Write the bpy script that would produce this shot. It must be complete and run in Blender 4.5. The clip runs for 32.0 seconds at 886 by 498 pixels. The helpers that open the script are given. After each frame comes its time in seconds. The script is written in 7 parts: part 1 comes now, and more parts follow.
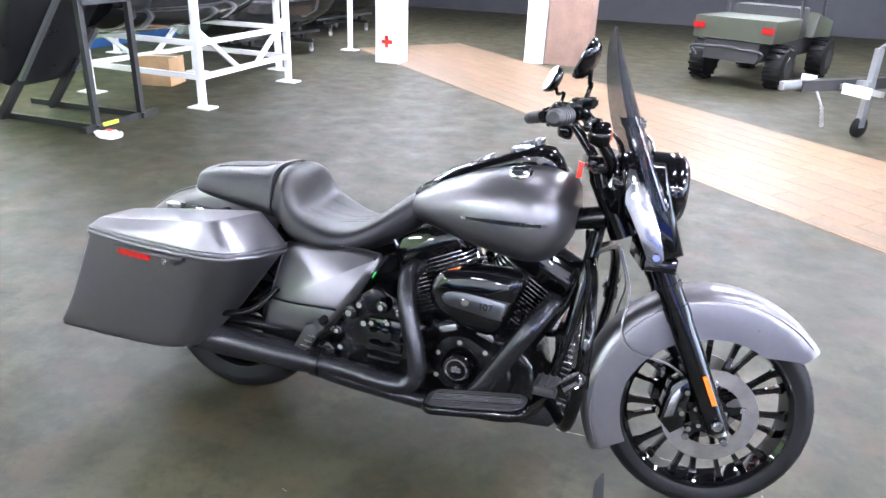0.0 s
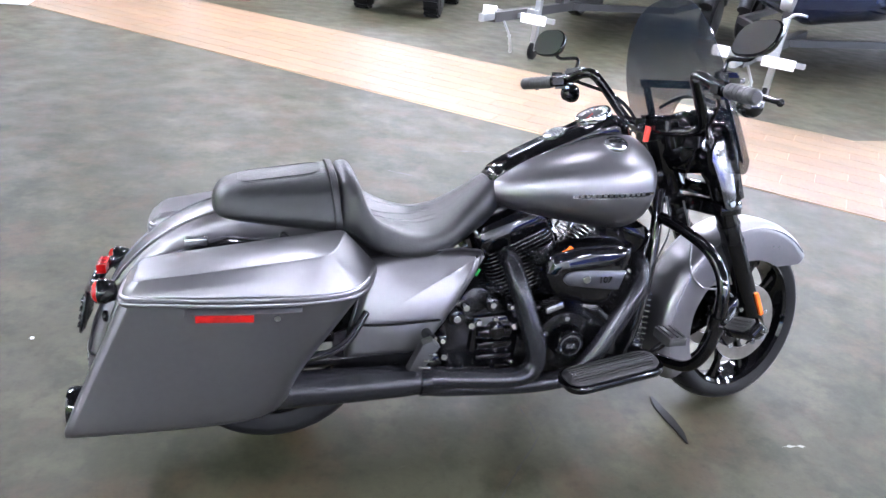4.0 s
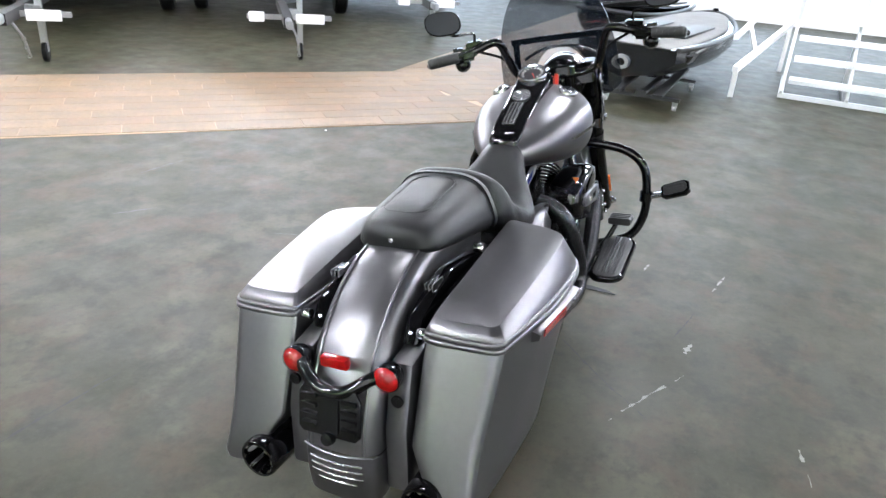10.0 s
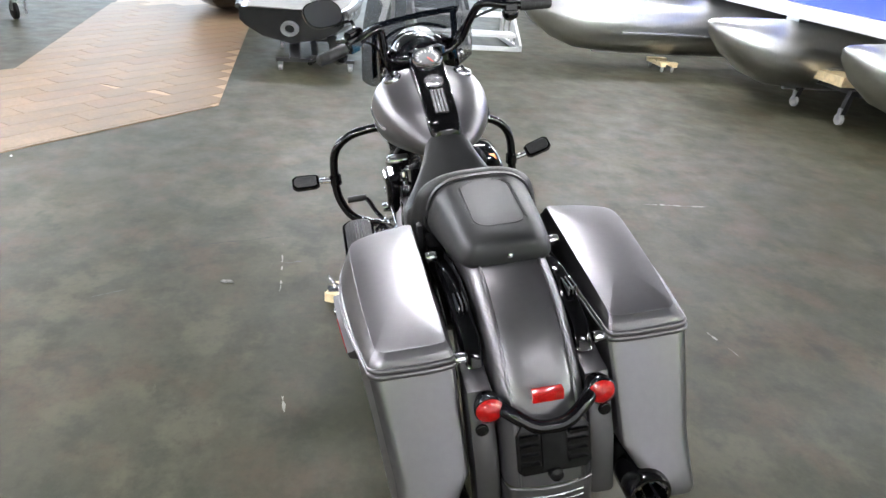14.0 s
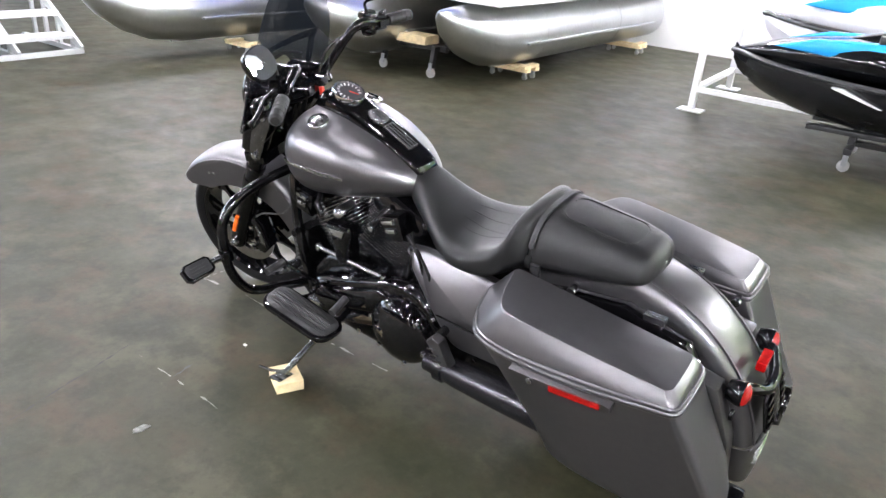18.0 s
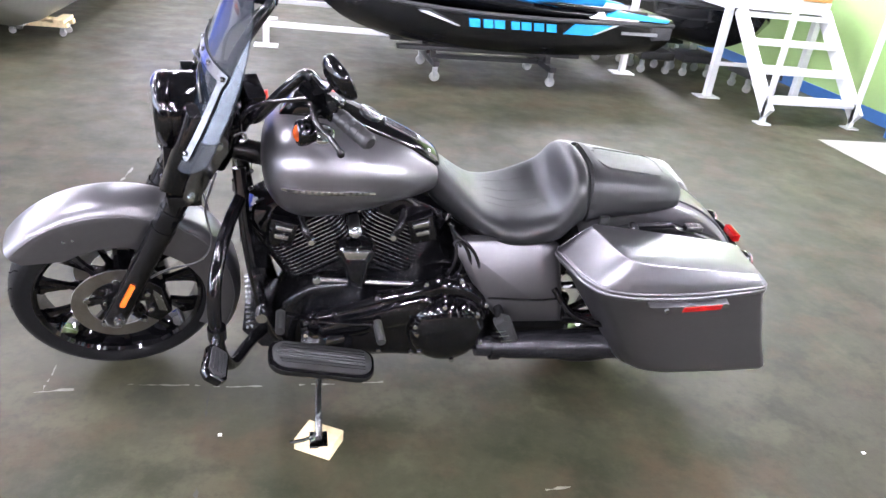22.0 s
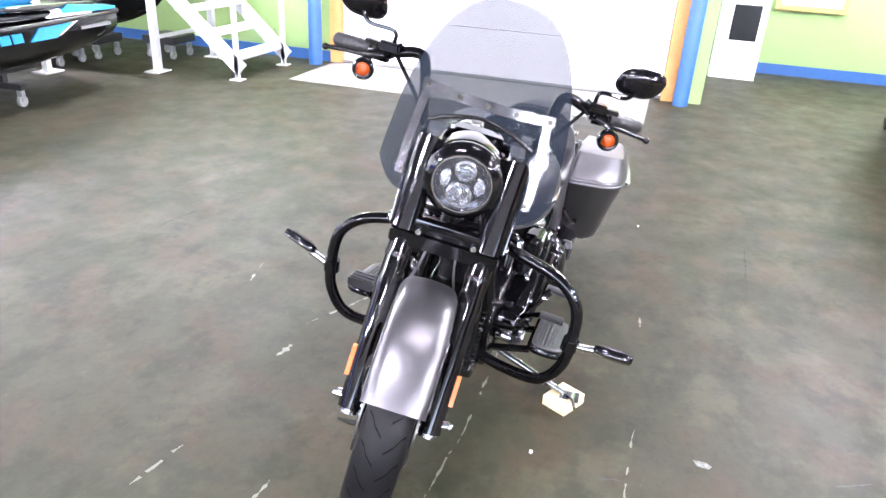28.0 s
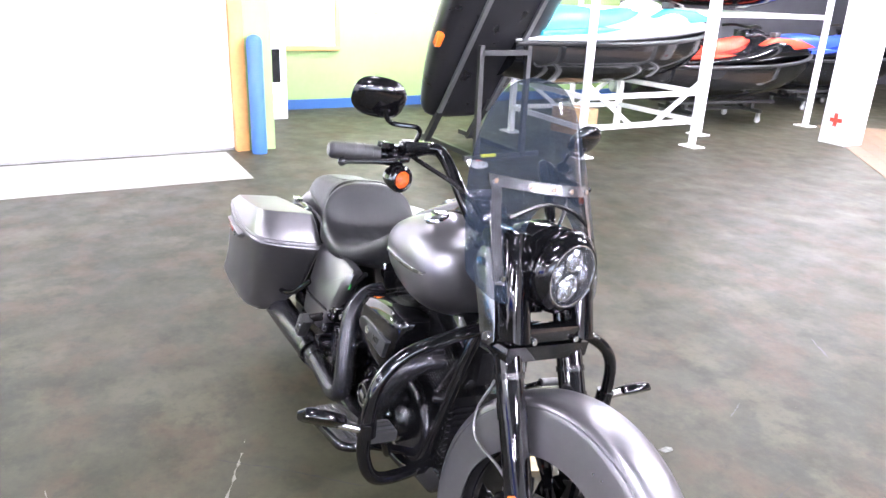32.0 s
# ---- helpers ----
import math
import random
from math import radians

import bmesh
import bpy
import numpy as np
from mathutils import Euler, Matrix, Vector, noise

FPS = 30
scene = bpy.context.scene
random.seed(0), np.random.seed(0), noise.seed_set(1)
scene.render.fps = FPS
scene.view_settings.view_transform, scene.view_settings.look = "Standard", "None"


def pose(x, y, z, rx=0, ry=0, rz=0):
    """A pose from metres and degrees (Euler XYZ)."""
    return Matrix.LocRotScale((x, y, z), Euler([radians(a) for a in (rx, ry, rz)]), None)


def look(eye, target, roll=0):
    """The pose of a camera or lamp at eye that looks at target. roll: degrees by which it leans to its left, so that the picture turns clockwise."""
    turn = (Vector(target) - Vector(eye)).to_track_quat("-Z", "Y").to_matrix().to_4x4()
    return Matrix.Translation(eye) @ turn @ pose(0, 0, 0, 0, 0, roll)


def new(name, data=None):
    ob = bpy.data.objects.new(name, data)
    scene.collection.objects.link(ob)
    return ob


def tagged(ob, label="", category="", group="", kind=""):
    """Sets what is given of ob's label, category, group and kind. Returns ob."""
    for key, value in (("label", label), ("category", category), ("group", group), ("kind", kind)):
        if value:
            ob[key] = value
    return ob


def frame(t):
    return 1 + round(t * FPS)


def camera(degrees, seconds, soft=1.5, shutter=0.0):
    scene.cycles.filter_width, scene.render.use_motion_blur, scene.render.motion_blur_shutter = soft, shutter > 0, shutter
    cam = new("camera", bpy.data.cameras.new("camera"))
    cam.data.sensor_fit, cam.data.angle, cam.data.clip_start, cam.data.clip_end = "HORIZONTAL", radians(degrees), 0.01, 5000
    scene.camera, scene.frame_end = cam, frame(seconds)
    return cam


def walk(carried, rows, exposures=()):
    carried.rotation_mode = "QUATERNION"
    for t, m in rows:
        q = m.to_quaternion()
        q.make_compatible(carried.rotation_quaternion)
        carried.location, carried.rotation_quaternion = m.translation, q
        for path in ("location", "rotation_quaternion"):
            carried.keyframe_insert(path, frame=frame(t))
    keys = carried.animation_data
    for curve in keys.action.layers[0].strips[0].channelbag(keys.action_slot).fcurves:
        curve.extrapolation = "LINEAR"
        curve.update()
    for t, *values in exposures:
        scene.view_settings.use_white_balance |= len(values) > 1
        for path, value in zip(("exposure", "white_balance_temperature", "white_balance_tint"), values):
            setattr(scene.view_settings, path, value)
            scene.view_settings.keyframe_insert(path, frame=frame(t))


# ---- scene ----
cam = camera(64.2, 32.0)
PATH = [
    (0, (1.437, -1.973, 1.608), (0.864, -0.23, 0.81), 2.4),
    (0.5, (1.28, -1.981, 1.592), (0.851, -0.205, 0.779), 1.6),
    (1, (1.127, -1.987, 1.595), (0.832, -0.195, 0.757), 1.0),
    (1.5, (1.0, -1.992, 1.608), (0.8, -0.199, 0.744), 0.5),
    (2, (0.698, -2.027, 1.612), (0.717, -0.227, 0.741), 2.6),
    (2.5, (0.516, -2.027, 1.612), (0.651, -0.235, 0.734), 3.3),
    (3, (0.322, -1.994, 1.596), (0.589, -0.214, 0.723), 4.1),
    (3.5, (0.076, -1.908, 1.564), (0.528, -0.158, 0.709), 5.6),
    (4, (-0.058, -1.848, 1.629), (0.467, -0.143, 0.726), 6.3),
    (4.5, (-0.265, -1.806, 1.618), (0.386, -0.13, 0.742), 7.1),
    (6.5, (-0.937, -1.554, 1.588), (0.165, -0.111, 0.749), 7.4),
    (7, (-1.112, -1.481, 1.581), (0.11, -0.134, 0.748), 7.2),
    (7.5, (-1.22, -1.399, 1.58), (0.078, -0.123, 0.751), 6.3),
    (8, (-1.321, -1.285, 1.589), (0.055, -0.097, 0.755), 5.7),
    (8.5, (-1.442, -1.17, 1.599), (0.014, -0.088, 0.756), 5.3),
    (9, (-1.583, -1.021, 1.583), (-0.04, -0.068, 0.74), 5.3),
    (9.5, (-1.652, -0.878, 1.585), (-0.049, -0.042, 0.729), 5.1),
    (10, (-1.663, -0.707, 1.576), (-0.008, 0.023, 0.722), 4.3),
    (10.5, (-1.672, -0.557, 1.575), (0.025, 0.072, 0.724), 3.7),
    (11, (-1.724, -0.398, 1.567), (0.016, 0.109, 0.72), 3.3),
    (11.5, (-1.795, -0.211, 1.576), (-0.025, 0.144, 0.715), 3.7),
    (12, (-1.774, -0.03, 1.559), (0.019, 0.162, 0.694), 4.2),
    (12.5, (-1.753, 0.126, 1.573), (0.048, 0.177, 0.704), 4.3),
    (13, (-1.731, 0.28, 1.586), (0.064, 0.191, 0.709), 4.3),
    (13.5, (-1.718, 0.477, 1.571), (0.064, 0.212, 0.702), 5.3),
    (14, (-1.682, 0.629, 1.559), (0.075, 0.231, 0.69), 4.9),
    (14.5, (-1.602, 0.766, 1.53), (0.127, 0.241, 0.672), 5.1),
    (16.5, (-1.178, 1.542, 1.638), (0.21, 0.408, 0.749), 5.7),
    (17, (-1.039, 1.635, 1.636), (0.273, 0.409, 0.756), 5.3),
    (17.5, (-0.848, 1.795, 1.635), (0.324, 0.43, 0.762), 5.3),
    (18, (-0.653, 1.917, 1.602), (0.373, 0.425, 0.753), 4.4),
    (18.5, (-0.425, 2.05, 1.613), (0.409, 0.429, 0.792), 3.8),
    (19, (-0.218, 2.134, 1.635), (0.424, 0.427, 0.814), 2.9),
    (19.5, (0.001, 2.198, 1.617), (0.435, 0.434, 0.781), 2.6),
    (20, (0.212, 2.244, 1.614), (0.439, 0.455, 0.748), 3.7),
    (20.5, (0.44, 2.264, 1.599), (0.46, 0.464, 0.728), 5.8),
    (21, (0.645, 2.242, 1.608), (0.509, 0.454, 0.721), 7.2),
    (21.5, (0.869, 2.209, 1.602), (0.591, 0.444, 0.703), 7.5),
    (22, (1.076, 2.17, 1.582), (0.679, 0.428, 0.683), 6.6),
    (22.5, (1.353, 2.127, 1.589), (0.766, 0.435, 0.699), 6.4),
    (23, (1.573, 2.06, 1.606), (0.84, 0.424, 0.719), 6.6),
    (23.5, (1.776, 1.983, 1.607), (0.905, 0.41, 0.732), 6.8),
    (24, (1.974, 1.918, 1.607), (0.981, 0.409, 0.748), 6.9),
    (24.5, (2.134, 1.821, 1.596), (1.049, 0.369, 0.75), 6.4),
    (25, (2.293, 1.694, 1.609), (1.116, 0.317, 0.763), 5.2),
    (25.5, (2.513, 1.535, 1.627), (1.201, 0.276, 0.794), 4.8),
    (26, (2.683, 1.317, 1.623), (1.249, 0.202, 0.786), 5.7),
    (26.5, (2.814, 1.162, 1.597), (1.297, 0.159, 0.766), 5.6),
    (28.5, (3.228, 0.374, 1.601), (1.454, 0.069, 0.731), 3.2),
    (29, (3.232, 0.149, 1.593), (1.441, 0.043, 0.708), 3.8),
    (29.5, (3.235, -0.07, 1.589), (1.445, 0.022, 0.702), 4.5),
    (30, (3.155, -0.326, 1.571), (1.38, 0.016, 0.716), 5.1),
    (30.5, (3.136, -0.502, 1.597), (1.369, -0.004, 0.802), 5.8),
    (31, (2.96, -0.641, 1.599), (1.222, 0.024, 0.865), 6.4),
    (31.5, (2.825, -0.76, 1.61), (1.128, 0.045, 0.923), 5.0),
    (32, (2.733, -0.918, 1.61), (1.092, -0.014, 0.922), 2.3),
]
EXPOSURES = [(0, 0.76, 5950, 16), (4, 0.82, 5900, 17), (9, 0.24, 6150, 11), (11, 0.08, 6450, 9), (14, 0.08, 6600, 10), (18, 0.29, 6550, 14), (20, 0.58, 6400, 21), (23, 0.88, 6250, 21), (26, 0.98, 6250, 21), (29, 1.0, 6250, 22), (32, 1.12, 6250, 22)]
walk(cam, [(t, look(eye, target, roll)) for t, eye, target, roll in PATH], EXPOSURES)


# ---- light ----
world = bpy.data.worlds.new("world")
scene.world = world
world.use_nodes = True
world.node_tree.nodes["Background"].inputs[0].default_value = (0.75, 0.85, 1.0, 1)
world.node_tree.nodes["Background"].inputs[1].default_value = 0.05


# ---- materials ----
def mat(name, colour, rough=0.5, metal=0.0, vary=0.0, scale=8.0, bump=0.0, bump_scale=120.0, rvary=0.0, emit=0.0, coat=0.0, alpha=1.0, colour2=None, transmission=0.0, spec=0.5):
    """A procedural surface: two scales of colour variation, roughness variation and fine relief."""
    m = bpy.data.materials.new(name)
    m.use_nodes = True
    nt = m.node_tree
    b = nt.nodes["Principled BSDF"]
    b.inputs["Base Color"].default_value = (*colour, 1)
    b.inputs["Roughness"].default_value = rough
    b.inputs["Metallic"].default_value = metal
    b.inputs["Specular IOR Level"].default_value = spec
    b.inputs["Coat Weight"].default_value = coat
    b.inputs["Coat Roughness"].default_value = 0.03
    b.inputs["Alpha"].default_value = alpha
    b.inputs["Transmission Weight"].default_value = transmission
    if emit:
        b.inputs["Emission Color"].default_value = (*colour, 1)
        b.inputs["Emission Strength"].default_value = emit
    if vary or rvary or bump:
        tc = nt.nodes.new("ShaderNodeTexCoord")
        n1 = nt.nodes.new("ShaderNodeTexNoise")
        n1.inputs["Scale"].default_value = scale
        n1.inputs["Detail"].default_value = 6
        nt.links.new(tc.outputs["Object"], n1.inputs["Vector"])
        if vary:
            n2 = nt.nodes.new("ShaderNodeTexNoise")
            n2.inputs["Scale"].default_value = scale * 9
            n2.inputs["Detail"].default_value = 4
            nt.links.new(tc.outputs["Object"], n2.inputs["Vector"])
            mixn = nt.nodes.new("ShaderNodeMix")
            mixn.inputs[0].default_value = 0.4
            nt.links.new(n1.outputs["Fac"], mixn.inputs[2])
            nt.links.new(n2.outputs["Fac"], mixn.inputs[3])
            ramp = nt.nodes.new("ShaderNodeValToRGB")
            c2 = colour2 or tuple(c * (1 - vary) for c in colour)
            hi = tuple(min(1, c * (1 + vary * 0.6)) for c in colour)
            ramp.color_ramp.elements[0].position, ramp.color_ramp.elements[0].color = 0.32, (*c2, 1)
            ramp.color_ramp.elements[1].position, ramp.color_ramp.elements[1].color = 0.68, (*hi, 1)
            nt.links.new(mixn.outputs[0], ramp.inputs[0])
            nt.links.new(ramp.outputs[0], b.inputs["Base Color"])
        if rvary:
            mr = nt.nodes.new("ShaderNodeMapRange")
            mr.inputs[3].default_value, mr.inputs[4].default_value = max(0.02, rough - rvary), min(1, rough + rvary)
            nt.links.new(n1.outputs["Fac"], mr.inputs[0])
            nt.links.new(mr.outputs[0], b.inputs["Roughness"])
        if bump:
            n3 = nt.nodes.new("ShaderNodeTexNoise")
            n3.inputs["Scale"].default_value = bump_scale
            n3.inputs["Detail"].default_value = 3
            nt.links.new(tc.outputs["Object"], n3.inputs["Vector"])
            bp = nt.nodes.new("ShaderNodeBump")
            bp.inputs["Strength"].default_value = bump
            bp.inputs["Distance"].default_value = 0.004
            nt.links.new(n3.outputs["Fac"], bp.inputs["Height"])
            nt.links.new(bp.outputs[0], b.inputs["Normal"])
    return m


DENIM = mat("charcoal_denim_paint", (0.165, 0.161, 0.169), 0.34, 0.92, vary=0.05, scale=60, rvary=0.02, bump=0.02, bump_scale=900)
GLOSS = mat("gloss_black", (0.002, 0.002, 0.0024), 0.055, 0.0, rvary=0.03, scale=5, spec=0.5)
SATIN = mat("satin_black", (0.005, 0.005, 0.0055), 0.24, 0.0, vary=0.2, rvary=0.06, scale=12, bump=0.05, bump_scale=400, spec=0.35)
MATTE = mat("matte_black_pipe", (0.022, 0.022, 0.025), 0.27, 0.6, vary=0.03, scale=14)
CRINKLE = mat("wrinkle_black", (0.004, 0.004, 0.0045), 0.2, 0.0, vary=0.2, rvary=0.07, scale=14, bump=0.1, bump_scale=350, spec=0.35)
CHROME = mat("chrome", (0.75, 0.76, 0.78), 0.1, 1.0, rvary=0.05, scale=20)
STEEL = mat("brushed_steel", (0.42, 0.43, 0.44), 0.24, 1.0, vary=0.25, rvary=0.12, scale=30)
DISC = mat("brake_disc_steel", (0.3, 0.285, 0.265), 0.35, 1.0, vary=0.2, rvary=0.1, scale=30)
RUBBER = mat("tyre_rubber", (0.006, 0.006, 0.0065), 0.45, 0.0, vary=0.3, rvary=0.1, scale=10, bump=0.08, bump_scale=300, spec=0.16)
GRIP = mat("grip_rubber", (0.014, 0.014, 0.0145), 0.5, 0.0, vary=0.2, scale=20, bump=0.2, bump_scale=500)
LEATHER = mat("black_vinyl", (0.008, 0.0083, 0.009), 0.4, 0.0, vary=0.2, rvary=0.06, scale=9, bump=0.22, bump_scale=420, spec=0.32)
RED = mat("red_lens", (0.3, 0.004, 0.004), 0.06, 0.0, vary=0.4, scale=60, bump=0.25, bump_scale=120, coat=0.5)
ORANGE = mat("orange_reflector", (0.85, 0.16, 0.02), 0.2, 0.0, vary=0.2, scale=80, coat=0.4)
AMBER = mat("amber_lens", (0.3, 0.045, 0.005), 0.08, 0.0, vary=0.7, scale=60, bump=0.5, bump_scale=140)
MIRROR = mat("mirror", (0.85, 0.87, 0.9), 0.02, 1.0)
SMOKE = mat("smoked_polycarbonate", (0.013, 0.018, 0.026), 0.03, 0.0, alpha=0.52)
DIAL = mat("dial_face", (0.045, 0.045, 0.048), 0.3, 0.2, vary=0.2, scale=40)
WHITE = mat("white_paint", (0.8, 0.8, 0.79), 0.45, 0.0, vary=0.05, scale=4, rvary=0.1, bump=0.03)
FOB = mat("red_plastic", (0.7, 0.05, 0.03), 0.35, 0.0, vary=0.1, scale=40)
PINE = mat("pine_wood", (0.8, 0.64, 0.38), 0.6, 0.0, vary=0.25, scale=24, bump=0.1, bump_scale=150)
GREEN_WIRE = mat("green_plastic", (0.03, 0.4, 0.08), 0.5)


ALLOY = mat("polished_alloy", (0.5, 0.5, 0.51), 0.26, 0.95, vary=0.1, scale=60)
STRAP = mat("satin_strap_steel", (0.25, 0.25, 0.265), 0.2, 1.0, vary=0.3, rvary=0.1, scale=40)
HOSE = mat("grey_braided_hose", (0.16, 0.16, 0.165), 0.35, 0.8, vary=0.3, scale=80)


# ---- mesh helpers ----
def part(name, bm, m, parent, label="", smooth=True, matrix=None, sharp=40):
    """One mesh object under a thing or a part."""
    if matrix is not None:
        bm.transform(matrix)
    bmesh.ops.recalc_face_normals(bm, faces=bm.faces)
    if smooth:
        for f in bm.faces:
            f.smooth = True
        lim = radians(sharp)
        for e in bm.edges:
            e.smooth = not (len(e.link_faces) == 2 and e.calc_face_angle(0) > lim)
    me = bpy.data.meshes.new(name)
    bm.to_mesh(me)
    bm.free()
    me.materials.append(m)
    ob = new(name, me)
    ob.parent = parent
    if label:
        ob["label"] = label
    return ob


def thing(name, label, category, matrix=None, group="", kind=""):
    ob = new(name)
    ob.empty_display_size = 0.1
    if matrix is not None:
        ob.matrix_world = matrix
    return tagged(ob, label, category, group, kind)


def loft(rings, cap=True, closed=True):
    bm = bmesh.new()
    vs = [[bm.verts.new(p) for p in r] for r in rings]
    n = len(vs[0])
    for a, b in zip(vs, vs[1:]):
        for i in range(n if closed else n - 1):
            j = (i + 1) % n
            bm.faces.new((a[i], a[j], b[j], b[i]))
    if cap:
        bm.faces.new(vs[0][::-1])
        bm.faces.new(vs[-1])
    return bm


def superring(hy, z0, z1, n=28, e=2.5, x=0.0):
    """A squarish ring in the y-z plane at x."""
    cz, hz = (z0 + z1) / 2, (z1 - z0) / 2
    out = []
    for i in range(n):
        a = 2 * math.pi * i / n
        c, s = math.cos(a), math.sin(a)
        out.append((x, hy * math.copysign(abs(c) ** (2 / e), c), cz + hz * math.copysign(abs(s) ** (2 / e), s)))
    return out


def rrect(x0, x1, y0, y1, r, z, k=4):
    """A rounded rectangle in the x-y plane at height z."""
    out = []
    for cx, cy, a0 in ((x1 - r, y1 - r, 0), (x0 + r, y1 - r, 90), (x0 + r, y0 + r, 180), (x1 - r, y0 + r, 270)):
        for i in range(k + 1):
            a = radians(a0 + 90 * i / k)
            out.append((cx + r * math.cos(a), cy + r * math.sin(a), z))
    return out


def spline(pts, per=6):
    p = [Vector(q) for q in pts]
    p = [2 * p[0] - p[1]] + p + [2 * p[-1] - p[-2]]
    out = []
    for i in range(1, len(p) - 2):
        for k in range(per):
            t = k / per
            out.append(0.5 * ((2 * p[i]) + (p[i + 1] - p[i - 1]) * t + (2 * p[i - 1] - 5 * p[i] + 4 * p[i + 1] - p[i + 2]) * t * t + (3 * p[i] - p[i - 1] - 3 * p[i + 1] + p[i + 2]) * t ** 3))
    return out + [p[-2]]


def tube(pts, r, n=12, per=6, smooth=True, radii=None):
    path = spline(pts, per) if smooth and len(pts) > 2 else [Vector(q) for q in pts]
    rings, up = [], None
    for i, q in enumerate(path):
        d = (path[min(i + 1, len(path) - 1)] - path[max(i - 1, 0)]).normalized()
        if up is None:
            up = d.orthogonal().normalized()
        up = (up - d * up.dot(d)).normalized()
        side = d.cross(up)
        rr = r
        if radii:
            f = i / (len(path) - 1) * (len(radii) - 1)
            k = min(int(f), len(radii) - 2)
            rr = radii[k] + (radii[k + 1] - radii[k]) * (f - k)
        rings.append([q + rr * (math.cos(2 * math.pi * k / n) * up + math.sin(2 * math.pi * k / n) * side) for k in range(n)])
    return loft(rings)


def lathe(profile, n=32, axis="y", centre=(0, 0, 0), closed=False, cap=True):
    """profile: (along, radius) pairs turned about the axis through centre."""
    bm = bmesh.new()
    rings = []
    for h, r in profile:
        ring = []
        for k in range(n):
            a = 2 * math.pi * k / n
            u, v = r * math.cos(a), r * math.sin(a)
            p = {"y": (u, h, v), "z": (u, v, h), "x": (h, u, v)}[axis]
            ring.append(bm.verts.new(Vector(centre) + Vector(p)))
        rings.append(ring)
    pairs = list(zip(rings, rings[1:])) + ([(rings[-1], rings[0])] if closed else [])
    for a, b in pairs:
        for i in range(n):
            j = (i + 1) % n
            bm.faces.new((a[i], a[j], b[j], b[i]))
    if not closed and cap:
        bm.faces.new(rings[0][::-1])
        bm.faces.new(rings[-1])
    return bm


def slab(poly, a0, a1, axis="y", bevel=0.0, seg=2):
    """A polygon (two of x, y, z in order) pulled from a0 to a1 along the third axis, its rims rounded."""
    def put(p, h):
        return {"y": (p[0], h, p[1]), "x": (h, p[0], p[1]), "z": (p[0], p[1], h)}[axis]

    n = len(poly)
    area = sum(p[0] * q[1] - q[0] * p[1] for p, q in zip(poly, poly[1:] + poly[:1]))
    sgn = 1 if area > 0 else -1

    def inset(d):
        out = []
        for i in range(n):
            p0, p1, p2 = Vector(poly[i - 1]), Vector(poly[i]), Vector(poly[(i + 1) % n])
            e0, e1 = (p1 - p0).normalized(), (p2 - p1).normalized()
            n0, n1 = Vector((-e0.y, e0.x)) * sgn, Vector((-e1.y, e1.x)) * sgn
            m = n0 + n1
            m = m / max(0.45, 1 + n0.dot(n1))
            out.append(tuple(p1 + m * d))
        return out

    if not bevel:
        return loft([[put(p, a0) for p in poly], [put(p, a1) for p in poly]])
    way = 1 if a1 > a0 else -1
    b = min(bevel, abs(a1 - a0) * 0.45)
    rings = []
    for k in range(seg + 1):
        t = math.pi / 2 * k / seg
        rings.append((a0 + way * b * (1 - math.cos(t)), bevel * (1 - math.sin(t))))
    for k in range(seg + 1):
        t = math.pi / 2 * (1 - k / seg)
        rings.append((a1 - way * b * (1 - math.cos(t)), bevel * (1 - math.sin(t))))
    return loft([[put(p, h) for p in inset(d)] for h, d in rings])


def brick(x0, x1, y0, y1, z0, z1, bevel=0.0, seg=2):
    return slab([(x0, z0), (x1, z0), (x1, z1), (x0, z1)], y0, y1, "y", bevel, seg)


def join(*bms):
    out = bms[0]
    for b in bms[1:]:
        me = bpy.data.meshes.new("tmp")
        b.to_mesh(me)
        b.free()
        out.from_mesh(me)
        bpy.data.meshes.remove(me)
    return out


def rod(a, b, r, n=10):
    return tube([a, b], r, n, smooth=False)


def beam(a, b, w, h=None):
    """A square bar from a to b."""
    a, b = Vector(a), Vector(b)
    d = b - a
    h = h or w
    bm = bmesh.new()
    bmesh.ops.create_cube(bm, size=1, matrix=Matrix.Translation((a + b) / 2) @ d.to_track_quat("X", "Z").to_matrix().to_4x4() @ Matrix.Diagonal((d.length, w, h, 1)))
    return bm


def disc_at(c, r, h, axis="y", n=20):
    return lathe([(-h / 2, r * 0.9), (-h / 2 + h * 0.15, r), (h / 2 - h * 0.15, r), (h / 2, r * 0.9)], n, axis, c)


# ---- motorcycle ----
LEAN = pose(0, 0, 0, -8, 0, 0)
bike = thing("motorcycle", "satin charcoal touring motorcycle with saddlebags and windshield on side stand", "motorcycle", LEAN)
RAKE = radians(27)
AX = Vector((-math.sin(RAKE), 0, math.cos(RAKE)))
HEAD = Vector((1.29, 0, 0.9))
STEER = Matrix.Translation((0, -0.03, 0)) @ Matrix.Translation(HEAD) @ Matrix.Rotation(radians(11.5), 4, AX) @ Matrix.Translation(-HEAD)


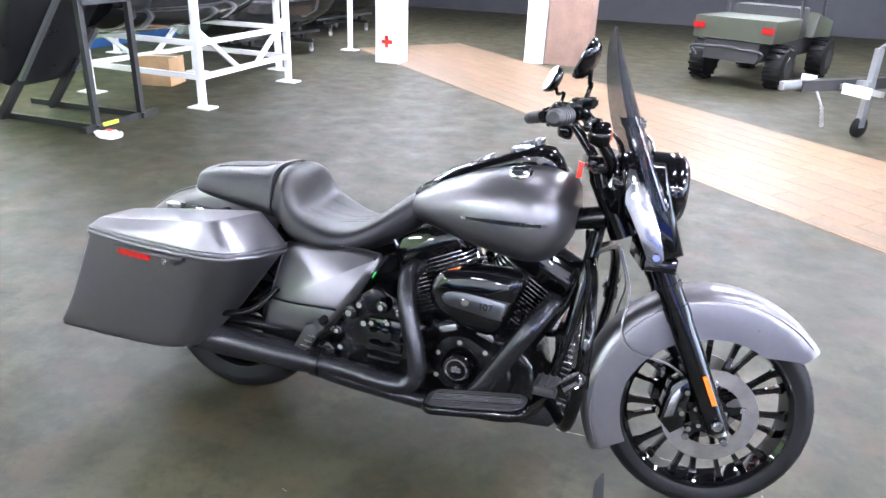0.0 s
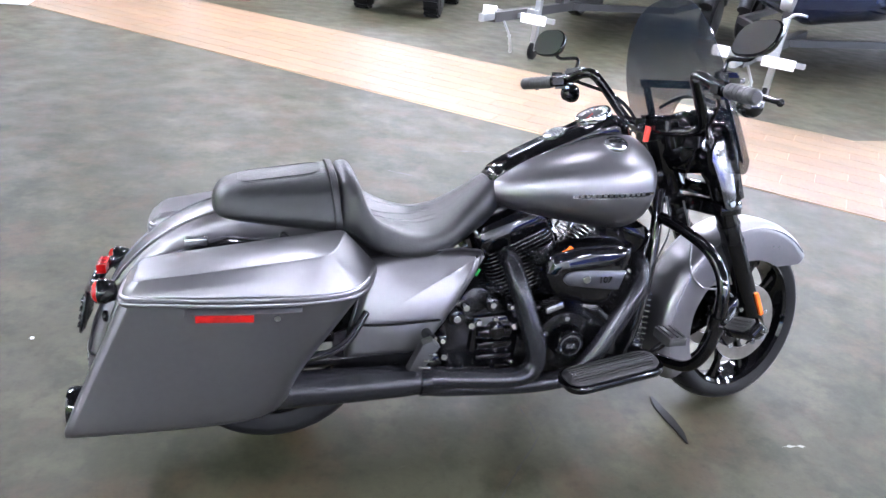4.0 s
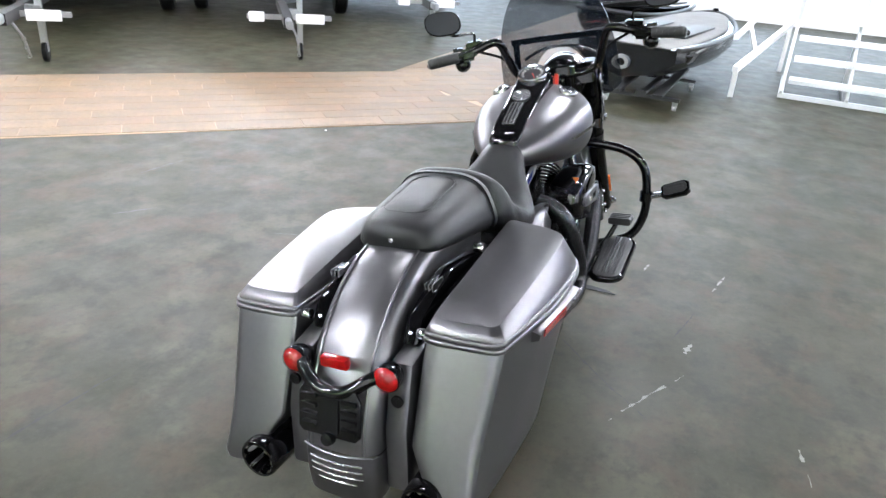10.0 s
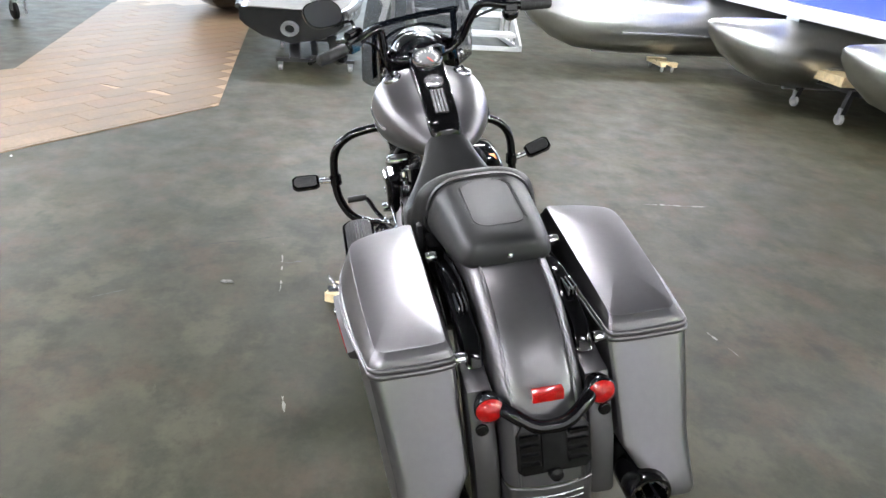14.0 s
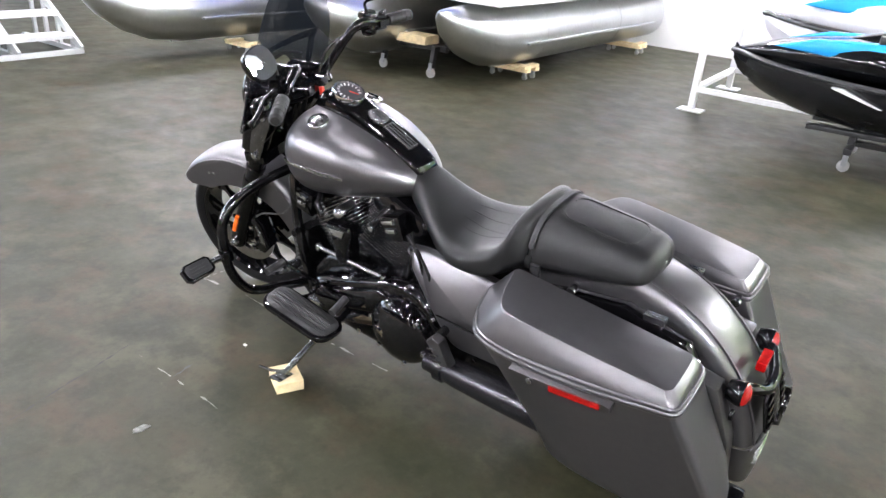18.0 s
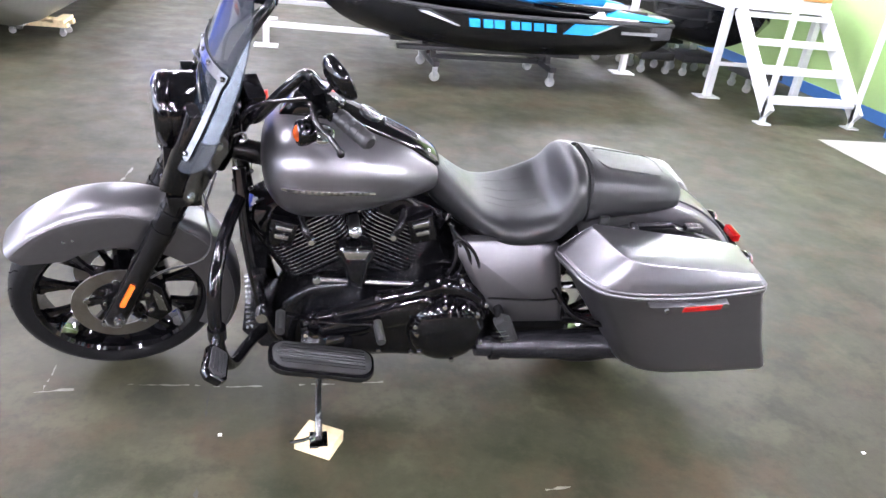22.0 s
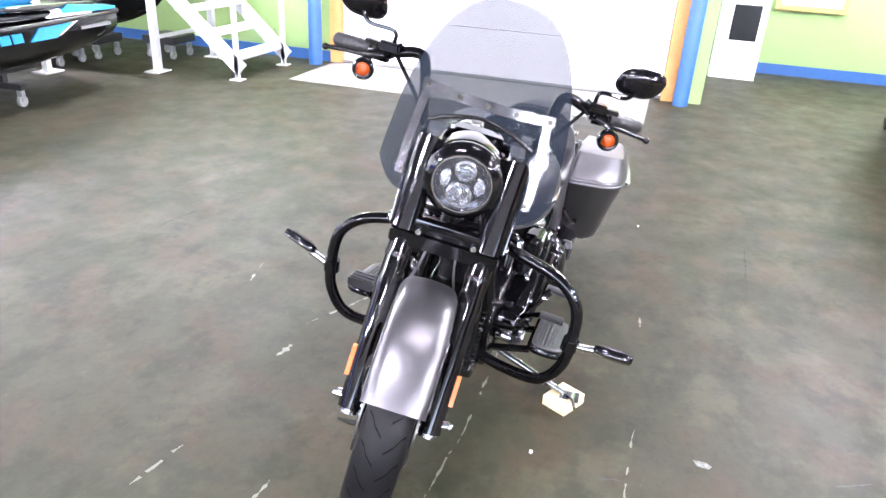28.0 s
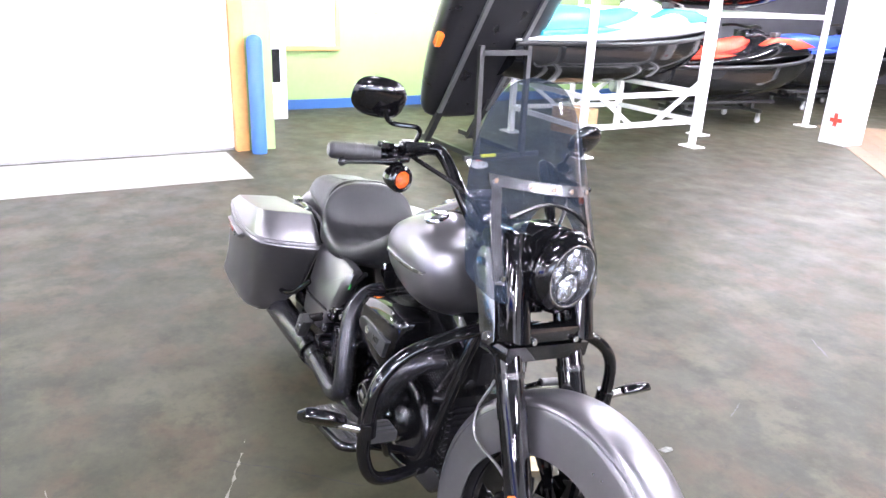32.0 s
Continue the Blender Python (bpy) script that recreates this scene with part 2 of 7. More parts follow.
def wheel(name, c, tr, tw, rr, spokes, steer):
    """tr, tw: tyre radius and half width; rr: rim radius."""
    M = STEER if steer else None
    prof = []
    for i in range(17):
        a = math.pi * (i / 16)
        y = -tw * math.cos(a)
        r = rr + (tr - rr) * (math.sin(a) ** 0.55)
        prof.append((y, r))
    prof = [(-tw * 0.75, rr - 0.008)] + prof[1:-1] + [(tw * 0.75, rr - 0.008)]
    tyre = lathe(prof, 64, "y", c, closed=True)
    w = part(name, lathe([(-tw * 0.8, rr + 0.006), (-tw * 0.74, rr - 0.004), (-tw * 0.45, rr - 0.006), (tw * 0.45, rr - 0.006), (tw * 0.74, rr - 0.004), (tw * 0.8, rr + 0.006), (tw * 0.84, rr - 0.004), (tw * 0.7, rr - 0.014), (0, rr - 0.018), (-tw * 0.7, rr - 0.014), (-tw * 0.84, rr - 0.004)], 64, "y", c, closed=True), GLOSS, bike, "gloss black cast wheel", matrix=M)
    part("tyre", tyre, RUBBER, w, matrix=M)
    hub = lathe([(-0.075, 0.03), (-0.07, 0.045), (-0.035, 0.055), (0.035, 0.055), (0.07, 0.045), (0.075, 0.03)], 28, "y", c)
    part("hub", hub, GLOSS, w, matrix=M)
    for k in range(spokes):
        a = 2 * math.pi * k / spokes
        side = 1 if k % 2 else -1
        d, e = Vector((math.cos(a), 0, math.sin(a))), Vector((-math.sin(a), 0, math.cos(a)))
        cc = Vector(c)
        rings = []
        for f, wd, th in ((0.04, 0.011, 0.012), (0.1, 0.0075, 0.011), (0.17, 0.0065, 0.009), (rr - 0.035, 0.008, 0.009), (rr - 0.014, 0.014, 0.012)):
            off = Vector((0, side * (0.034 - 0.08 * (f - 0.04)), 0))
            tw2 = e * (0.012 * math.sin(3 * f))
            q = cc + d * f + off + tw2
            rings.append([q + e * wd + Vector((0, th, 0)), q - e * wd + Vector((0, th, 0)), q - e * wd - Vector((0, th, 0)), q + e * wd - Vector((0, th, 0))])
        part("spoke", loft(rings), GLOSS, w, matrix=M)
    return w


# front wheel, discs, calipers
FC = (1.652, 0, 0.322)
fw = wheel("front_wheel", FC, 0.318, 0.066, 0.25, 20, True)
# tread grooves as flat near-black strips: their shade is put into the colour
tread = bmesh.new()
for k in range(26):
    for s in (-1, 1):
        a = 2 * math.pi * (k + (0.5 if s > 0 else 0)) / 26
        rows = []
        for i in range(5):
            y = s * (0.008 + 0.011 * i)
            aa = a + 0.035 * i + (0.03 if i > 2 else 0)
            r = 0.25 + 0.068 * (1 - (y / 0.066) ** 2) ** 0.28 + 0.0012
            rows.append((aa, y, r))
        for (a0, y0, r0), (a1, y1, r1) in zip(rows, rows[1:]):
            vs = []
            for aa, y, r in ((a0 - 0.008, y0, r0), (a0 + 0.008, y0, r0), (a1 + 0.008, y1, r1), (a1 - 0.008, y1, r1)):
                vs.append(tread.verts.new((FC[0] + r * math.cos(aa), y, FC[2] + r * math.sin(aa))))
            tread.faces.new(vs)
tagged(part("tread_groove", tread, mat("groove_shade", (0.002, 0.002, 0.002), 0.9, spec=0.05), fw, matrix=STEER), kind="stuff")
for s in (1, -1):
    y = 0.078 * s
    rotor = lathe([(y - 0.0025, 0.096), (y - 0.0025, 0.142), (y + 0.0025, 0.142), (y + 0.0025, 0.096)], 48, "y", (FC[0], 0, FC[2]), closed=True)
    part("brake_disc", rotor, DISC, fw, "worn steel brake disc", matrix=STEER, smooth=False)
    part("disc_carrier", lathe([(y - 0.002, 0.03), (y - 0.002, 0.058), (y + 0.002, 0.058), (y + 0.002, 0.03)], 32, "y", (FC[0], 0, FC[2]), closed=True), SATIN, fw, matrix=STEER, smooth=False)
    for k in range(5):
        a = 2 * math.pi * k / 5 + 0.3
        part("disc_bolt", disc_at((FC[0] + 0.045 * math.cos(a), y + 0.005 * s, FC[2] + 0.045 * math.sin(a)), 0.0075, 0.012, n=10), CHROME, fw, matrix=STEER)
        part("disc_arm", beam((FC[0] + 0.05 * math.cos(a), y, FC[2] + 0.05 * math.sin(a)), (FC[0] + 0.1 * math.cos(a), y, FC[2] + 0.1 * math.sin(a)), 0.004, 0.022), SATIN, fw, matrix=STEER, smooth=False)
        part("disc_rivet", disc_at((FC[0] + 0.098 * math.cos(a), y + 0.004 * s, FC[2] + 0.098 * math.sin(a)), 0.011, 0.008, n=10), STEEL, fw, matrix=STEER)
    cal = slab([(1.5, 0.3), (1.52, 0.41), (1.555, 0.445), (1.59, 0.43), (1.575, 0.36), (1.58, 0.29), (1.54, 0.26)], y - 0.03 * s, y + 0.045 * s, "y", 0.01)
    c = part("brake_caliper", cal, GLOSS, fw, "gloss black brake caliper", matrix=STEER)
    part("caliper_badge", slab([(1.512, 0.31), (1.525, 0.38), (1.545, 0.41), (1.55, 0.39), (1.538, 0.32)], y + 0.044 * s, y + 0.049 * s, "y", 0.002), STEEL, c, matrix=STEER)
    for q in ((1.56, 0.335), (1.565, 0.4), (1.6, 0.45), (1.585, 0.29)):
        part("caliper_bolt", disc_at((q[0], y + 0.05 * s, q[1]), 0.009, 0.016, n=8), CHROME, c, matrix=STEER)
    # fork leg
    yy = 0.118 * s
    lo, hi = Vector((1.662, yy, 0.315)), Vector((1.325, yy, 0.985))
    dirv = (hi - lo).normalized()
    leg = part("fork_leg", tube([lo - dirv * 0.02, lo + dirv * 0.02, lo + dirv * 0.3, lo + dirv * 0.31, hi], 0.035, 20, smooth=False, radii=None), GLOSS, bike, "gloss black fork leg", matrix=STEER)
    part("fork_collar", tube([lo + dirv * 0.335, lo + dirv * 0.375], 0.0375, 20, smooth=False), GLOSS, leg, matrix=STEER)
    part("fork_collar", tube([lo + dirv * 0.43, lo + dirv * 0.445], 0.038, 20, smooth=False), SATIN, leg, matrix=STEER)
    part("axle_nut", disc_at((FC[0] + 0.004, 0.152 * s, FC[2]), 0.016, 0.03, n=12), CHROME, leg, matrix=STEER)
    part("axle_nut", disc_at((FC[0] + 0.004, 0.171 * s, FC[2]), 0.01, 0.014, n=6), STEEL, leg, matrix=STEER)
    part("fork_tip", tube([lo - dirv * 0.035, lo - dirv * 0.015], 0.028, 16, smooth=False), STEEL, leg, matrix=STEER)
    # orange reflector lies on the outer side of the leg
    p0, p1 = lo + dirv * 0.075, lo + dirv * 0.165
    bm = beam(p0 + Vector((0.012, 0.031 * s, 0)), p1 + Vector((0.012, 0.031 * s, 0)), 0.022, 0.014)
    part("reflector", bm, ORANGE, leg, "orange side reflector", matrix=STEER)
part("axle", rod((FC[0], -0.16, FC[2]), (FC[0], 0.16, FC[2]), 0.013), STEEL, fw, matrix=STEER)

# front fender
def fender(c, R, hw, a0, a1, rin, crown=0.03, n=40, th=0.004):
    prof_u = [1, 1, 1, 0.985, 0.93, 0.8, 0.6, 0.3, 0]
    rings = []
    for i in range(n + 1):
        a = radians(a0 + (a1 - a0) * i / n)
        ri = rin(math.degrees(a))
        top = R(math.degrees(a)) if callable(R) else R
        rows = []
        side_r = top - crown * 1.5
        ri = min(ri, side_r - 0.012)
        drops = [ri, (ri + side_r) / 2, side_r, top - crown * 1.05, top - crown * 0.66, top - crown * 0.3, top - crown * 0.12, top - crown * 0.03, top]
        left = [(c[0] + r * math.cos(a), c[1] + hw * u, c[2] + r * math.sin(a)) for u, r in zip(prof_u, drops)]
        right = [(x, 2 * c[1] - y, z) for x, y, z in left[-2::-1]]
        rings.append(left + right)
    bm = loft(rings, cap=False, closed=False)
    bmesh.ops.recalc_face_normals(bm, faces=bm.faces)
    bmesh.ops.solidify(bm, geom=list(bm.faces), thickness=th)
    return bm


def fr_in(a):
    if a < 105:
        return max(0.235, min(0.34, 0.2 / max(0.2, math.sin(radians(a)))))
    return 0.232 + 0.03 * min(1, (a - 105) / 60)


ff = part("front_fender", fender(FC, lambda a: 0.372 + 0.012 * math.sin(radians(a - 40)), 0.083, 40, 208, fr_in), DENIM, bike, "charcoal satin front mudguard", matrix=STEER, sharp=60)
for s in (1, -1):
    part("fender_bead", tube([(FC[0] + 0.352 * math.cos(radians(a)), 0.082 * s, FC[2] + 0.352 * math.sin(radians(a))) for a in range(44, 206, 8)], 0.0022, 6, per=2), DENIM, ff, matrix=STEER)
    for q in ((1.745, 0.6), (1.77, 0.597)):
        part("rivet", disc_at((q[0], 0.084 * s, q[1]), 0.0035, 0.004, n=8), STEEL, ff, matrix=STEER)
    part("fender_bracket", slab([(1.535, 0.47), (1.6, 0.5), (1.615, 0.44), (1.56, 0.42)], 0.084 * s, 0.096 * s, "y", 0.003), SATIN, ff, matrix=STEER)
    part("brake_line", tube([(1.565, 0.1 * s, 0.43), (1.5, 0.105 * s, 0.47), (1.4, 0.1 * s, 0.49), (1.36, 0.08 * s, 0.55), (1.37, 0.05 * s, 0.66), (1.33, 0.04 * s, 0.78)], 0.0035, 8), HOSE, bike, matrix=STEER)

# triple clamp and nacelle
for z, x, w in ((0.765, 1.43, 0.16), (0.985, 1.31, 0.15)):
    part("triple_clamp", brick(x - 0.05, x + 0.045, -w, w, z - 0.02, z + 0.02, 0.012), GLOSS, bike, matrix=STEER)
NACM = STEER @ Matrix.Translation((1.25, -0.005, 0.972)) @ Matrix.Diagonal((0.8, 0.88, 0.88, 1)) @ Matrix.Translation((-1.25, 0, -0.972))
nac = lathe([(1.25, 0.05), (1.29, 0.1), (1.36, 0.118), (1.44, 0.121), (1.505, 0.12), (1.515, 0.114), (1.517, 0.1)], 40, "x", (0, 0, 0.972))
nacelle = part("headlight_nacelle", nac, GLOSS, bike, "gloss black headlight shell", matrix=NACM)
part("headlight_rim", lathe([(1.485, 0.122), (1.5, 0.124), (1.516, 0.121), (1.528, 0.113), (1.537, 0.103), (1.541, 0.097), (1.539, 0.093), (1.53, 0.092)], 44, "x", (0, 0, 0.972), cap=False), GLOSS, nacelle, "deep gloss black headlight ring", matrix=NACM)
part("lens_ring", lathe([(1.534, 0.0935), (1.5405, 0.0925), (1.5405, 0.0895), (1.534, 0.0885)], 44, "x", (0, 0, 0.972), closed=True), CHROME, nacelle, "thin chrome lens ring", matrix=NACM)
part("headlight_bowl", lathe([(1.52, 0.012), (1.521, 0.06), (1.53, 0.086), (1.533, 0.092)], 36, "x", (0, 0, 0.972), cap=False), mat("reflector_dark", (0.05, 0.05, 0.055), 0.12, 1.0, vary=0.7, scale=40), nacelle, matrix=NACM)
part("headlight_lens", lathe([(1.54, 0.09), (1.55, 0.072), (1.557, 0.042), (1.56, 0.002)], 36, "x", (0, 0, 0.972), cap=False), mat("headlight_cover", (0.5, 0.52, 0.55), 0.03, 0.0, alpha=0.05), nacelle, "clear headlight cover", matrix=NACM).visible_shadow = False
LEDLENS = mat("led_lens", (0.42, 0.43, 0.45), 0.08, 1.0, vary=0.3, scale=120, bump=1.0, bump_scale=260)
for zz, rr, xx in ((0.933, 0.033, 1.532), (1.014, 0.026, 1.531)):
    part("projector", lathe([(xx - 0.012, rr + 0.007), (xx, rr + 0.007), (xx + 0.003, rr + 0.002), (xx - 0.004, rr * 0.9)], 28, "x", (0, 0, zz)), CHROME, nacelle, matrix=NACM)
    part("projector_lens", lathe([(xx - 0.006, rr * 0.95), (xx + 0.004, rr * 0.8), (xx + 0.011, rr * 0.45), (xx + 0.013, rr * 0.1)], 24, "x", (0, 0, zz)), LEDLENS, nacelle, matrix=NACM)
for s in (1, -1):
    part("led_reflector", slab([(s * 0.042, 0.95), (s * 0.058, 0.948), (s * 0.073, 0.965), (s * 0.072, 0.985), (s * 0.06, 1.004), (s * 0.043, 1.004), (s * 0.036, 0.976)], 1.516, 1.533, "x", 0.005), LEDLENS, nacelle, matrix=NACM)
    # wings of the nacelle that wrap the fork tops
    wing = slab([(1.27, 1.05), (1.4, 1.05), (1.44, 0.93), (1.49, 0.8), (1.43, 0.77), (1.31, 0.9)], 0.085 * s, 0.162 * s, "y", 0.025, 3)
    part("nacelle_wing", wing, GLOSS, nacelle, matrix=STEER)
    plate = slab([(1.3, 0.962), (1.312, 0.99), (1.342, 0.995), (1.362, 0.96), (1.396, 0.89), (1.42, 0.83), (1.432, 0.785), (1.415, 0.765), (1.388, 0.775), (1.355, 0.84), (1.318, 0.905), (1.302, 0.93)], 0.166 * s, 0.17 * s, "y", 0.001)
    pl = part("windshield_bracket", plate, STRAP, bike, "flat steel windshield bracket", matrix=STEER)
    for q in ((1.325, 0.955), (1.408, 0.79)):
        part("bracket_bolt", disc_at((q[0], 0.172 * s, q[1]), 0.011, 0.012, n=12), CHROME, pl, matrix=STEER)
    part("bracket_hook", tube([(1.285, 0.168 * s, 0.985), (1.262, 0.17 * s, 0.995), (1.255, 0.17 * s, 0.975), (1.27, 0.17 * s, 0.965)], 0.005, 8), STEEL, pl, matrix=STEER)
part("fork_trim", slab([(-0.155, 0.79), (0.155, 0.79), (0.14, 0.835), (-0.14, 0.835)], 1.43, 1.475, "x", 0.012), GLOSS, nacelle, matrix=STEER)
part("fork_bolt", disc_at((1.48, 0.08, 0.8), 0.009, 0.01, "x", 10), CHROME, nacelle, matrix=STEER)
part("fork_bolt", disc_at((1.48, -0.08, 0.8), 0.009, 0.01, "x", 10), CHROME, nacelle, matrix=STEER)

# windshield: a curved smoked pane with bright straps
def shield_x(y, z):
    return 1.475 - 0.49 * (z - 0.87) + 0.12 * max(0, z - 1.15) ** 1.5 - 1.15 * y * y


def shield_bottom(y):
    """Lower edge: side wings round the headlight cut-out."""
    ay = abs(y)
    if ay < 0.14:
        return 0.885 + 0.235 * math.sqrt(max(0, 1 - (ay / 0.14) ** 2))
    return 0.885 + 0.03 * ((ay - 0.17) / 0.06) ** 2


def shield_top(y):
    """Upper edge: rounded top and nearly upright sides."""
    f = min(1, abs(y) / 0.252)
    return 0.98 + 0.436 * max(0.0, 1 - f ** 2.6) ** 0.55


bm = bmesh.new()
fr, bk = [], []
for i in range(49):
    y = -0.252 + 0.504 * i / 48
    z0, z1 = shield_bottom(y), shield_top(y)
    z1 = max(z1, z0 + 0.02)
    colf, colb = [], []
    for k in range(19):
        z = z0 + (z1 - z0) * k / 18
        x = shield_x(y, z)
        colf.append(bm.verts.new((x, y, z)))
        colb.append(bm.verts.new((x - 0.004, y, z - 0.001)))
    fr.append(colf)
    bk.append(colb)
for i in range(48):
    for k in range(18):
        bm.faces.new((fr[i][k], fr[i + 1][k], fr[i + 1][k + 1], fr[i][k + 1]))
        bm.faces.new((bk[i][k], bk[i][k + 1], bk[i + 1][k + 1], bk[i + 1][k]))
    bm.faces.new((fr[i][0], bk[i][0], bk[i + 1][0], fr[i + 1][0]))
    bm.faces.new((fr[i][18], fr[i + 1][18], bk[i + 1][18], bk[i][18]))
for c1, c2 in ((fr[0], bk[0]), (fr[48], bk[48])):
    for k in range(18):
        bm.faces.new((c1[k], c1[k + 1], c2[k + 1], c2[k]))
shield = part("windshield", bm, SMOKE, bike, "smoked polycarbonate windshield with bright straps", matrix=STEER, sharp=60)
shield.visible_shadow = False


def strap(pts, w, name):
    """A flat band that lies on the outer face of the pane."""
    bm = bmesh.new()
    prev = None
    for i, (y, z) in enumerate(pts):
        y1, z1 = pts[min(i + 1, len(pts) - 1)]
        y0, z0 = pts[max(i - 1, 0)]
        d = Vector((y1 - y0, z1 - z0)).normalized()
        nrm = Vector((-d.y, d.x)) * w
        row = []
        for k, lift in ((1, 0.003), (-1, 0.003), (-1, 0.0065), (1, 0.0065)):
            yy, zz = y + nrm.x * k, z + nrm.y * k
            row.append(bm.verts.new((shield_x(yy, zz) + lift, yy, zz)))
        if prev:
            for j in range(4):
                bm.faces.new((prev[j], prev[(j + 1) % 4], row[(j + 1) % 4], row[j]))
        else:
            bm.faces.new(row)
        prev = row
    bm.faces.new(prev)
    return part(name, bm, STRAP, shield, "brushed metal strap", matrix=STEER)


strap([(-0.19 + 0.38 * i / 14, 1.155) for i in range(15)], 0.013, "cross_strap")
for s in (1, -1):
    strap([(s * (0.172 + 0.012 * math.sin(i / 8 * 2)), 1.15 - 0.225 * i / 8) for i in range(9)], 0.012, "side_strap")
    for z in (1.155, 0.94):
        part("strap_screw", disc_at((shield_x(0.175, z) + 0.009, s * 0.176, z), 0.007, 0.006, "x", 10), CHROME, shield, matrix=STEER)
for y in (-0.08, 0.0, 0.08):
    part("strap_screw", disc_at((shield_x(y, 1.155) + 0.008, y, 1.155), 0.0075, 0.006, "x", 10), CHROME, shield, matrix=STEER)
part("shield_trim", tube([(shield_x(y, 1.112 - abs(y) * 0.5) - 0.008, y, 1.118 - 1.9 * y * y) for y in (-0.15, -0.1, -0.05, 0, 0.05, 0.1, 0.15)], 0.006, 8), SATIN, shield, matrix=STEER)

# handlebar with grips, levers, mirrors and signals
BARS = STEER @ Matrix.Translation((1.22, 0, 1.0)) @ Matrix.Rotation(radians(4.5), 4, "Z") @ Matrix.Translation((-1.22, 0, -1.0))
half = [(1.04, 0.475, 1.139), (1.077, 0.376, 1.148), (1.1, 0.3, 1.165), (1.108, 0.245, 1.182), (1.125, 0.212, 1.176), (1.175, 0.192, 1.12), (1.232, 0.17, 1.045), (1.24, 0.13, 1.02), (1.218, 0.07, 1.013)]
bar = part("handlebar", tube(half + [(1.215, 0, 1.013)] + [(x, -y, z) for x, y, z in half[::-1]], 0.0165, 14), GLOSS, bike, "gloss black pulled-back handlebar", matrix=BARS)
for s in (1, -1):
    part("riser", tube([(1.245, 0.05 * s, 0.96), (1.22, 0.05 * s, 1.03)], 0.021, 14, smooth=False), GLOSS, bar, matrix=BARS)
    e, g = Vector((1.033, 0.492 * s, 1.137)), Vector((1.077, 0.376 * s, 1.148))
    gp = part("grip", tube([e, e + (g - e) * 0.06, e + (g - e) * 0.1, e + (g - e) * 0.5, g], 0.02, 16, smooth=False, radii=[0.014, 0.0205, 0.021, 0.021, 0.021]), GRIP, bar, "black rubber grip", matrix=BARS)
    for k in range(4):
        f = 0.3 + 0.18 * k
        part("grip_ring", tube([e + (g - e) * f, e + (g - e) * (f + 0.05)], 0.0222, 16, smooth=False), GRIP, gp, matrix=BARS)
    dg = (g - e).normalized()
    b2 = beam(g + dg * 0.004, g + dg * 0.075, 0.052, 0.05)
    bmesh.ops.bevel(b2, geom=list(b2.edges), offset=0.014, segments=3, affect="EDGES")
    house = part("switch_housing", b2, GLOSS, bar, matrix=BARS)
    part("switch_button", brick(g.x + 0.01, g.x + 0.03, (g.y if s > 0 else g.y) - 0.02, g.y + 0.02, g.z + 0.02, g.z + 0.034, 0.004), SATIN, house, matrix=BARS)
    b3 = beam(g + dg * 0.03 + Vector((0.03, 0, 0.03)), g + dg * 0.1 + Vector((0.03, 0, 0.032)), 0.04, 0.028)
    bmesh.ops.bevel(b3, geom=list(b3.edges), offset=0.006, segments=2, affect="EDGES")
    part("reservoir", b3, GLOSS, bar, matrix=BARS)
    lev = part("lever", tube([g + dg * 0.05 + Vector((0.035, 0, 0.0)), g + Vector((0.062, 0.01 * s, -0.005)), (g + e) / 2 + Vector((0.066, 0.01 * s, -0.008)), e + Vector((0.075, 0.012 * s, -0.012))], 0.008, 10, radii=[0.01, 0.009, 0.007, 0.007, 0.0065]), SATIN, bar, "satin black hand lever", matrix=BARS)
    part("lever_ball", lathe([(-0.01, 0.001), (-0.007, 0.008), (0, 0.011), (0.007, 0.008), (0.01, 0.001)], 12, "x", e + Vector((0.077, 0.012 * s, -0.012))), SATIN, lev, matrix=BARS)
    # mirror
    root = g + dg * 0.07 + Vector((0.02, 0, 0.03))
    mc = Vector((1.095, 0.424 * s, 1.281))
    stem = part("mirror", tube([root, root + Vector((0.01, 0.004 * s, 0.045)), mc + Vector((0.022, -0.03 * s, -0.05)), mc + Vector((0.016, 0, -0.01))], 0.006, 8), GLOSS, bar, "black handlebar mirror", matrix=BARS)
    face = Matrix.Translation(mc) @ Matrix.Rotation(radians(7 * s), 4, "Z") @ Matrix.Rotation(radians(24), 4, "Y")
    oval = [(0.072 * math.copysign(abs(math.cos(a)) ** 0.7, math.cos(a)) + 0.008 * math.sin(a) * s, 0.05 * math.copysign(abs(math.sin(a)) ** 0.8, math.sin(a))) for a in [2 * math.pi * k / 28 for k in range(28)]]
    shell = loft([[(x, p[0] * f, p[1] * f) for p in oval] for x, f in ((-0.006, 0.97), (-0.004, 1.0), (0.006, 0.98), (0.02, 0.8), (0.028, 0.45), (0.03, 0.1))])
    part("mirror_shell", shell, GLOSS, stem, matrix=BARS @ face)
    part("mirror_glass", loft([[(x, p[0] * 0.93, p[1] * 0.93) for p in oval] for x in (-0.0066, -0.0085)]), MIRROR, stem, "silvered mirror glass", matrix=BARS @ face)
    # front signal hangs under the switch
    sc = Vector((1.16, 0.376 * s, 1.11))
    sig = part("front_signal", lathe([(-0.028, 0.01), (-0.022, 0.024), (0.0, 0.032), (0.014, 0.033), (0.021, 0.031), (0.024, 0.026), (0.022, 0.021)], 24, "x", sc), GLOSS, bar, "round front turn signal", matrix=BARS)
    part("signal_lens", lathe([(0.018, 0.0225), (0.026, 0.019), (0.031, 0.01), (0.032, 0.002)], 24, "x", sc), AMBER, sig, "amber lens", matrix=BARS)
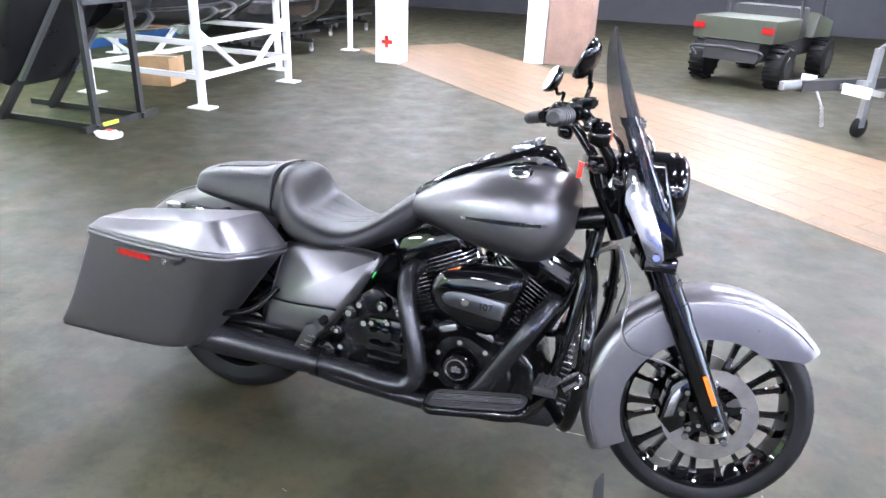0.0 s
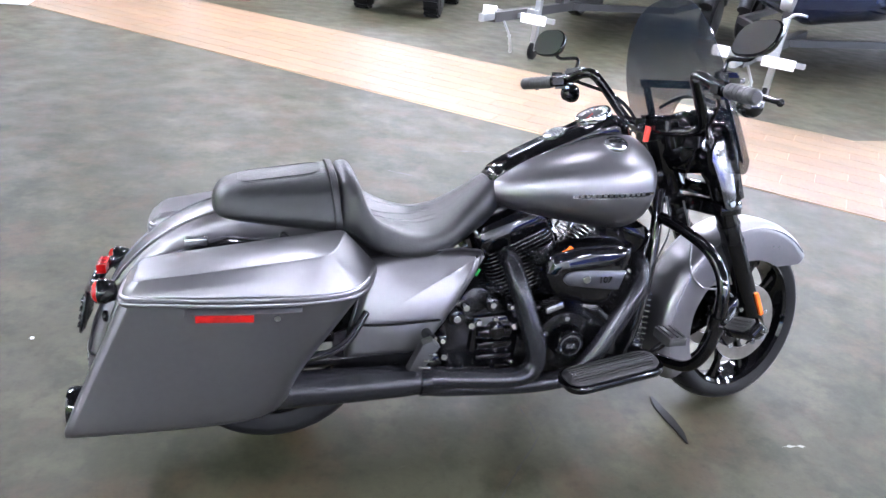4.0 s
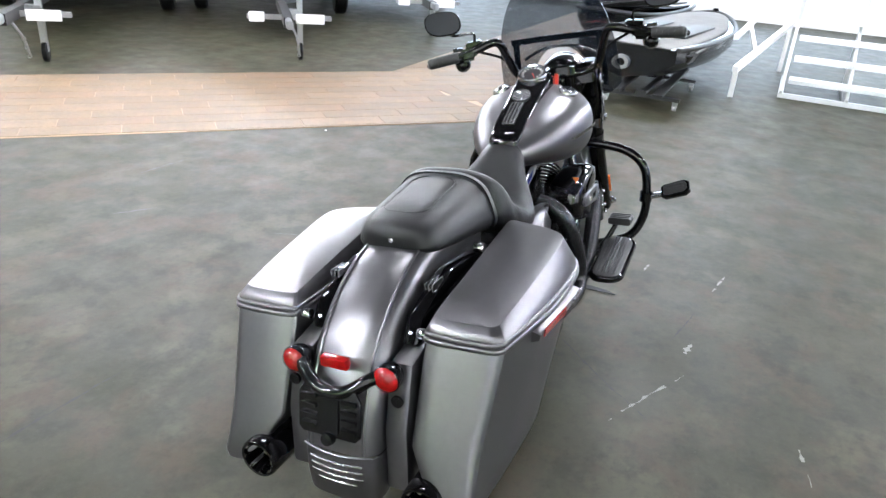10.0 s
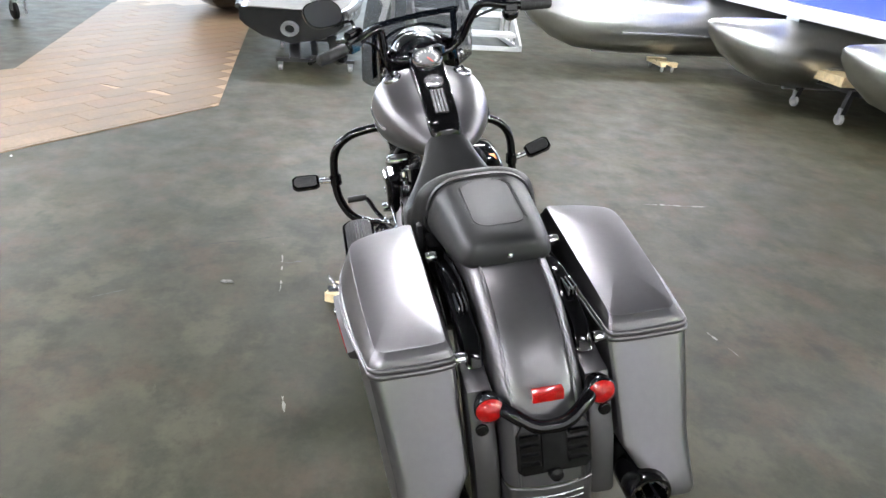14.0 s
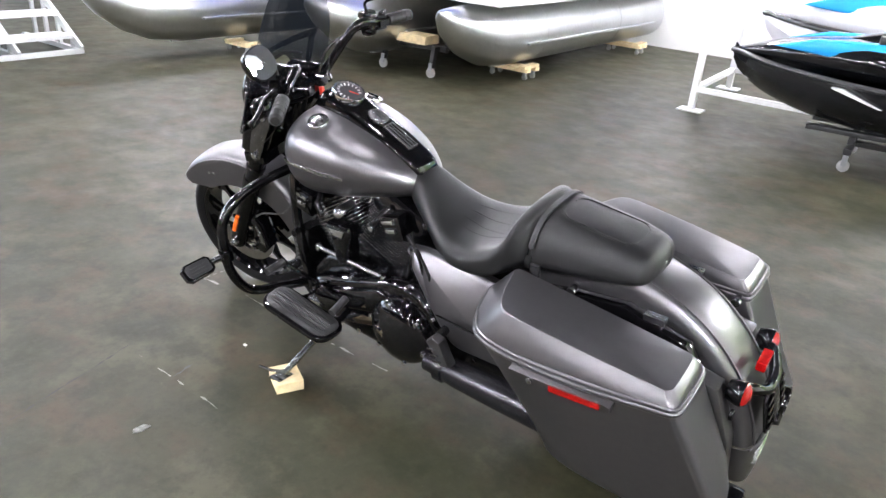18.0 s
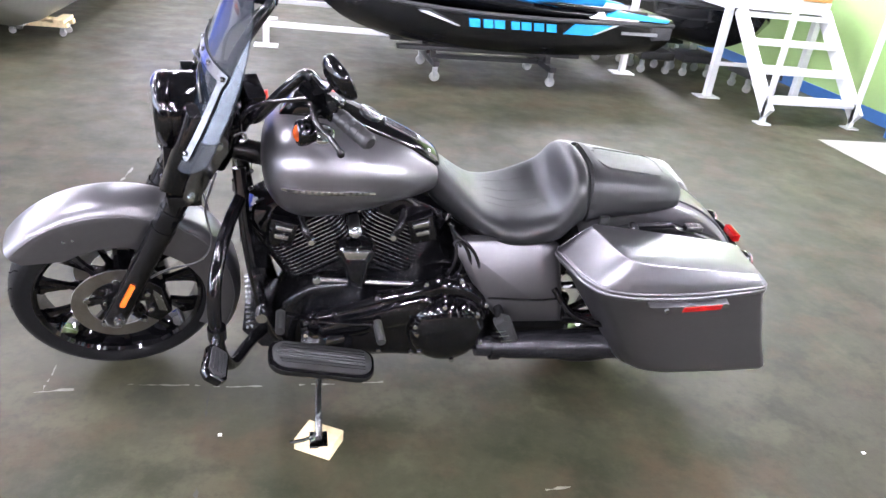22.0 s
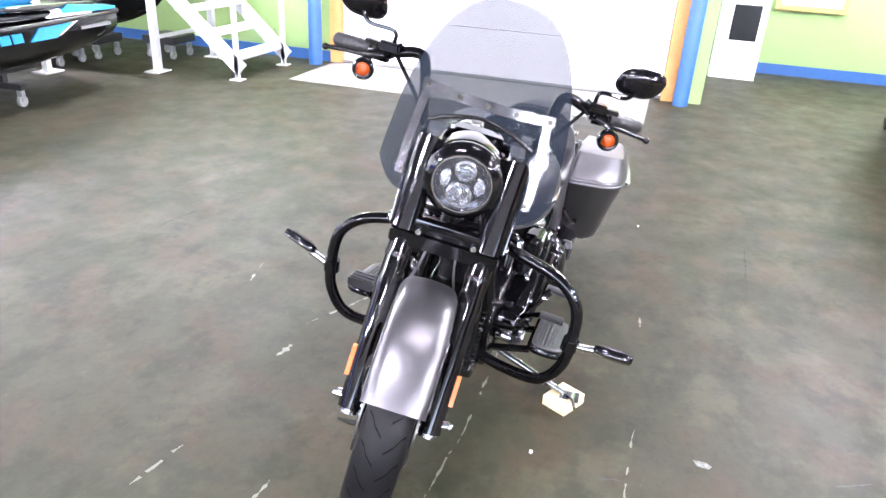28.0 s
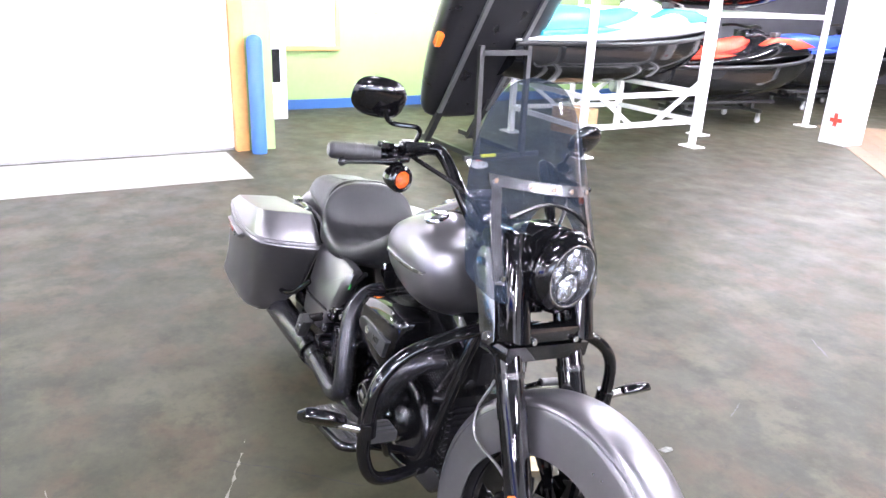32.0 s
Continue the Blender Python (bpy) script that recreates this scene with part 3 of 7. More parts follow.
    part("signal_stem", rod(sc + Vector((0, 0, 0.03)), g + dg * 0.05, 0.009), GLOSS, sig, matrix=BARS)
    part("cable", tube([g + dg * 0.09, (1.24, 0.21 * s, 1.1), (1.28, 0.13 * s, 1.0), (1.3, 0.07 * s, 0.88)], 0.006, 8), SATIN, bar, matrix=BARS)
part("bar_clamp", brick(1.19, 1.24, -0.075, 0.075, 1.012, 1.045, 0.01), GLOSS, bar, matrix=BARS)
part("ignition_fob", slab([(1.17, 0.975), (1.186, 0.975), (1.19, 1.022), (1.173, 1.026)], -0.05, -0.036, "y", 0.004), FOB, bike, "red key tag")

# tank
TANK = [(0.645, 0.04, 0.79, 0.825, 2.0), (0.66, 0.07, 0.778, 0.848, 2.2), (0.7, 0.112, 0.762, 0.88, 2.3), (0.78, 0.162, 0.745, 0.925, 2.4), (0.88, 0.2, 0.725, 0.963, 2.5), (0.97, 0.22, 0.708, 0.99, 2.5), (1.05, 0.225, 0.697, 1.003, 2.5),
        (1.11, 0.214, 0.705, 0.998, 2.4), (1.15, 0.188, 0.733, 0.978, 2.3), (1.178, 0.14, 0.78, 0.945, 2.2), (1.19, 0.08, 0.84, 0.91, 2.0)]


def smooth_rows(rows, per=4):
    n = len(rows[0])
    cols = []
    for i in range(0, n, 3):
        sub = [tuple(r[i:i + 3]) + (0,) * (3 - len(r[i:i + 3])) for r in rows]
        cols.append(spline(sub, per))
    return [tuple(v for c in cols for v in c[k])[:n] for k in range(len(cols[0]))]


tank = part("fuel_tank", loft([superring(r[1], r[2], r[3], 40, r[4], r[0]) for r in smooth_rows(TANK)]), DENIM, bike, "charcoal satin fuel tank", sharp=70)
CON = [(0.66, 0.045, 0.8, 0.868), (0.675, 0.056, 0.81, 0.884), (0.7, 0.06, 0.83, 0.9), (0.76, 0.062, 0.86, 0.935), (0.82, 0.063, 0.89, 0.964), (0.88, 0.064, 0.92, 0.989), (0.95, 0.066, 0.95, 1.02), (1.0, 0.068, 0.96, 1.043), (1.05, 0.068, 0.96, 1.058), (1.09, 0.06, 0.95, 1.05), (1.12, 0.045, 0.94, 1.02), (1.15, 0.03, 0.93, 0.97)]
con = part("console", loft([superring(r[1], r[2], r[3], 28, 3.2, r[0]) for r in CON]), GLOSS, bike, "gloss black tank console", sharp=50)
gm = Matrix.Translation((1.008, 0, 1.04)) @ Matrix.Rotation(radians(-24), 4, "Y")
part("gauge_bezel", lathe([(0.0, 0.056), (0.014, 0.058), (0.02, 0.055), (0.018, 0.049), (0.012, 0.048)], 36, "z"), CHROME, con, "chrome gauge ring", matrix=gm)
part("gauge_face", disc_at((0, 0, 0.012), 0.05, 0.004, "z", 32), DIAL, con, matrix=gm)
for k in range(13):
    a = radians(-130 + 260 * k / 12)
    part("gauge_mark", beam((0.033 * math.cos(a), 0.033 * math.sin(a), 0.0155), (0.042 * math.cos(a), 0.042 * math.sin(a), 0.0155), 0.003, 0.002), WHITE, con, matrix=gm, smooth=False)
part("gauge_needle", beam((0, 0, 0.016), (-0.03, -0.018, 0.016), 0.003, 0.002), FOB, con, matrix=gm, smooth=False)
em = Matrix.Translation((0.876, 0, 0.988)) @ Matrix.Rotation(radians(-27), 4, "Y")
part("console_emblem", lathe([(0, 0.035), (0.007, 0.036), (0.009, 0.03), (0.006, 0.024)], 28, "z"), ALLOY, con, "round chrome emblem", matrix=em)
part("emblem_bar", brick(-0.024, 0.024, -0.006, 0.006, 0.004, 0.009), CHROME, con, matrix=em)
part("console_plate", brick(-0.165, -0.045, -0.024, 0.024, 0.001, 0.007, 0.002), ALLOY, con, "ribbed bright trim plate", matrix=em)
for k in (-1, 0, 1):
    part("trim_rib", brick(-0.16, -0.05, k * 0.013 - 0.0018, k * 0.013 + 0.0018, 0.006, 0.009), GLOSS, con, matrix=em, smooth=False)
for s in (1, -1):
    cm = Matrix.Translation((1.022, 0.136 * s, 0.98)) @ Matrix.Rotation(radians(-18 * s), 4, "X") @ Matrix.Rotation(radians(-6), 4, "Y")
    part("filler_cap", lathe([(-0.004, 0.037), (0.008, 0.037), (0.013, 0.033), (0.016, 0.02), (0.016, 0.004)], 32, "z"), CHROME, tank, "chrome filler cap", matrix=cm)
    part("cap_rib", brick(-0.024, 0.024, -0.004, 0.004, 0.014, 0.021, 0.002), SATIN, tank, matrix=cm)
    rings = []
    for i in range(13):
        f = i / 12
        x = 0.868 + 0.26 * f
        hwx = 0.199 + 0.022 * math.sin(min(1, (x - 0.868) / 0.2) * 1.57)
        if x > 1.07:
            hwx -= (x - 1.07) ** 2 * 3.2
        z = 0.837 + 0.014 * f
        h = 0.0085 * (0.5 + 0.5 * min(1, 6 * f, 6 * (1 - f)) + 0.0)
        rings.append([(x, s * (hwx - 0.006), z - h), (x, s * (hwx - 0.006), z + h), (x, s * (hwx + 0.007), z + h * 0.8), (x, s * (hwx + 0.007), z - h * 0.8)])
    badge = part("tank_badge", loft(rings), CHROME, tank, "chrome tank badge bar", sharp=50)
    part("badge_field", loft([[(x, s * (hw + 0.0062), z - 0.005), (x, s * (hw + 0.0062), z + 0.005), (x, s * (hw + 0.0076), z + 0.0048), (x, s * (hw + 0.0076), z - 0.0048)] for x, hw, z in [(0.885 + 0.0228 * q, 0.199 + 0.022 * math.sin(min(1, (0.017 + 0.0228 * q) / 0.2) * 1.57) - max(0, 0.0228 * q - 0.185) ** 2 * 3.2, 0.838 + 0.0012 * q) for q in range(11)]]), SATIN, badge, "black badge field")
    for k in range(12):
        x = 0.895 + 0.0175 * k
        hwx = 0.199 + 0.022 * math.sin(min(1, (x - 0.868) / 0.2) * 1.57) - (max(0, x - 1.07)) ** 2 * 3.2
        z = 0.8385 + 0.014 * (x - 0.868) / 0.26
        part("badge_mark", brick(x - 0.0055, x + 0.0055, s * (hwx + 0.0065), s * (hwx + 0.0086), z - 0.0032, z + 0.0032), CHROME, badge, smooth=False)

# seat
RIDER = [(0.182, 0.15, 0.72, 0.872, 2.8, 0.0), (0.2, 0.188, 0.705, 0.888, 3.0, 0.0), (0.228, 0.2, 0.688, 0.886, 3.0, 0.0), (0.246, 0.204, 0.678, 0.858, 3.0, 0.02), (0.264, 0.206, 0.67, 0.79, 3.0, 0.06), (0.286, 0.207, 0.663, 0.742, 2.8, 0.088), (0.33, 0.209, 0.65, 0.726, 2.8, 0.066), (0.39, 0.206, 0.638, 0.72, 2.8, 0.03), (0.45, 0.194, 0.634, 0.722, 2.8, 0.012), (0.51, 0.167, 0.64, 0.742, 2.8, 0.004),
         (0.56, 0.137, 0.655, 0.778, 2.6, 0.0), (0.61, 0.108, 0.68, 0.818, 2.5, 0.0), (0.655, 0.088, 0.71, 0.852, 2.5, 0.0), (0.69, 0.072, 0.75, 0.87, 2.4, 0.0), (0.708, 0.045, 0.79, 0.862, 2.2, 0.0)]


def seat_ring(r):
    x, hw, z0, z1, e, dish = r
    out = []
    lean_in = 0.34 * max(0, 1 - max(0, x - 0.19) / 0.1)
    for p in superring(hw, z0, z1, 36, e, x):
        f = min(1, abs(p[1]) / hw)
        up = max(0, (p[2] - (z0 + z1) / 2) / ((z1 - z0) / 2))
        h = (p[2] - z0) / (z1 - z0)
        out.append((p[0], p[1] * (1 - lean_in * h), p[2] + dish * (f ** 2.6) * up))
    return out


seat = part("rider_seat", loft([seat_ring(r) for r in smooth_rows(RIDER)]), LEATHER, bike, "black stitched vinyl rider seat", sharp=75)
# pillion pad: narrow on top, spreading to a wide foot
PILL = [(-0.16, 0.05, 0.03, 0.772, 0.8), (-0.15, 0.1, 0.07, 0.758, 0.822), (-0.125, 0.132, 0.092, 0.748, 0.84), (-0.06, 0.15, 0.106, 0.736, 0.857), (0.03, 0.163, 0.116, 0.725, 0.868), (0.11, 0.172, 0.122, 0.714, 0.878), (0.165, 0.178, 0.126, 0.704, 0.884), (0.19, 0.172, 0.12, 0.704, 0.872)]


def pad_ring(x, wb, wt, z0, z1, n=36):
    """Cross-section of a pad: a soft trapezium."""
    out = []
    for px, py, pz in superring(1.0, -1.0, 1.0, n, 3.2, x):
        h = (pz + 1) / 2
        out.append((x, py * (wb + (wt - wb) * h), z0 + (z1 - z0) * h))
    return out


pill = part("pillion_pad", loft([pad_ring(*r) for r in smooth_rows(PILL)]), LEATHER, bike, "black vinyl pillion pad", sharp=75)


def pill_z(x, y):
    for a, b in zip(PILL, PILL[1:]):
        if a[0] <= x <= b[0]:
            k = (x - a[0]) / (b[0] - a[0])
            wt, z0, z1 = [a[i] + (b[i] - a[i]) * k for i in (2, 3, 4)]
            h = max(0, 1 - min(1, abs(y) / (wt * 1.02)) ** 3.2) ** (1 / 3.2)
            return z0 + (z1 - z0) * (0.5 + 0.5 * h)


part("panel_seam", tube([(x, y, pill_z(x, y) + 0.0005) for x, y, z in rrect(-0.09, 0.14, -0.068, 0.068, 0.04, 0, 6)], 0.0018, 6, per=3), LEATHER, pill)
part("panel_seam", tube([(x, y, pill_z(x, y) + 0.0003) for x, y, z in rrect(-0.098, 0.144, -0.075, 0.075, 0.045, 0, 6)], 0.001, 6, per=3), LEATHER, pill)
bm = bmesh.new()
prev = None
for px, py, pz in pad_ring(0.178, 0.181, 0.129, 0.7, 0.889, 60):
    if pz < 0.722:
        continue
    row = [bm.verts.new((px + dx - 0.02 * (pz - 0.7) / 0.19 + 0.012, py * f, 0.79 + (pz - 0.79) * f)) for dx, f in ((-0.009, 0.985), (0.009, 0.985), (0.009, 1.02), (-0.009, 1.02))]
    if prev:
        for j in range(4):
            bm.faces.new((prev[j], prev[(j + 1) % 4], row[(j + 1) % 4], row[j]))
    prev = row
part("seat_strap", bm, LEATHER, bike, "black passenger grab strap", sharp=50)
part("seat_screw", disc_at((-0.15, 0, 0.792), 0.012, 0.012, "z", 12), CHROME, bike)
for y in (-0.085, -0.03, 0.03, 0.085):
    part("seat_seam", tube([(0.3, y, 0.7365 + y * y * 3), (0.34, y * 1.05, 0.7262 + y * y * 2.4), (0.42, y, 0.721 + y * y * 1.2), (0.5, y * 0.8, 0.7385)], 0.0006, 6, per=4), LEATHER, seat)
part("strap_tab", brick(0.13, 0.16, 0.178, 0.196, 0.7, 0.77, 0.008), LEATHER, bike)

# rear fender
RC = (0.0, 0.0, 0.322)
rf = part("rear_fender", fender(RC, lambda a: 0.478 + 0.042 * max(0, (a - 110) / 80), 0.108, 62, 175.5, lambda a: 0.36, crown=0.035), DENIM, bike, "charcoal satin rear mudguard", sharp=60)
tip = part("fender_tip", fender(RC, lambda a: 0.517 + 0.0006 * (a - 176), 0.11, 176.2, 190.5, lambda a: 0.39, crown=0.036, n=12), DENIM, rf, "vented mudguard tip")
part("tip_bead", tube([(RC[0] - (0.52 - 1.9 * y * y), y, RC[2] + 0.037) for y in (-0.1, -0.075, -0.04, 0, 0.04, 0.075, 0.1)], 0.003, 6, per=3), DENIM, rf)
for k in range(4):
    a = 178.6 + 2.1 * k
    part("vent_slot", tube([(RC[0] + (0.5215 - 1.6 * y * y) * math.cos(radians(a)), y, RC[2] + (0.5215 - 1.6 * y * y) * math.sin(radians(a))) for y in (-0.075, -0.04, 0, 0.04, 0.075)], 0.0032, 6, per=3), STEEL, rf)
for s in (1, -1):
    part("fender_crease", tube([(RC[0] + (0.474 + 0.042 * max(0, (a - 110) / 80)) * math.cos(radians(a)), 0.078 * s, RC[2] + (0.472 + 0.042 * max(0, (a - 110) / 80)) * math.sin(radians(a))) for a in range(70, 176, 7)], 0.004, 6, per=3), DENIM, rf)
    # filler panel between mudguard and bag
    fp = [(-0.3, 0.6), (-0.4, 0.58), (-0.455, 0.42), (-0.47, 0.26), (-0.4, 0.24), (-0.34, 0.45)]
    part("filler_panel", slab(fp, s * 0.112, s * 0.176, "y", 0.012), DENIM, bike, "charcoal filler panel")
    rail = slab([(0.2, 0.66), (0.02, 0.7), (-0.12, 0.715), (-0.3, 0.66), (-0.34, 0.6), (-0.25, 0.58), (-0.1, 0.64), (0.2, 0.58)], s * 0.115, s * 0.16, "y", 0.01)
    rl = part("bag_rail", rail, GLOSS, bike, "gloss black fender strut")
    for k in range(3):
        part("rail_slot", brick(-0.23, -0.17, s * (0.129 + 0.011 * k), s * (0.134 + 0.011 * k), 0.695, 0.715, 0.002), CHROME, rl, matrix=Matrix.Translation((0, 0, 0.0)) )
    for q in ((0.03, 0.72), (-0.33, 0.63)):
        part("dock_bushing", disc_at((q[0], s * 0.175, q[1]), 0.015, 0.03, n=14), CHROME, rl)
    part("rail_lamp", disc_at((-0.442, s * 0.15, 0.5), 0.016, 0.01, "x", 14), SATIN, bike)

# tail lamps
tb = part("signal_bar", tube([(-0.44, 0.12, 0.568), (-0.47, 0.092, 0.562), (-0.488, 0.06, 0.543), (-0.496, 0.03, 0.53), (-0.497, 0, 0.527), (-0.496, -0.03, 0.53), (-0.488, -0.06, 0.543), (-0.47, -0.092, 0.562), (-0.44, -0.12, 0.568)], 0.017, 14), GLOSS, bike, "gloss black rear signal bar")
for s in (1, -1):
    c = (-0.445, 0.133 * s, 0.566)
    sg = part("rear_signal", lathe([(0.035, 0.008), (0.03, 0.026), (0.01, 0.034), (-0.008, 0.036), (-0.012, 0.034)], 24, "x", c), GLOSS, tb, "round rear turn signal")
    part("signal_lens", lathe([(-0.01, 0.034), (-0.02, 0.03), (-0.028, 0.016), (-0.03, 0.002)], 24, "x", c), RED, sg, "red lens")
part("centre_reflector", slab([(-0.037, 0.58), (0.037, 0.58), (0.036, 0.606), (-0.036, 0.606)], -0.478, -0.45, "x", 0.005), RED, bike, "red rectangular reflector")
PBM = Matrix.Translation((-0.515, 0, 0.46)) @ Matrix.Rotation(radians(12), 4, "Y") @ Matrix.Translation((0.515, 0, -0.415))
pb = part("plate_bracket", slab([(-0.088, 0.385), (-0.075, 0.372), (0.075, 0.372), (0.088, 0.385), (0.088, 0.475), (0.072, 0.5), (-0.072, 0.5), (-0.088, 0.475)], -0.52, -0.512, "x", 0.002), SATIN, bike, "empty black number plate bracket", matrix=PBM)
for k in range(4):
    for s in (1, -1):
        part("bracket_slot", brick(-0.527, -0.519, s * 0.035 if s > 0 else -0.08, 0.08 if s > 0 else -0.035, 0.39 + 0.025 * k, 0.4 + 0.025 * k, 0.002), GLOSS, pb, matrix=PBM)
part("bracket_pad", brick(-0.526, -0.519, -0.03, 0.03, 0.385, 0.475, 0.004), SATIN, pb, matrix=PBM)
part("bracket_knob", lathe([(-0.535, 0.004), (-0.532, 0.016), (-0.515, 0.018)], 18, "x", (0, 0, 0.368)), SATIN, pb, matrix=PBM)

# rear wheel
wheel("rear_wheel", (0.0, 0, 0.322), 0.322, 0.09, 0.22, 10, False)

# saddlebags
# plan of the lid's rim and, point for point, of the crease round its raised top
RIM = [(-0.357, 0.205), (-0.362, 0.25), (-0.361, 0.345), (-0.358, 0.372), (-0.345, 0.388), (-0.318, 0.396), (-0.15, 0.42), (0.0, 0.43), (0.1, 0.429), (0.17, 0.414), (0.21, 0.385), (0.242, 0.33), (0.266, 0.255), (0.276, 0.212), (0.268, 0.194), (0.245, 0.189), (0.0, 0.189), (-0.2, 0.189), (-0.33, 0.189), (-0.35, 0.193)]
CREASE = [(-0.328, 0.216), (-0.332, 0.25), (-0.332, 0.335), (-0.33, 0.352), (-0.32, 0.366), (-0.3, 0.371), (-0.16, 0.384), (0.0, 0.393), (0.08, 0.395), (0.122, 0.387), (0.145, 0.362), (0.165, 0.315), (0.183, 0.25), (0.192, 0.222), (0.186, 0.21), (0.165, 0.206), (0.0, 0.205), (-0.18, 0.204), (-0.306, 0.203), (-0.322, 0.206)]


def closed_curve(pts, per=4):
    """A smooth closed loop through points of the plan."""
    n = len(pts)
    out = []
    for i in range(n):
        p = [Vector(pts[(i + k) % n]) for k in (-1, 0, 1, 2)]
        for k in range(per):
            t = k / per
            out.append(0.5 * (2 * p[1] + (p[2] - p[0]) * t + (2 * p[0] - 5 * p[1] + 4 * p[2] - p[3]) * t * t + (3 * p[1] - p[0] - 3 * p[2] + p[3]) * t ** 3))
    return out


def crease_z(x):
    return 0.682 + 0.068 * min(1.0, max(0.0, (x + 0.33) / 0.5)) ** 0.9


def ease(t):
    t = min(1, max(0, t))
    return t * t * (3 - 2 * t)


RIML, CREASEL = closed_curve(RIM), closed_curve(CREASE)
MID = Vector((-0.07, 0.3))


def rim_ring(s, z, grow):
    out = []
    for p in RIML:
        d = (p - MID)
        q = p + d.normalized() * grow
        out.append((q.x, s * q.y, z))
    return out if s > 0 else out[::-1]


for s in (1, -1):
    rings = []
    for z, grow in ((0.262, -0.02), (0.268, -0.008), (0.285, -0.002), (0.33, 0), (0.4, 0), (0.45, 0), (0.5, 0), (0.56, 0), (0.6, 0), (0.63, 0)):
        v = (z - 0.27) / 0.365
        ring = []
        for p in RIML:
            f = (p.x + 0.355) / 0.627
            inner = 0.19 + 0.1 * (1 - ease(v / 0.3))
            y = inner + (p.y - 0.19) / 0.247 * (0.437 - 0.052 * (1 - v) - inner)
            x = p.x - (0.172 + 0.083 * f) * (1 - v)
            ring.append((x + grow * (1 if f > 0.5 else -1), s * (y + grow * (1 if p.y > 0.3 else -0.5)), z + 0.014 * (1 - v) * (f - 0.5)))
        rings.append(ring if s > 0 else ring[::-1])
    bag = part("saddlebag", loft(rings), DENIM, bike, "charcoal satin hard saddlebag", sharp=50)
    # lid: a double bead, sloping flanks, a soft crease and a gently crowned top
    rings = [rim_ring(s, z, g) for z, g in ((0.627, 0.002), (0.6285, 0.007), (0.632, 0.0095), (0.638, 0.0095), (0.6415, 0.007), (0.6425, 0.002), (0.645, 0.002), (0.646, 0.0055), (0.651, 0.006), (0.6545, 0.003), (0.655, -0.002))]
    for k, up in ((0.06, 0.0), (0.5, 0.001), (0.94, 0.0012), (0.985, 0.0008)):
        ring = []
        for p, q in zip(RIML, CREASEL):
            c = p.lerp(q, k)
            ring.append((c.x, s * c.y, 0.655 + (crease_z(q.x) - 0.655) * k + up))
        rings.append(ring if s > 0 else ring[::-1])
    for k, up in ((0.997, 0.0), (0.985, 0.0002), (0.95, 0.0008), (0.8, 0.0025), (0.6, 0.0042), (0.4, 0.0052), (0.2, 0.0058), (0.04, 0.006)):
        ring = []
        for q in CREASEL:
            c = Vector((-0.06 + (q.x + 0.06) * (0.3 + 0.7 * k), 0.295 + (q.y - 0.295) * k))
            ring.append((c.x, s * c.y, crease_z(c.x) + up))
        rings.append(ring if s > 0 else ring[::-1])
    lid = part("lid", loft(rings), DENIM, bag, "charcoal satin saddlebag lid", sharp=58)
    # reflector plate with latch
    def side_y(x):
        return s * (0.434 - 0.13 * max(0, 0.02 - x) ** 1.25 - 0.6 * max(0, x - 0.05) ** 2)
    latch = loft([[(x, side_y(x) - s * 0.004, z0), (x, side_y(x) - s * 0.004, z1), (x, side_y(x) + s * 0.022, z1 - 0.007), (x, side_y(x) + s * 0.018, z0 + 0.008)] for x, z0, z1 in ((-0.215, 0.591, 0.622), (-0.2, 0.588, 0.628), (-0.05, 0.59, 0.629), (0.03, 0.596, 0.629), (0.06, 0.614, 0.629))])
    lt = part("latch", latch, DENIM, bag, "saddlebag latch with reflector", sharp=40)
    part("reflector", loft([[(x, side_y(x) + s * 0.008, 0.597), (x, side_y(x) + s * 0.008, 0.62), (x, side_y(x) + s * 0.0235, 0.618), (x, side_y(x) + s * 0.0215, 0.599)] for x in (-0.19, -0.145, -0.1, -0.055)]), RED, lt, "red reflector", smooth=False)
    part("latch_lock", disc_at((0.0, side_y(0.0) + s * 0.02, 0.608), 0.009, 0.008, n=12), STEEL, lt)
    # side cover
    poly = [(0.27, 0.655), (0.36, 0.667), (0.45, 0.675), (0.55, 0.674), (0.605, 0.668), (0.612, 0.652), (0.588, 0.605), (0.555, 0.545), (0.51, 0.47), (0.455, 0.398), (0.425, 0.37), (0.39, 0.358), (0.2, 0.35), (0.215, 0.45)]
    cov = slab(poly, s * 0.15, s * 0.212, "y", 0.022, 3)
    for v in cov.verts:
        if abs(v.co.y) > 0.2:
            v.co.y += s * 0.012 * (1 - min(1, abs(v.co.x - 0.4) / 0.2)) - s * 0.05 * max(0, v.co.z - 0.62) / 0.055
    sc = part("side_cover", cov, DENIM, bike, "charcoal satin side cover", sharp=50)
    # crease in the cover drawn as a black line, its shade put into the colour
    part("cover_groove", tube([(0.222, s * 0.215, 0.463), (0.32, s * 0.226, 0.463), (0.48, s * 0.218, 0.466)], 0.004, 6, per=3), SATIN, sc)
    # muffler
    mf = part("muffler", lathe([(-0.44, 0.045), (-0.43, 0.052), (-0.1, 0.054), (0.2, 0.052), (0.38, 0.047), (0.46, 0.038), (0.5, 0.036)], 28, "x", (0, s * 0.242, 0.283)), MATTE, bike, "matte black muffler")
    part("muffler_tip", lathe([(-0.42, 0.05), (-0.44, 0.056), (-0.525, 0.056), (-0.532, 0.053), (-0.532, 0.046), (-0.495, 0.041), (-0.46, 0.036), (-0.455, 0.01)], 28, "x", (0, s * 0.242, 0.283)), GLOSS, mf, "gloss black fluted muffler tip")
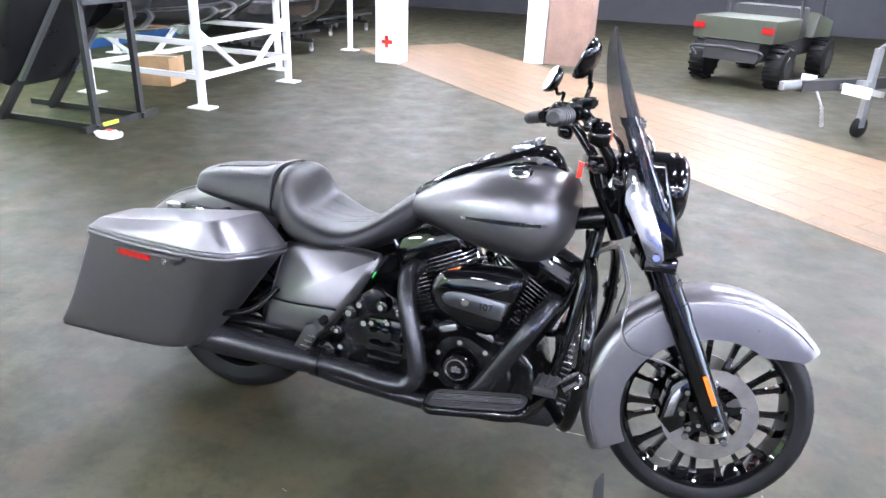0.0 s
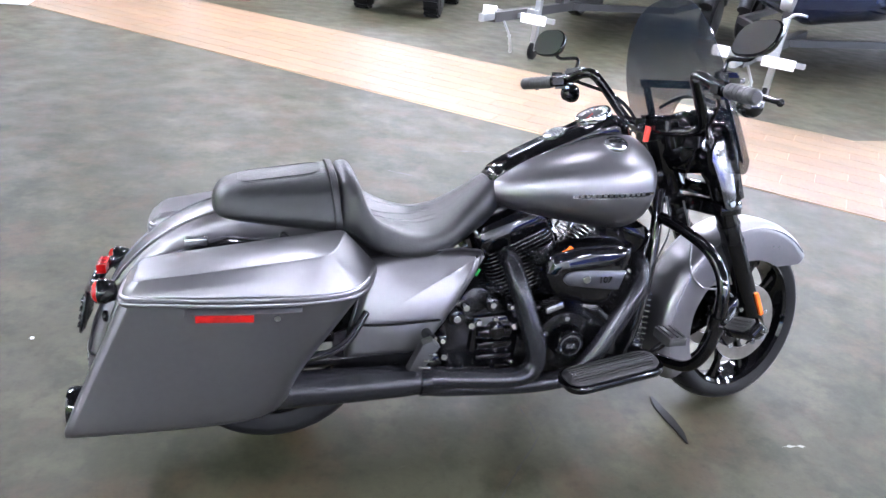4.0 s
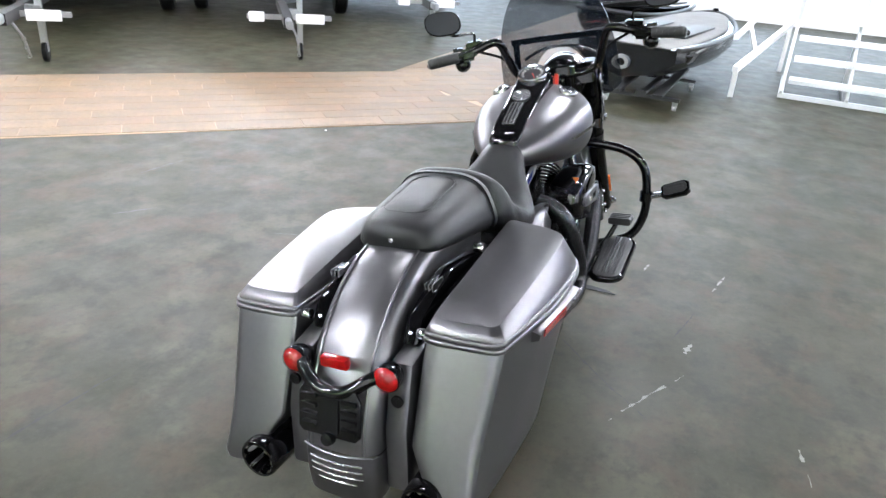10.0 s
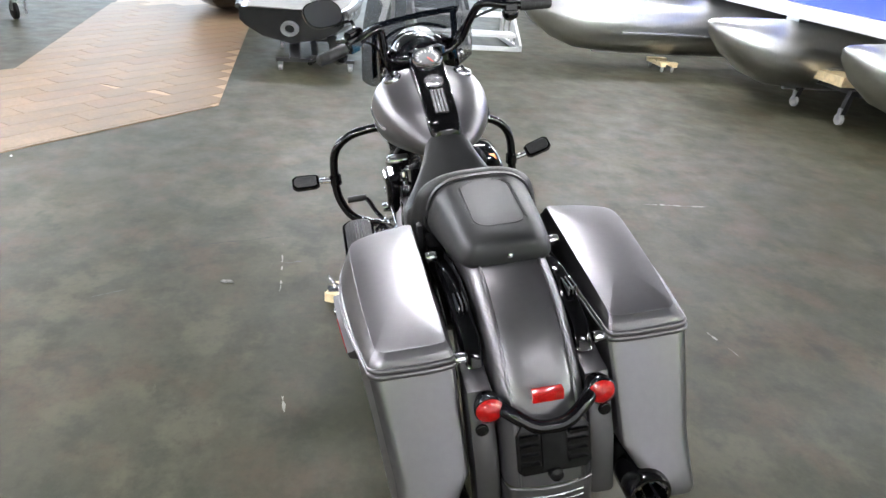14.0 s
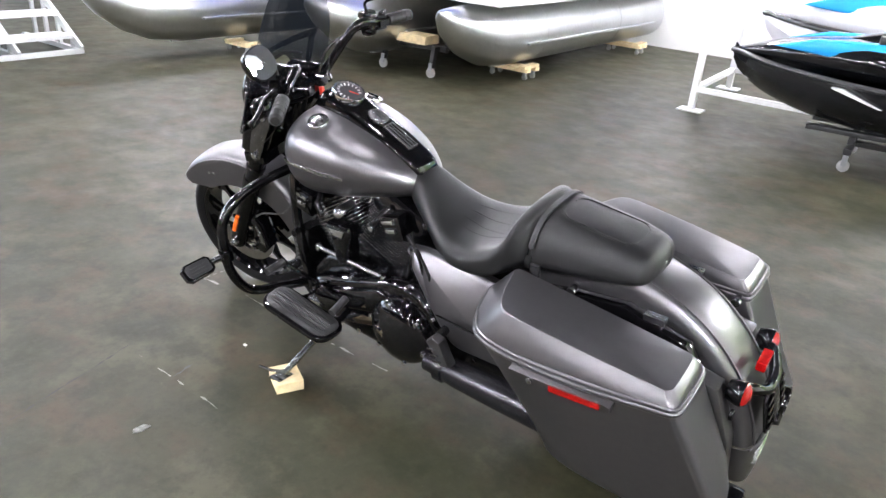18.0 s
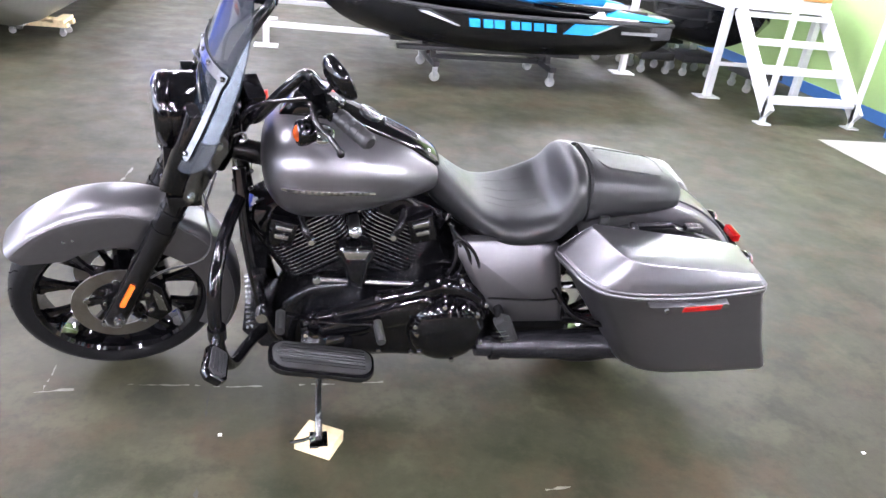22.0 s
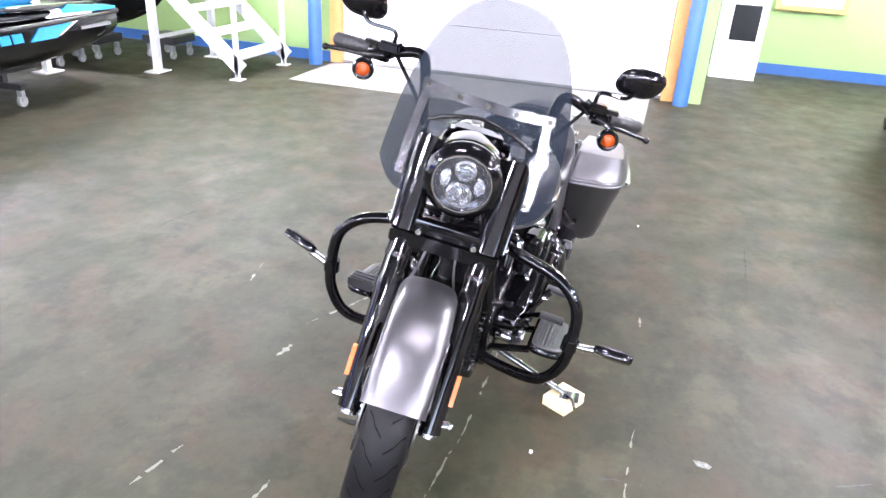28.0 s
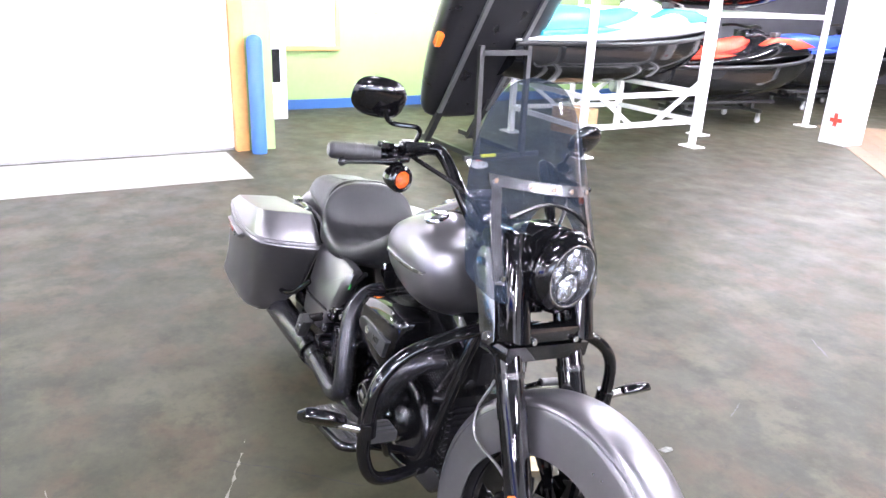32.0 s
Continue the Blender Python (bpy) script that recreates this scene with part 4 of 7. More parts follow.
    for k in range(8):
        a = 2 * math.pi * k / 8
        part("tip_flute", rod((-0.531, s * 0.242 + 0.047 * math.cos(a), 0.283 + 0.047 * math.sin(a)), (-0.475, s * 0.242 + 0.036 * math.cos(a), 0.283 + 0.036 * math.sin(a)), 0.007, 8), CHROME, mf)
    part("muffler_clamp", lathe([(0.42, 0.045), (0.42, 0.05), (0.45, 0.05), (0.45, 0.045)], 24, "x", (0, s * 0.242, 0.283), closed=True), SATIN, mf)
    part("bag_guard", tube([(0.26, s * 0.21, 0.5), (0.2, s * 0.25, 0.43), (0.12, s * 0.27, 0.4), (0.0, s * 0.25, 0.38)], 0.011, 10), GLOSS, bike)
    # passenger peg, folded
    part("passenger_peg", slab([(0.37, 0.345), (0.41, 0.335), (0.465, 0.415), (0.44, 0.44), (0.41, 0.43)], s * 0.255, s * 0.3, "y", 0.012), GRIP, bike, "folded rubber passenger footrest")
    for k in range(3):
        part("peg_rib", beam((0.4 + 0.014 * k, s * 0.302, 0.36 + 0.02 * k), (0.435 + 0.01 * k, s * 0.302, 0.355 + 0.02 * k), 0.004, 0.005), STEEL, bike.children[-1], smooth=False)
    part("peg_mount", rod((0.44, s * 0.16, 0.43), (0.44, s * 0.27, 0.42), 0.016, 12), SATIN, bike)

# frame
for s in (1, -1):
    part("frame_tube", tube([(1.255, s * 0.05, 0.82), (1.235, s * 0.1, 0.62), (1.2, s * 0.125, 0.4), (1.15, s * 0.13, 0.24), (1.05, s * 0.13, 0.18), (0.8, s * 0.13, 0.17), (0.5, s * 0.13, 0.18), (0.4, s * 0.13, 0.25), (0.36, s * 0.13, 0.45)], 0.019, 12), GLOSS, bike, "gloss black frame tube")
    part("swingarm", tube([(0.46, s * 0.14, 0.34), (0.3, s * 0.145, 0.33), (0.0, s * 0.15, 0.322)], 0.026, 10), SATIN, bike)
    # engine guard
    g = part("engine_guard", tube([(1.25, s * 0.06, 0.735), (1.275, s * 0.2, 0.72), (1.29, s * 0.32, 0.69), (1.3, s * 0.39, 0.62), (1.3, s * 0.405, 0.5), (1.29, s * 0.395, 0.4), (1.27, s * 0.34, 0.315), (1.23, s * 0.22, 0.285), (1.17, s * 0.1, 0.27)], 0.0185, 14), GLOSS, bike, "gloss black engine guard bar")
    part("peg_clamp", tube([(1.298, s * 0.402, 0.475), (1.298, s * 0.404, 0.515)], 0.026, 14, smooth=False), GLOSS, g)
    part("peg_arm", rod((1.298, s * 0.42, 0.495), (1.294, s * 0.485, 0.5 if s > 0 else 0.516), 0.012, 10), CHROME, g)
    peg = slab([(s * 0.475, -0.022), (s * 0.49, -0.033), (s * 0.575, -0.035), (s * 0.593, -0.02), (s * 0.593, 0.02), (s * 0.575, 0.035), (s * 0.49, 0.033), (s * 0.475, 0.022)], -0.013, 0.013, "z", 0.006)
    for v in peg.verts:
        v.co = Vector((v.co.y, v.co.x, v.co.z))
    pm = (Matrix.Identity(4) if s > 0 else Matrix.Translation((0, -0.42, 0.49)) @ Matrix.Rotation(radians(-19), 4, "X") @ Matrix.Translation((0, 0.42, -0.49))) @ Matrix.Translation((1.29, 0, 0.5)) @ Matrix.Rotation(radians(-40), 4, "Y")
    pg = part("highway_peg", peg, GLOSS, g, "black highway footpeg with rubber pad", matrix=pm)
    pad = slab([(s * 0.487, -0.02), (s * 0.5, -0.025), (s * 0.57, -0.026), (s * 0.583, -0.014), (s * 0.583, 0.014), (s * 0.57, 0.026), (s * 0.5, 0.025), (s * 0.487, 0.02)], 0.012, 0.017, "z", 0.003)
    for v in pad.verts:
        v.co = Vector((v.co.y, v.co.x, v.co.z))
    pdm = part("peg_pad", pad, GRIP, pg, "ribbed rubber pad", matrix=pm)
    for k in (-1, 0, 1):
        part("pad_rib", brick(0.012 * k - 0.0025, 0.012 * k + 0.0025, s * 0.5 if s > 0 else -0.57, 0.57 if s > 0 else -0.5, 0.0165, 0.0195), GRIP, pg, matrix=pm, smooth=False)
    part("horn_bracket", rod((1.22, s * 0.1, 0.5), (1.2, s * 0.16, 0.5), 0.014), SATIN, bike)
    # floorboard
    y0, y1 = (0.27, 0.405)
    fbp = [(x + 0.35 * (0.405 - y) * (x - 1.0), y) for x, y, z in rrect(0.845, 1.165, y0, y1, 0.05, 0, 5)]
    fm = Matrix.Translation((0, 0, 0.314)) @ Matrix.Translation((1.0, 0, 0)) @ Matrix.Rotation(radians(-10), 4, "Y") @ Matrix.Translation((-1.0, 0, 0))
    fb = part("floorboard", slab([(x, s * y) for x, y in fbp], -0.014, 0.01, "z", 0.008), GLOSS, bike, "black rider floorboard", matrix=fm)
    part("floorboard_pad", slab([(x * 0.93 + 0.07, s * (0.335 + (y - 0.335) * 0.82)) for x, y in fbp], 0.0095, 0.016, "z", 0.003), GRIP, fb, "ribbed rubber pad", matrix=fm)
    for k in range(7):
        part("pad_rib", brick(0.875, 1.13 + 0.006 * (3 - abs(3 - k)), s * (0.296 + 0.0125 * k) - 0.0018, s * (0.296 + 0.0125 * k) + 0.0018, 0.0155, 0.0195), ALLOY if k in (2, 3, 4) else GRIP, fb, matrix=fm, smooth=False)
    part("floorboard_arm", rod((1.1, s * 0.12, 0.25), (1.1, s * 0.28, 0.3), 0.013), GLOSS, fb)
    part("floorboard_arm", rod((0.92, s * 0.12, 0.22), (0.92, s * 0.28, 0.275), 0.013), GLOSS, fb)

part("steering_head", tube([HEAD - AX * 0.1, HEAD + AX * 0.1], 0.045, 20, smooth=False), GLOSS, bike)
part("frame_spine", tube([(1.27, 0, 0.86), (1.0, 0, 0.8), (0.7, 0, 0.74), (0.5, 0, 0.62)], 0.035, 12), SATIN, bike)

# engine
part("crankcase", slab([(0.5, 0.2), (1.1, 0.19), (1.16, 0.26), (1.13, 0.38), (1.05, 0.45), (0.9, 0.47), (0.7, 0.46), (0.55, 0.5), (0.46, 0.42)], -0.13, 0.14, "y", 0.025, 3), CRINKLE, bike, "wrinkle black crankcase")
part("gearbox", slab([(0.47, 0.24), (0.7, 0.22), (0.72, 0.5), (0.62, 0.55), (0.49, 0.5)], -0.19, 0.14, "y", 0.025, 3), CRINKLE, bike)
for (bx, bz), (tx, tz), nm in (((0.955, 0.43), (1.115, 0.7), "front"), ((0.86, 0.43), (0.735, 0.7), "rear")):
    b0, t0 = Vector((bx, 0, bz)), Vector((tx, 0, tz))
    d = (t0 - b0).normalized()
    rot = d.to_track_quat("Z", "Y").to_matrix().to_4x4()
    L = (t0 - b0).length
    cyl = part("cylinder", loft([rrect(-0.062, 0.062, -0.085, 0.085, 0.04, z) for z in (0, L)]), SATIN, bike, "black finned engine cylinder", matrix=Matrix.Translation(b0) @ rot)
    for k in range(15):
        z = 0.06 + 0.0135 * k
        gr = 1 - 0.12 * (k < 2)
        fin = loft([rrect(-0.088 * gr, 0.088 * gr, -0.128 * gr, 0.128 * gr, 0.045, zz) for zz in (z, z + 0.0045)])
        fn = part("fin", fin, MATTE, cyl, matrix=Matrix.Translation(b0) @ rot)
        if k > 1:
            edge = loft([rrect(-0.0884, 0.0884, -0.1284, 0.1284, 0.045, zz) for zz in (z + 0.0006, z + 0.0042)])
            part("fin_edge", edge, ALLOY, fn, "machined bright fin edge", matrix=Matrix.Translation(b0) @ rot)
    part("cylinder_head", loft([rrect(-0.09 * f, 0.09 * f, -0.13 * f, 0.13 * f, 0.03, z) for z, f in ((L - 0.05, 0.95), (L - 0.02, 1.0), (L + 0.02, 0.98), (L + 0.045, 0.85), (L + 0.05, 0.7))]), GLOSS, cyl, "gloss black rocker cover", matrix=Matrix.Translation(b0) @ rot)
    for sx in (-1, 1):
        for sy in (-1, 1):
            part("head_bolt", disc_at((0.075 * sx, 0.112 * sy, L + 0.035), 0.009, 0.03, "z", 10), CHROME, cyl, matrix=Matrix.Translation(b0) @ rot)
            part("pushrod_tube" if sy < 0 else "spark_plug_lead", rod((0.03 * sx, 0.14 * sy, -0.0), (0.045 * sx, 0.135 * sy, L - 0.03), 0.011 if sy < 0 else 0.004, 10), GLOSS, cyl, matrix=Matrix.Translation(b0) @ rot)
    part("rocker_block", brick(-0.04, 0.04, -0.152, -0.11, -0.02, 0.016, 0.008), GLOSS, cyl, matrix=Matrix.Translation(b0) @ rot @ Matrix.Translation((0, 0, L)))
    for q in (-0.045, -0.015, 0.015, 0.045):
        part("head_bolt", disc_at((q, -0.155, L - 0.012 + 0.012 * abs(q) / 0.045), 0.008, 0.02, n=10), CHROME, cyl, matrix=Matrix.Translation(b0) @ rot)
    part("rocker_block", brick(-0.04, 0.04, 0.11, 0.158, -0.024, 0.014, 0.009), ALLOY, cyl, "bright rocker block", matrix=Matrix.Translation(b0) @ rot @ Matrix.Translation((0.02 if nm == "front" else -0.02, 0, L - 0.005)))
    for q in (-0.03, 0.0, 0.03):
        part("head_bolt", disc_at((q, 0.134, L + 0.02), 0.008, 0.02, n=10), CHROME, cyl, matrix=Matrix.Translation(b0) @ rot)
    part("head_bracket", slab([(-0.05, 0.0), (0.05, 0.0), (0.035, 0.06), (-0.04, 0.05)], 0.13, 0.145, "y", 0.004), CHROME, cyl, matrix=Matrix.Translation(b0) @ rot @ Matrix.Translation((0, 0, L - 0.09)))
# bright head blocks, plug boots and horn on the left
for x, z, tilt in ((1.128, 0.668, -14), (0.712, 0.69, 16)):
    hm = Matrix.Translation((x, 0, z)) @ Matrix.Rotation(radians(tilt), 4, "Y") @ Matrix.Translation((-x, 0, -z))
    hb = part("head_block", brick(x - 0.042, x + 0.042, 0.1, 0.155, z - 0.06, z + 0.035, 0.012), GLOSS, bike, "gloss black head block", matrix=hm)
    part("block_cap", brick(x - 0.026, x + 0.026, 0.14, 0.17, z + 0.01, z + 0.027, 0.007), CHROME, hb, "chrome block cap", matrix=hm)
    part("block_cap", brick(x - 0.022, x + 0.022, 0.14, 0.166, z - 0.024, z - 0.006, 0.007), CHROME, hb, "chrome block cap", matrix=hm)
    side = -1 if x > 0.9 else 1
    part("plug_boot", tube([(x + side * 0.05, 0.1, z + 0.03), (x + side * 0.065, 0.145, z - 0.0), (x + side * 0.082, 0.15, z - 0.028)], 0.013, 10), SATIN, bike, "black plug boot")
    part("plug_nut", disc_at((x + side * 0.085, 0.155, z - 0.034), 0.011, 0.018, n=10), CHROME, bike)
hc = part("horn_cover", slab([(0.875, 0.49), (0.93, 0.49), (0.948, 0.585), (0.972, 0.63), (0.962, 0.65), (0.862, 0.652), (0.85, 0.632), (0.868, 0.585)], 0.14, 0.212, "y", 0.016, 3), GLOSS, bike, "gloss black horn cover")
part("horn_trim", slab([(0.884, 0.612), (0.94, 0.612), (0.952, 0.64), (0.872, 0.642)], 0.206, 0.218, "y", 0.004), CHROME, hc, "chrome horn trim")
part("horn_nut", lathe([(0.12, 0.024), (0.185, 0.024), (0.196, 0.019), (0.203, 0.01), (0.205, 0.002)], 18, "y", (0.916, 0, 0.69)), CHROME, hc, "domed chrome nut")
# primary cover on the left
def stadium(c0, r0, c1, r1, n=14):
    a = math.atan2(c1[1] - c0[1], c1[0] - c0[0])
    da = math.acos(max(-1, min(1, (r0 - r1) / math.hypot(c1[0] - c0[0], c1[1] - c0[1]))))
    out = [(c0[0] + r0 * math.cos(a + da + (2 * math.pi - 2 * da) * i / n), c0[1] + r0 * math.sin(a + da + (2 * math.pi - 2 * da) * i / n)) for i in range(n + 1)]
    out += [(c1[0] + r1 * math.cos(a - da + 2 * da * i / n), c1[1] + r1 * math.sin(a - da + 2 * da * i / n)) for i in range(n + 1)]
    return out


def lift(c0, r0, c1, r1, steps):
    return loft([[(x, y, z) for x, z in stadium(c0, r0 + d, c1, r1 + d)] for y, d in steps])


prim = part("primary_cover", lift((0.622, 0.378), 0.165, (0.985, 0.328), 0.088, ((0.13, 0.0), (0.2, 0.0), (0.22, -0.006), (0.232, -0.02), (0.236, -0.04))), GLOSS, bike, "gloss black primary cover", sharp=50)
part("primary_spine", lift((0.7, 0.44), 0.05, (0.985, 0.35), 0.035, ((0.23, 0.0), (0.248, -0.003), (0.256, -0.014))), GLOSS, prim)
part("clutch_cover", lathe([(0.225, 0.132), (0.243, 0.13), (0.26, 0.123), (0.275, 0.11), (0.287, 0.092), (0.296, 0.068), (0.301, 0.04), (0.303, 0.01)], 44, "y", (0.606, 0, 0.362)), GLOSS, prim, "round gloss black clutch cover")
for k in range(6):
    a = 2 * math.pi * k / 6 + 0.3
    part("cover_bolt", disc_at((0.606 + 0.116 * math.cos(a), 0.272, 0.362 + 0.116 * math.sin(a)), 0.0085, 0.016, n=10), CHROME, prim)
for x, z in ((0.485, 0.45), (0.5, 0.29), (0.58, 0.545), (0.69, 0.535), (0.84, 0.48), (0.97, 0.41), (1.055, 0.33), (0.97, 0.255), (0.82, 0.26), (0.71, 0.245), (0.58, 0.235)):
    part("cover_bolt", disc_at((x, 0.232, z), 0.008, 0.014, n=10), CHROME, prim)
part("shift_rod", rod((1.025, 0.2, 0.525), (0.705, 0.2, 0.507), 0.0075), ALLOY, bike, "chrome shift rod")
for x, z in ((1.025, 0.525), (0.705, 0.507)):
    part("rod_end", disc_at((x, 0.2, z), 0.013, 0.02, n=12), CHROME, bike)
part("shift_lever", tube([(1.04, 0.22, 0.38), (1.08, 0.255, 0.42), (1.12, 0.28, 0.455), (1.13, 0.3, 0.462)], 0.009, 8), GLOSS, bike)
part("shift_lever", tube([(1.04, 0.22, 0.38), (0.95, 0.26, 0.4), (0.84, 0.28, 0.41)], 0.008, 8), GLOSS, bike)
part("shift_pad", rod((0.838, 0.27, 0.412), (0.83, 0.35, 0.4), 0.014, 12), GRIP, bike)
part("shift_pad", rod((1.13, 0.285, 0.465), (1.13, 0.365, 0.462), 0.014, 12), GRIP, bike)
# air cleaner on the right
ACP = [(0.79, 0.6), (0.805, 0.645), (0.845, 0.674), (0.95, 0.692), (1.055, 0.692), (1.083, 0.672), (1.075, 0.62), (1.045, 0.535), (1.02, 0.495), (0.97, 0.488), (0.88, 0.51), (0.815, 0.545)]
acs = [tuple(v)[:2] for v in spline([(x, z, 0) for x, z in ACP + [ACP[0]]], 4)[:-1]]
acx, acz = sum(p[0] for p in acs) / len(acs), sum(p[1] for p in acs) / len(acs)
ac = part("air_cleaner", loft([[(acx + (x - acx) * f, -y, acz + (z - acz) * f) for x, z in acs] for y, f in ((0.13, 0.93), (0.15, 0.98), (0.2, 1.0), (0.225, 0.97), (0.24, 0.88), (0.247, 0.7), (0.25, 0.3))]), GLOSS, bike, "gloss black air cleaner cover", sharp=60)
ins = [tuple(v)[:2] for v in spline([(x, z, 0) for x, z in [(0.848, 0.592), (0.862, 0.612), (0.92, 0.619), (1.045, 0.612), (1.05, 0.605), (1.036, 0.562), (1.025, 0.555), (0.92, 0.567), (0.865, 0.576), (0.848, 0.592)]], 3)[:-1]]
part("air_cleaner_insert", slab(ins, -0.242, -0.257, "y", 0.002), mat("dark_insert_metal", (0.09, 0.092, 0.1), 0.3, 0.9, vary=0.1, scale=40), ac, "dark grey insert plate")
part("air_cleaner_emblem", disc_at((0.922, -0.258, 0.593), 0.013, 0.008, n=16), CHROME, ac)
txt = bpy.data.curves.new("size_number", "FONT")
txt.body, txt.size, txt.extrude, txt.align_x, txt.align_y = "107", 0.03, 0.0012, "CENTER", "CENTER"
txo = new("size_number", txt)
txo.parent = ac
txo.matrix_local = Matrix.Translation((0.985, -0.2585, 0.588)) @ pose(0, 0, 0, 90, 0, 0)
txt.materials.append(GLOSS)
part("warning_mark", brick(0.842, 0.88, -0.222, -0.2, 0.678, 0.683), ORANGE, ac, matrix=Matrix.Translation((0.88, 0, 0.69)) @ Matrix.Rotation(radians(-18), 4, "Y") @ Matrix.Translation((-0.88, 0, -0.69)), smooth=False)
# cam cover on the right
cc = part("cam_cover", lift((0.905, 0.36), 0.105, (0.99, 0.33), 0.09, ((-0.12, 0.0), (-0.175, 0.0), (-0.19, -0.012), (-0.194, -0.04))), CRINKLE, bike, "black cam cover")
part("timer_cover", lathe([(-0.18, 0.058), (-0.215, 0.056), (-0.23, 0.05), (-0.236, 0.044)], 32, "y", (0.908, 0, 0.36)), GLOSS, cc)
part("timer_ring", lathe([(-0.233, 0.036), (-0.239, 0.036), (-0.239, 0.031), (-0.233, 0.031)], 32, "y", (0.908, 0, 0.36), closed=True), STEEL, cc)
part("timer_mark", brick(0.893, 0.923, -0.24, -0.236, 0.352, 0.368), STEEL, cc, smooth=False)
for k in range(7):
    a = 2 * math.pi * k / 7
    part("cover_bolt", disc_at((0.925 + 0.1 * math.cos(a), -0.196, 0.352 + 0.088 * math.sin(a)), 0.009, 0.016, n=10), CHROME, cc)
for x in (0.86, 0.98):
    part("lifter_block", brick(x - 0.03, x + 0.03, -0.2, -0.14, 0.464, 0.487, 0.006), ALLOY, bike, "chrome lifter block", matrix=Matrix.Translation((x, 0, 0.47)) @ Matrix.Rotation(radians(-20 if x < 0.9 else 20), 4, "Y") @ Matrix.Translation((-x, 0, -0.47)))
for k in range(3):
    part("gearbox_rib", brick(0.6, 0.715, -0.225, -0.195, 0.318 + 0.042 * k, 0.344 + 0.042 * k, 0.008), GLOSS, bike)
for x, z in ((0.58, 0.44), (0.72, 0.43), (0.57, 0.29), (0.73, 0.3), (0.47, 0.4), (0.5, 0.34), (0.56, 0.5), (0.52, 0.31)):
    part("gearbox_bolt", disc_at((x, -0.205, z), 0.011, 0.03, n=10), CHROME, bike)
for k, (x, z, r) in enumerate(((0.53, 0.47, 0.028), (0.64, 0.51, 0.024), (0.49, 0.4, 0.02), (0.7, 0.5, 0.016), (0.78, 0.47, 0.014), (0.76, 0.39, 0.016))):
    part("gearbox_boss", lathe([(-0.225, r * 0.5), (-0.222, r * 0.8), (-0.21, r), (-0.15, r)], 18, "y", (x, 0, z)), GLOSS, bike)
    part("boss_bolt", disc_at((x, -0.228, z), r * 0.42, 0.01, n=10), CHROME, bike)
part("oil_filler", lathe([(-0.235, 0.012), (-0.232, 0.024), (-0.2, 0.027), (-0.15, 0.024)], 20, "y", (0.66, 0, 0.42)), GLOSS, bike)
part("transmission_cover", slab([(0.575, 0.29), (0.735, 0.28), (0.745, 0.44), (0.7, 0.465), (0.59, 0.46)], -0.15, -0.205, "y", 0.012), GLOSS, bike, "gloss black transmission side cover")
for x, z in ((0.6, 0.305), (0.72, 0.298), (0.728, 0.43), (0.605, 0.445), (0.66, 0.452), (0.66, 0.295)):
    part("cover_bolt", disc_at((x, -0.208, z), 0.009, 0.014, n=10), CHROME, bike)
part("starter", lathe([(-0.19, 0.03), (-0.185, 0.05), (-0.13, 0.055)], 24, "y", (0.6, 0, 0.5)), CRINKLE, bike)
part("brake_master", lathe([(-0.24, 0.02), (-0.235, 0.032), (-0.16, 0.034)], 20, "y", (0.455, 0, 0.325)), GLOSS, bike)
part("brake_pedal", tube([(1.07, -0.2, 0.25), (1.15, -0.25, 0.3), (1.2, -0.29, 0.37), (1.21, -0.3, 0.4)], 0.011, 10), GLOSS, bike)
part("brake_pad", brick(1.17, 1.235, -0.37, -0.27, 0.4, 0.43, 0.012), GRIP, bike, "ribbed brake pedal pad")
for k in range(3):
    part("pad_rib", brick(1.18 + 0.02 * k, 1.186 + 0.02 * k, -0.36, -0.28, 0.428, 0.434), GRIP, bike, smooth=False)
# exhaust on the right
ex = part("exhaust_pipe", tube([(0.71, -0.12, 0.63), (0.71, -0.175, 0.615), (0.722, -0.22, 0.56), (0.752, -0.243, 0.465), (0.778, -0.252, 0.385), (0.784, -0.255, 0.325), (0.758, -0.258, 0.286), (0.69, -0.257, 0.274), (0.55, -0.248, 0.281), (0.44, -0.242, 0.283)], 0.032, 24, 10), MATTE, bike, "matte black header pipe")
part("exhaust_pipe", tube([(1.165, -0.12, 0.6), (1.15, -0.18, 0.585), (1.118, -0.222, 0.535), (1.06, -0.235, 0.435), (0.995, -0.235, 0.325), (0.93, -0.225, 0.25), (0.84, -0.2, 0.215), (0.7, -0.19, 0.21), (0.5, -0.22, 0.24), (0.44, -0.25, 0.27)], 0.031, 24, 10), MATTE, bike, "matte black header pipe")
part("crossover_pipe", tube([(0.6, -0.2, 0.23), (0.5, -0.05, 0.2), (0.46, 0.1, 0.22), (0.44, 0.21, 0.27), (0.4, 0.242, 0.283)], 0.032, 14), MATTE, bike)
# cylinder fin edges, added as loose ribs beside the pipes
for k in range(9):
    f = k / 8
    part("heat_shield_rib", tube([(0.752 + 0.055 * f, -0.16, 0.66 - 0.135 * f), (0.772 + 0.055 * f, -0.205, 0.665 - 0.135 * f), (0.792 + 0.055 * f, -0.16, 0.668 - 0.135 * f)], 0.0042, 6, per=3), SATIN, ex)
    part("heat_shield_rib", tube([(1.085 - 0.085 * f, -0.18, 0.61 - 0.115 * f), (1.105 - 0.085 * f, -0.235, 0.6 - 0.115 * f), (1.125 - 0.085 * f, -0.19, 0.585 - 0.115 * f)], 0.0042, 6, per=3), SATIN, ex)
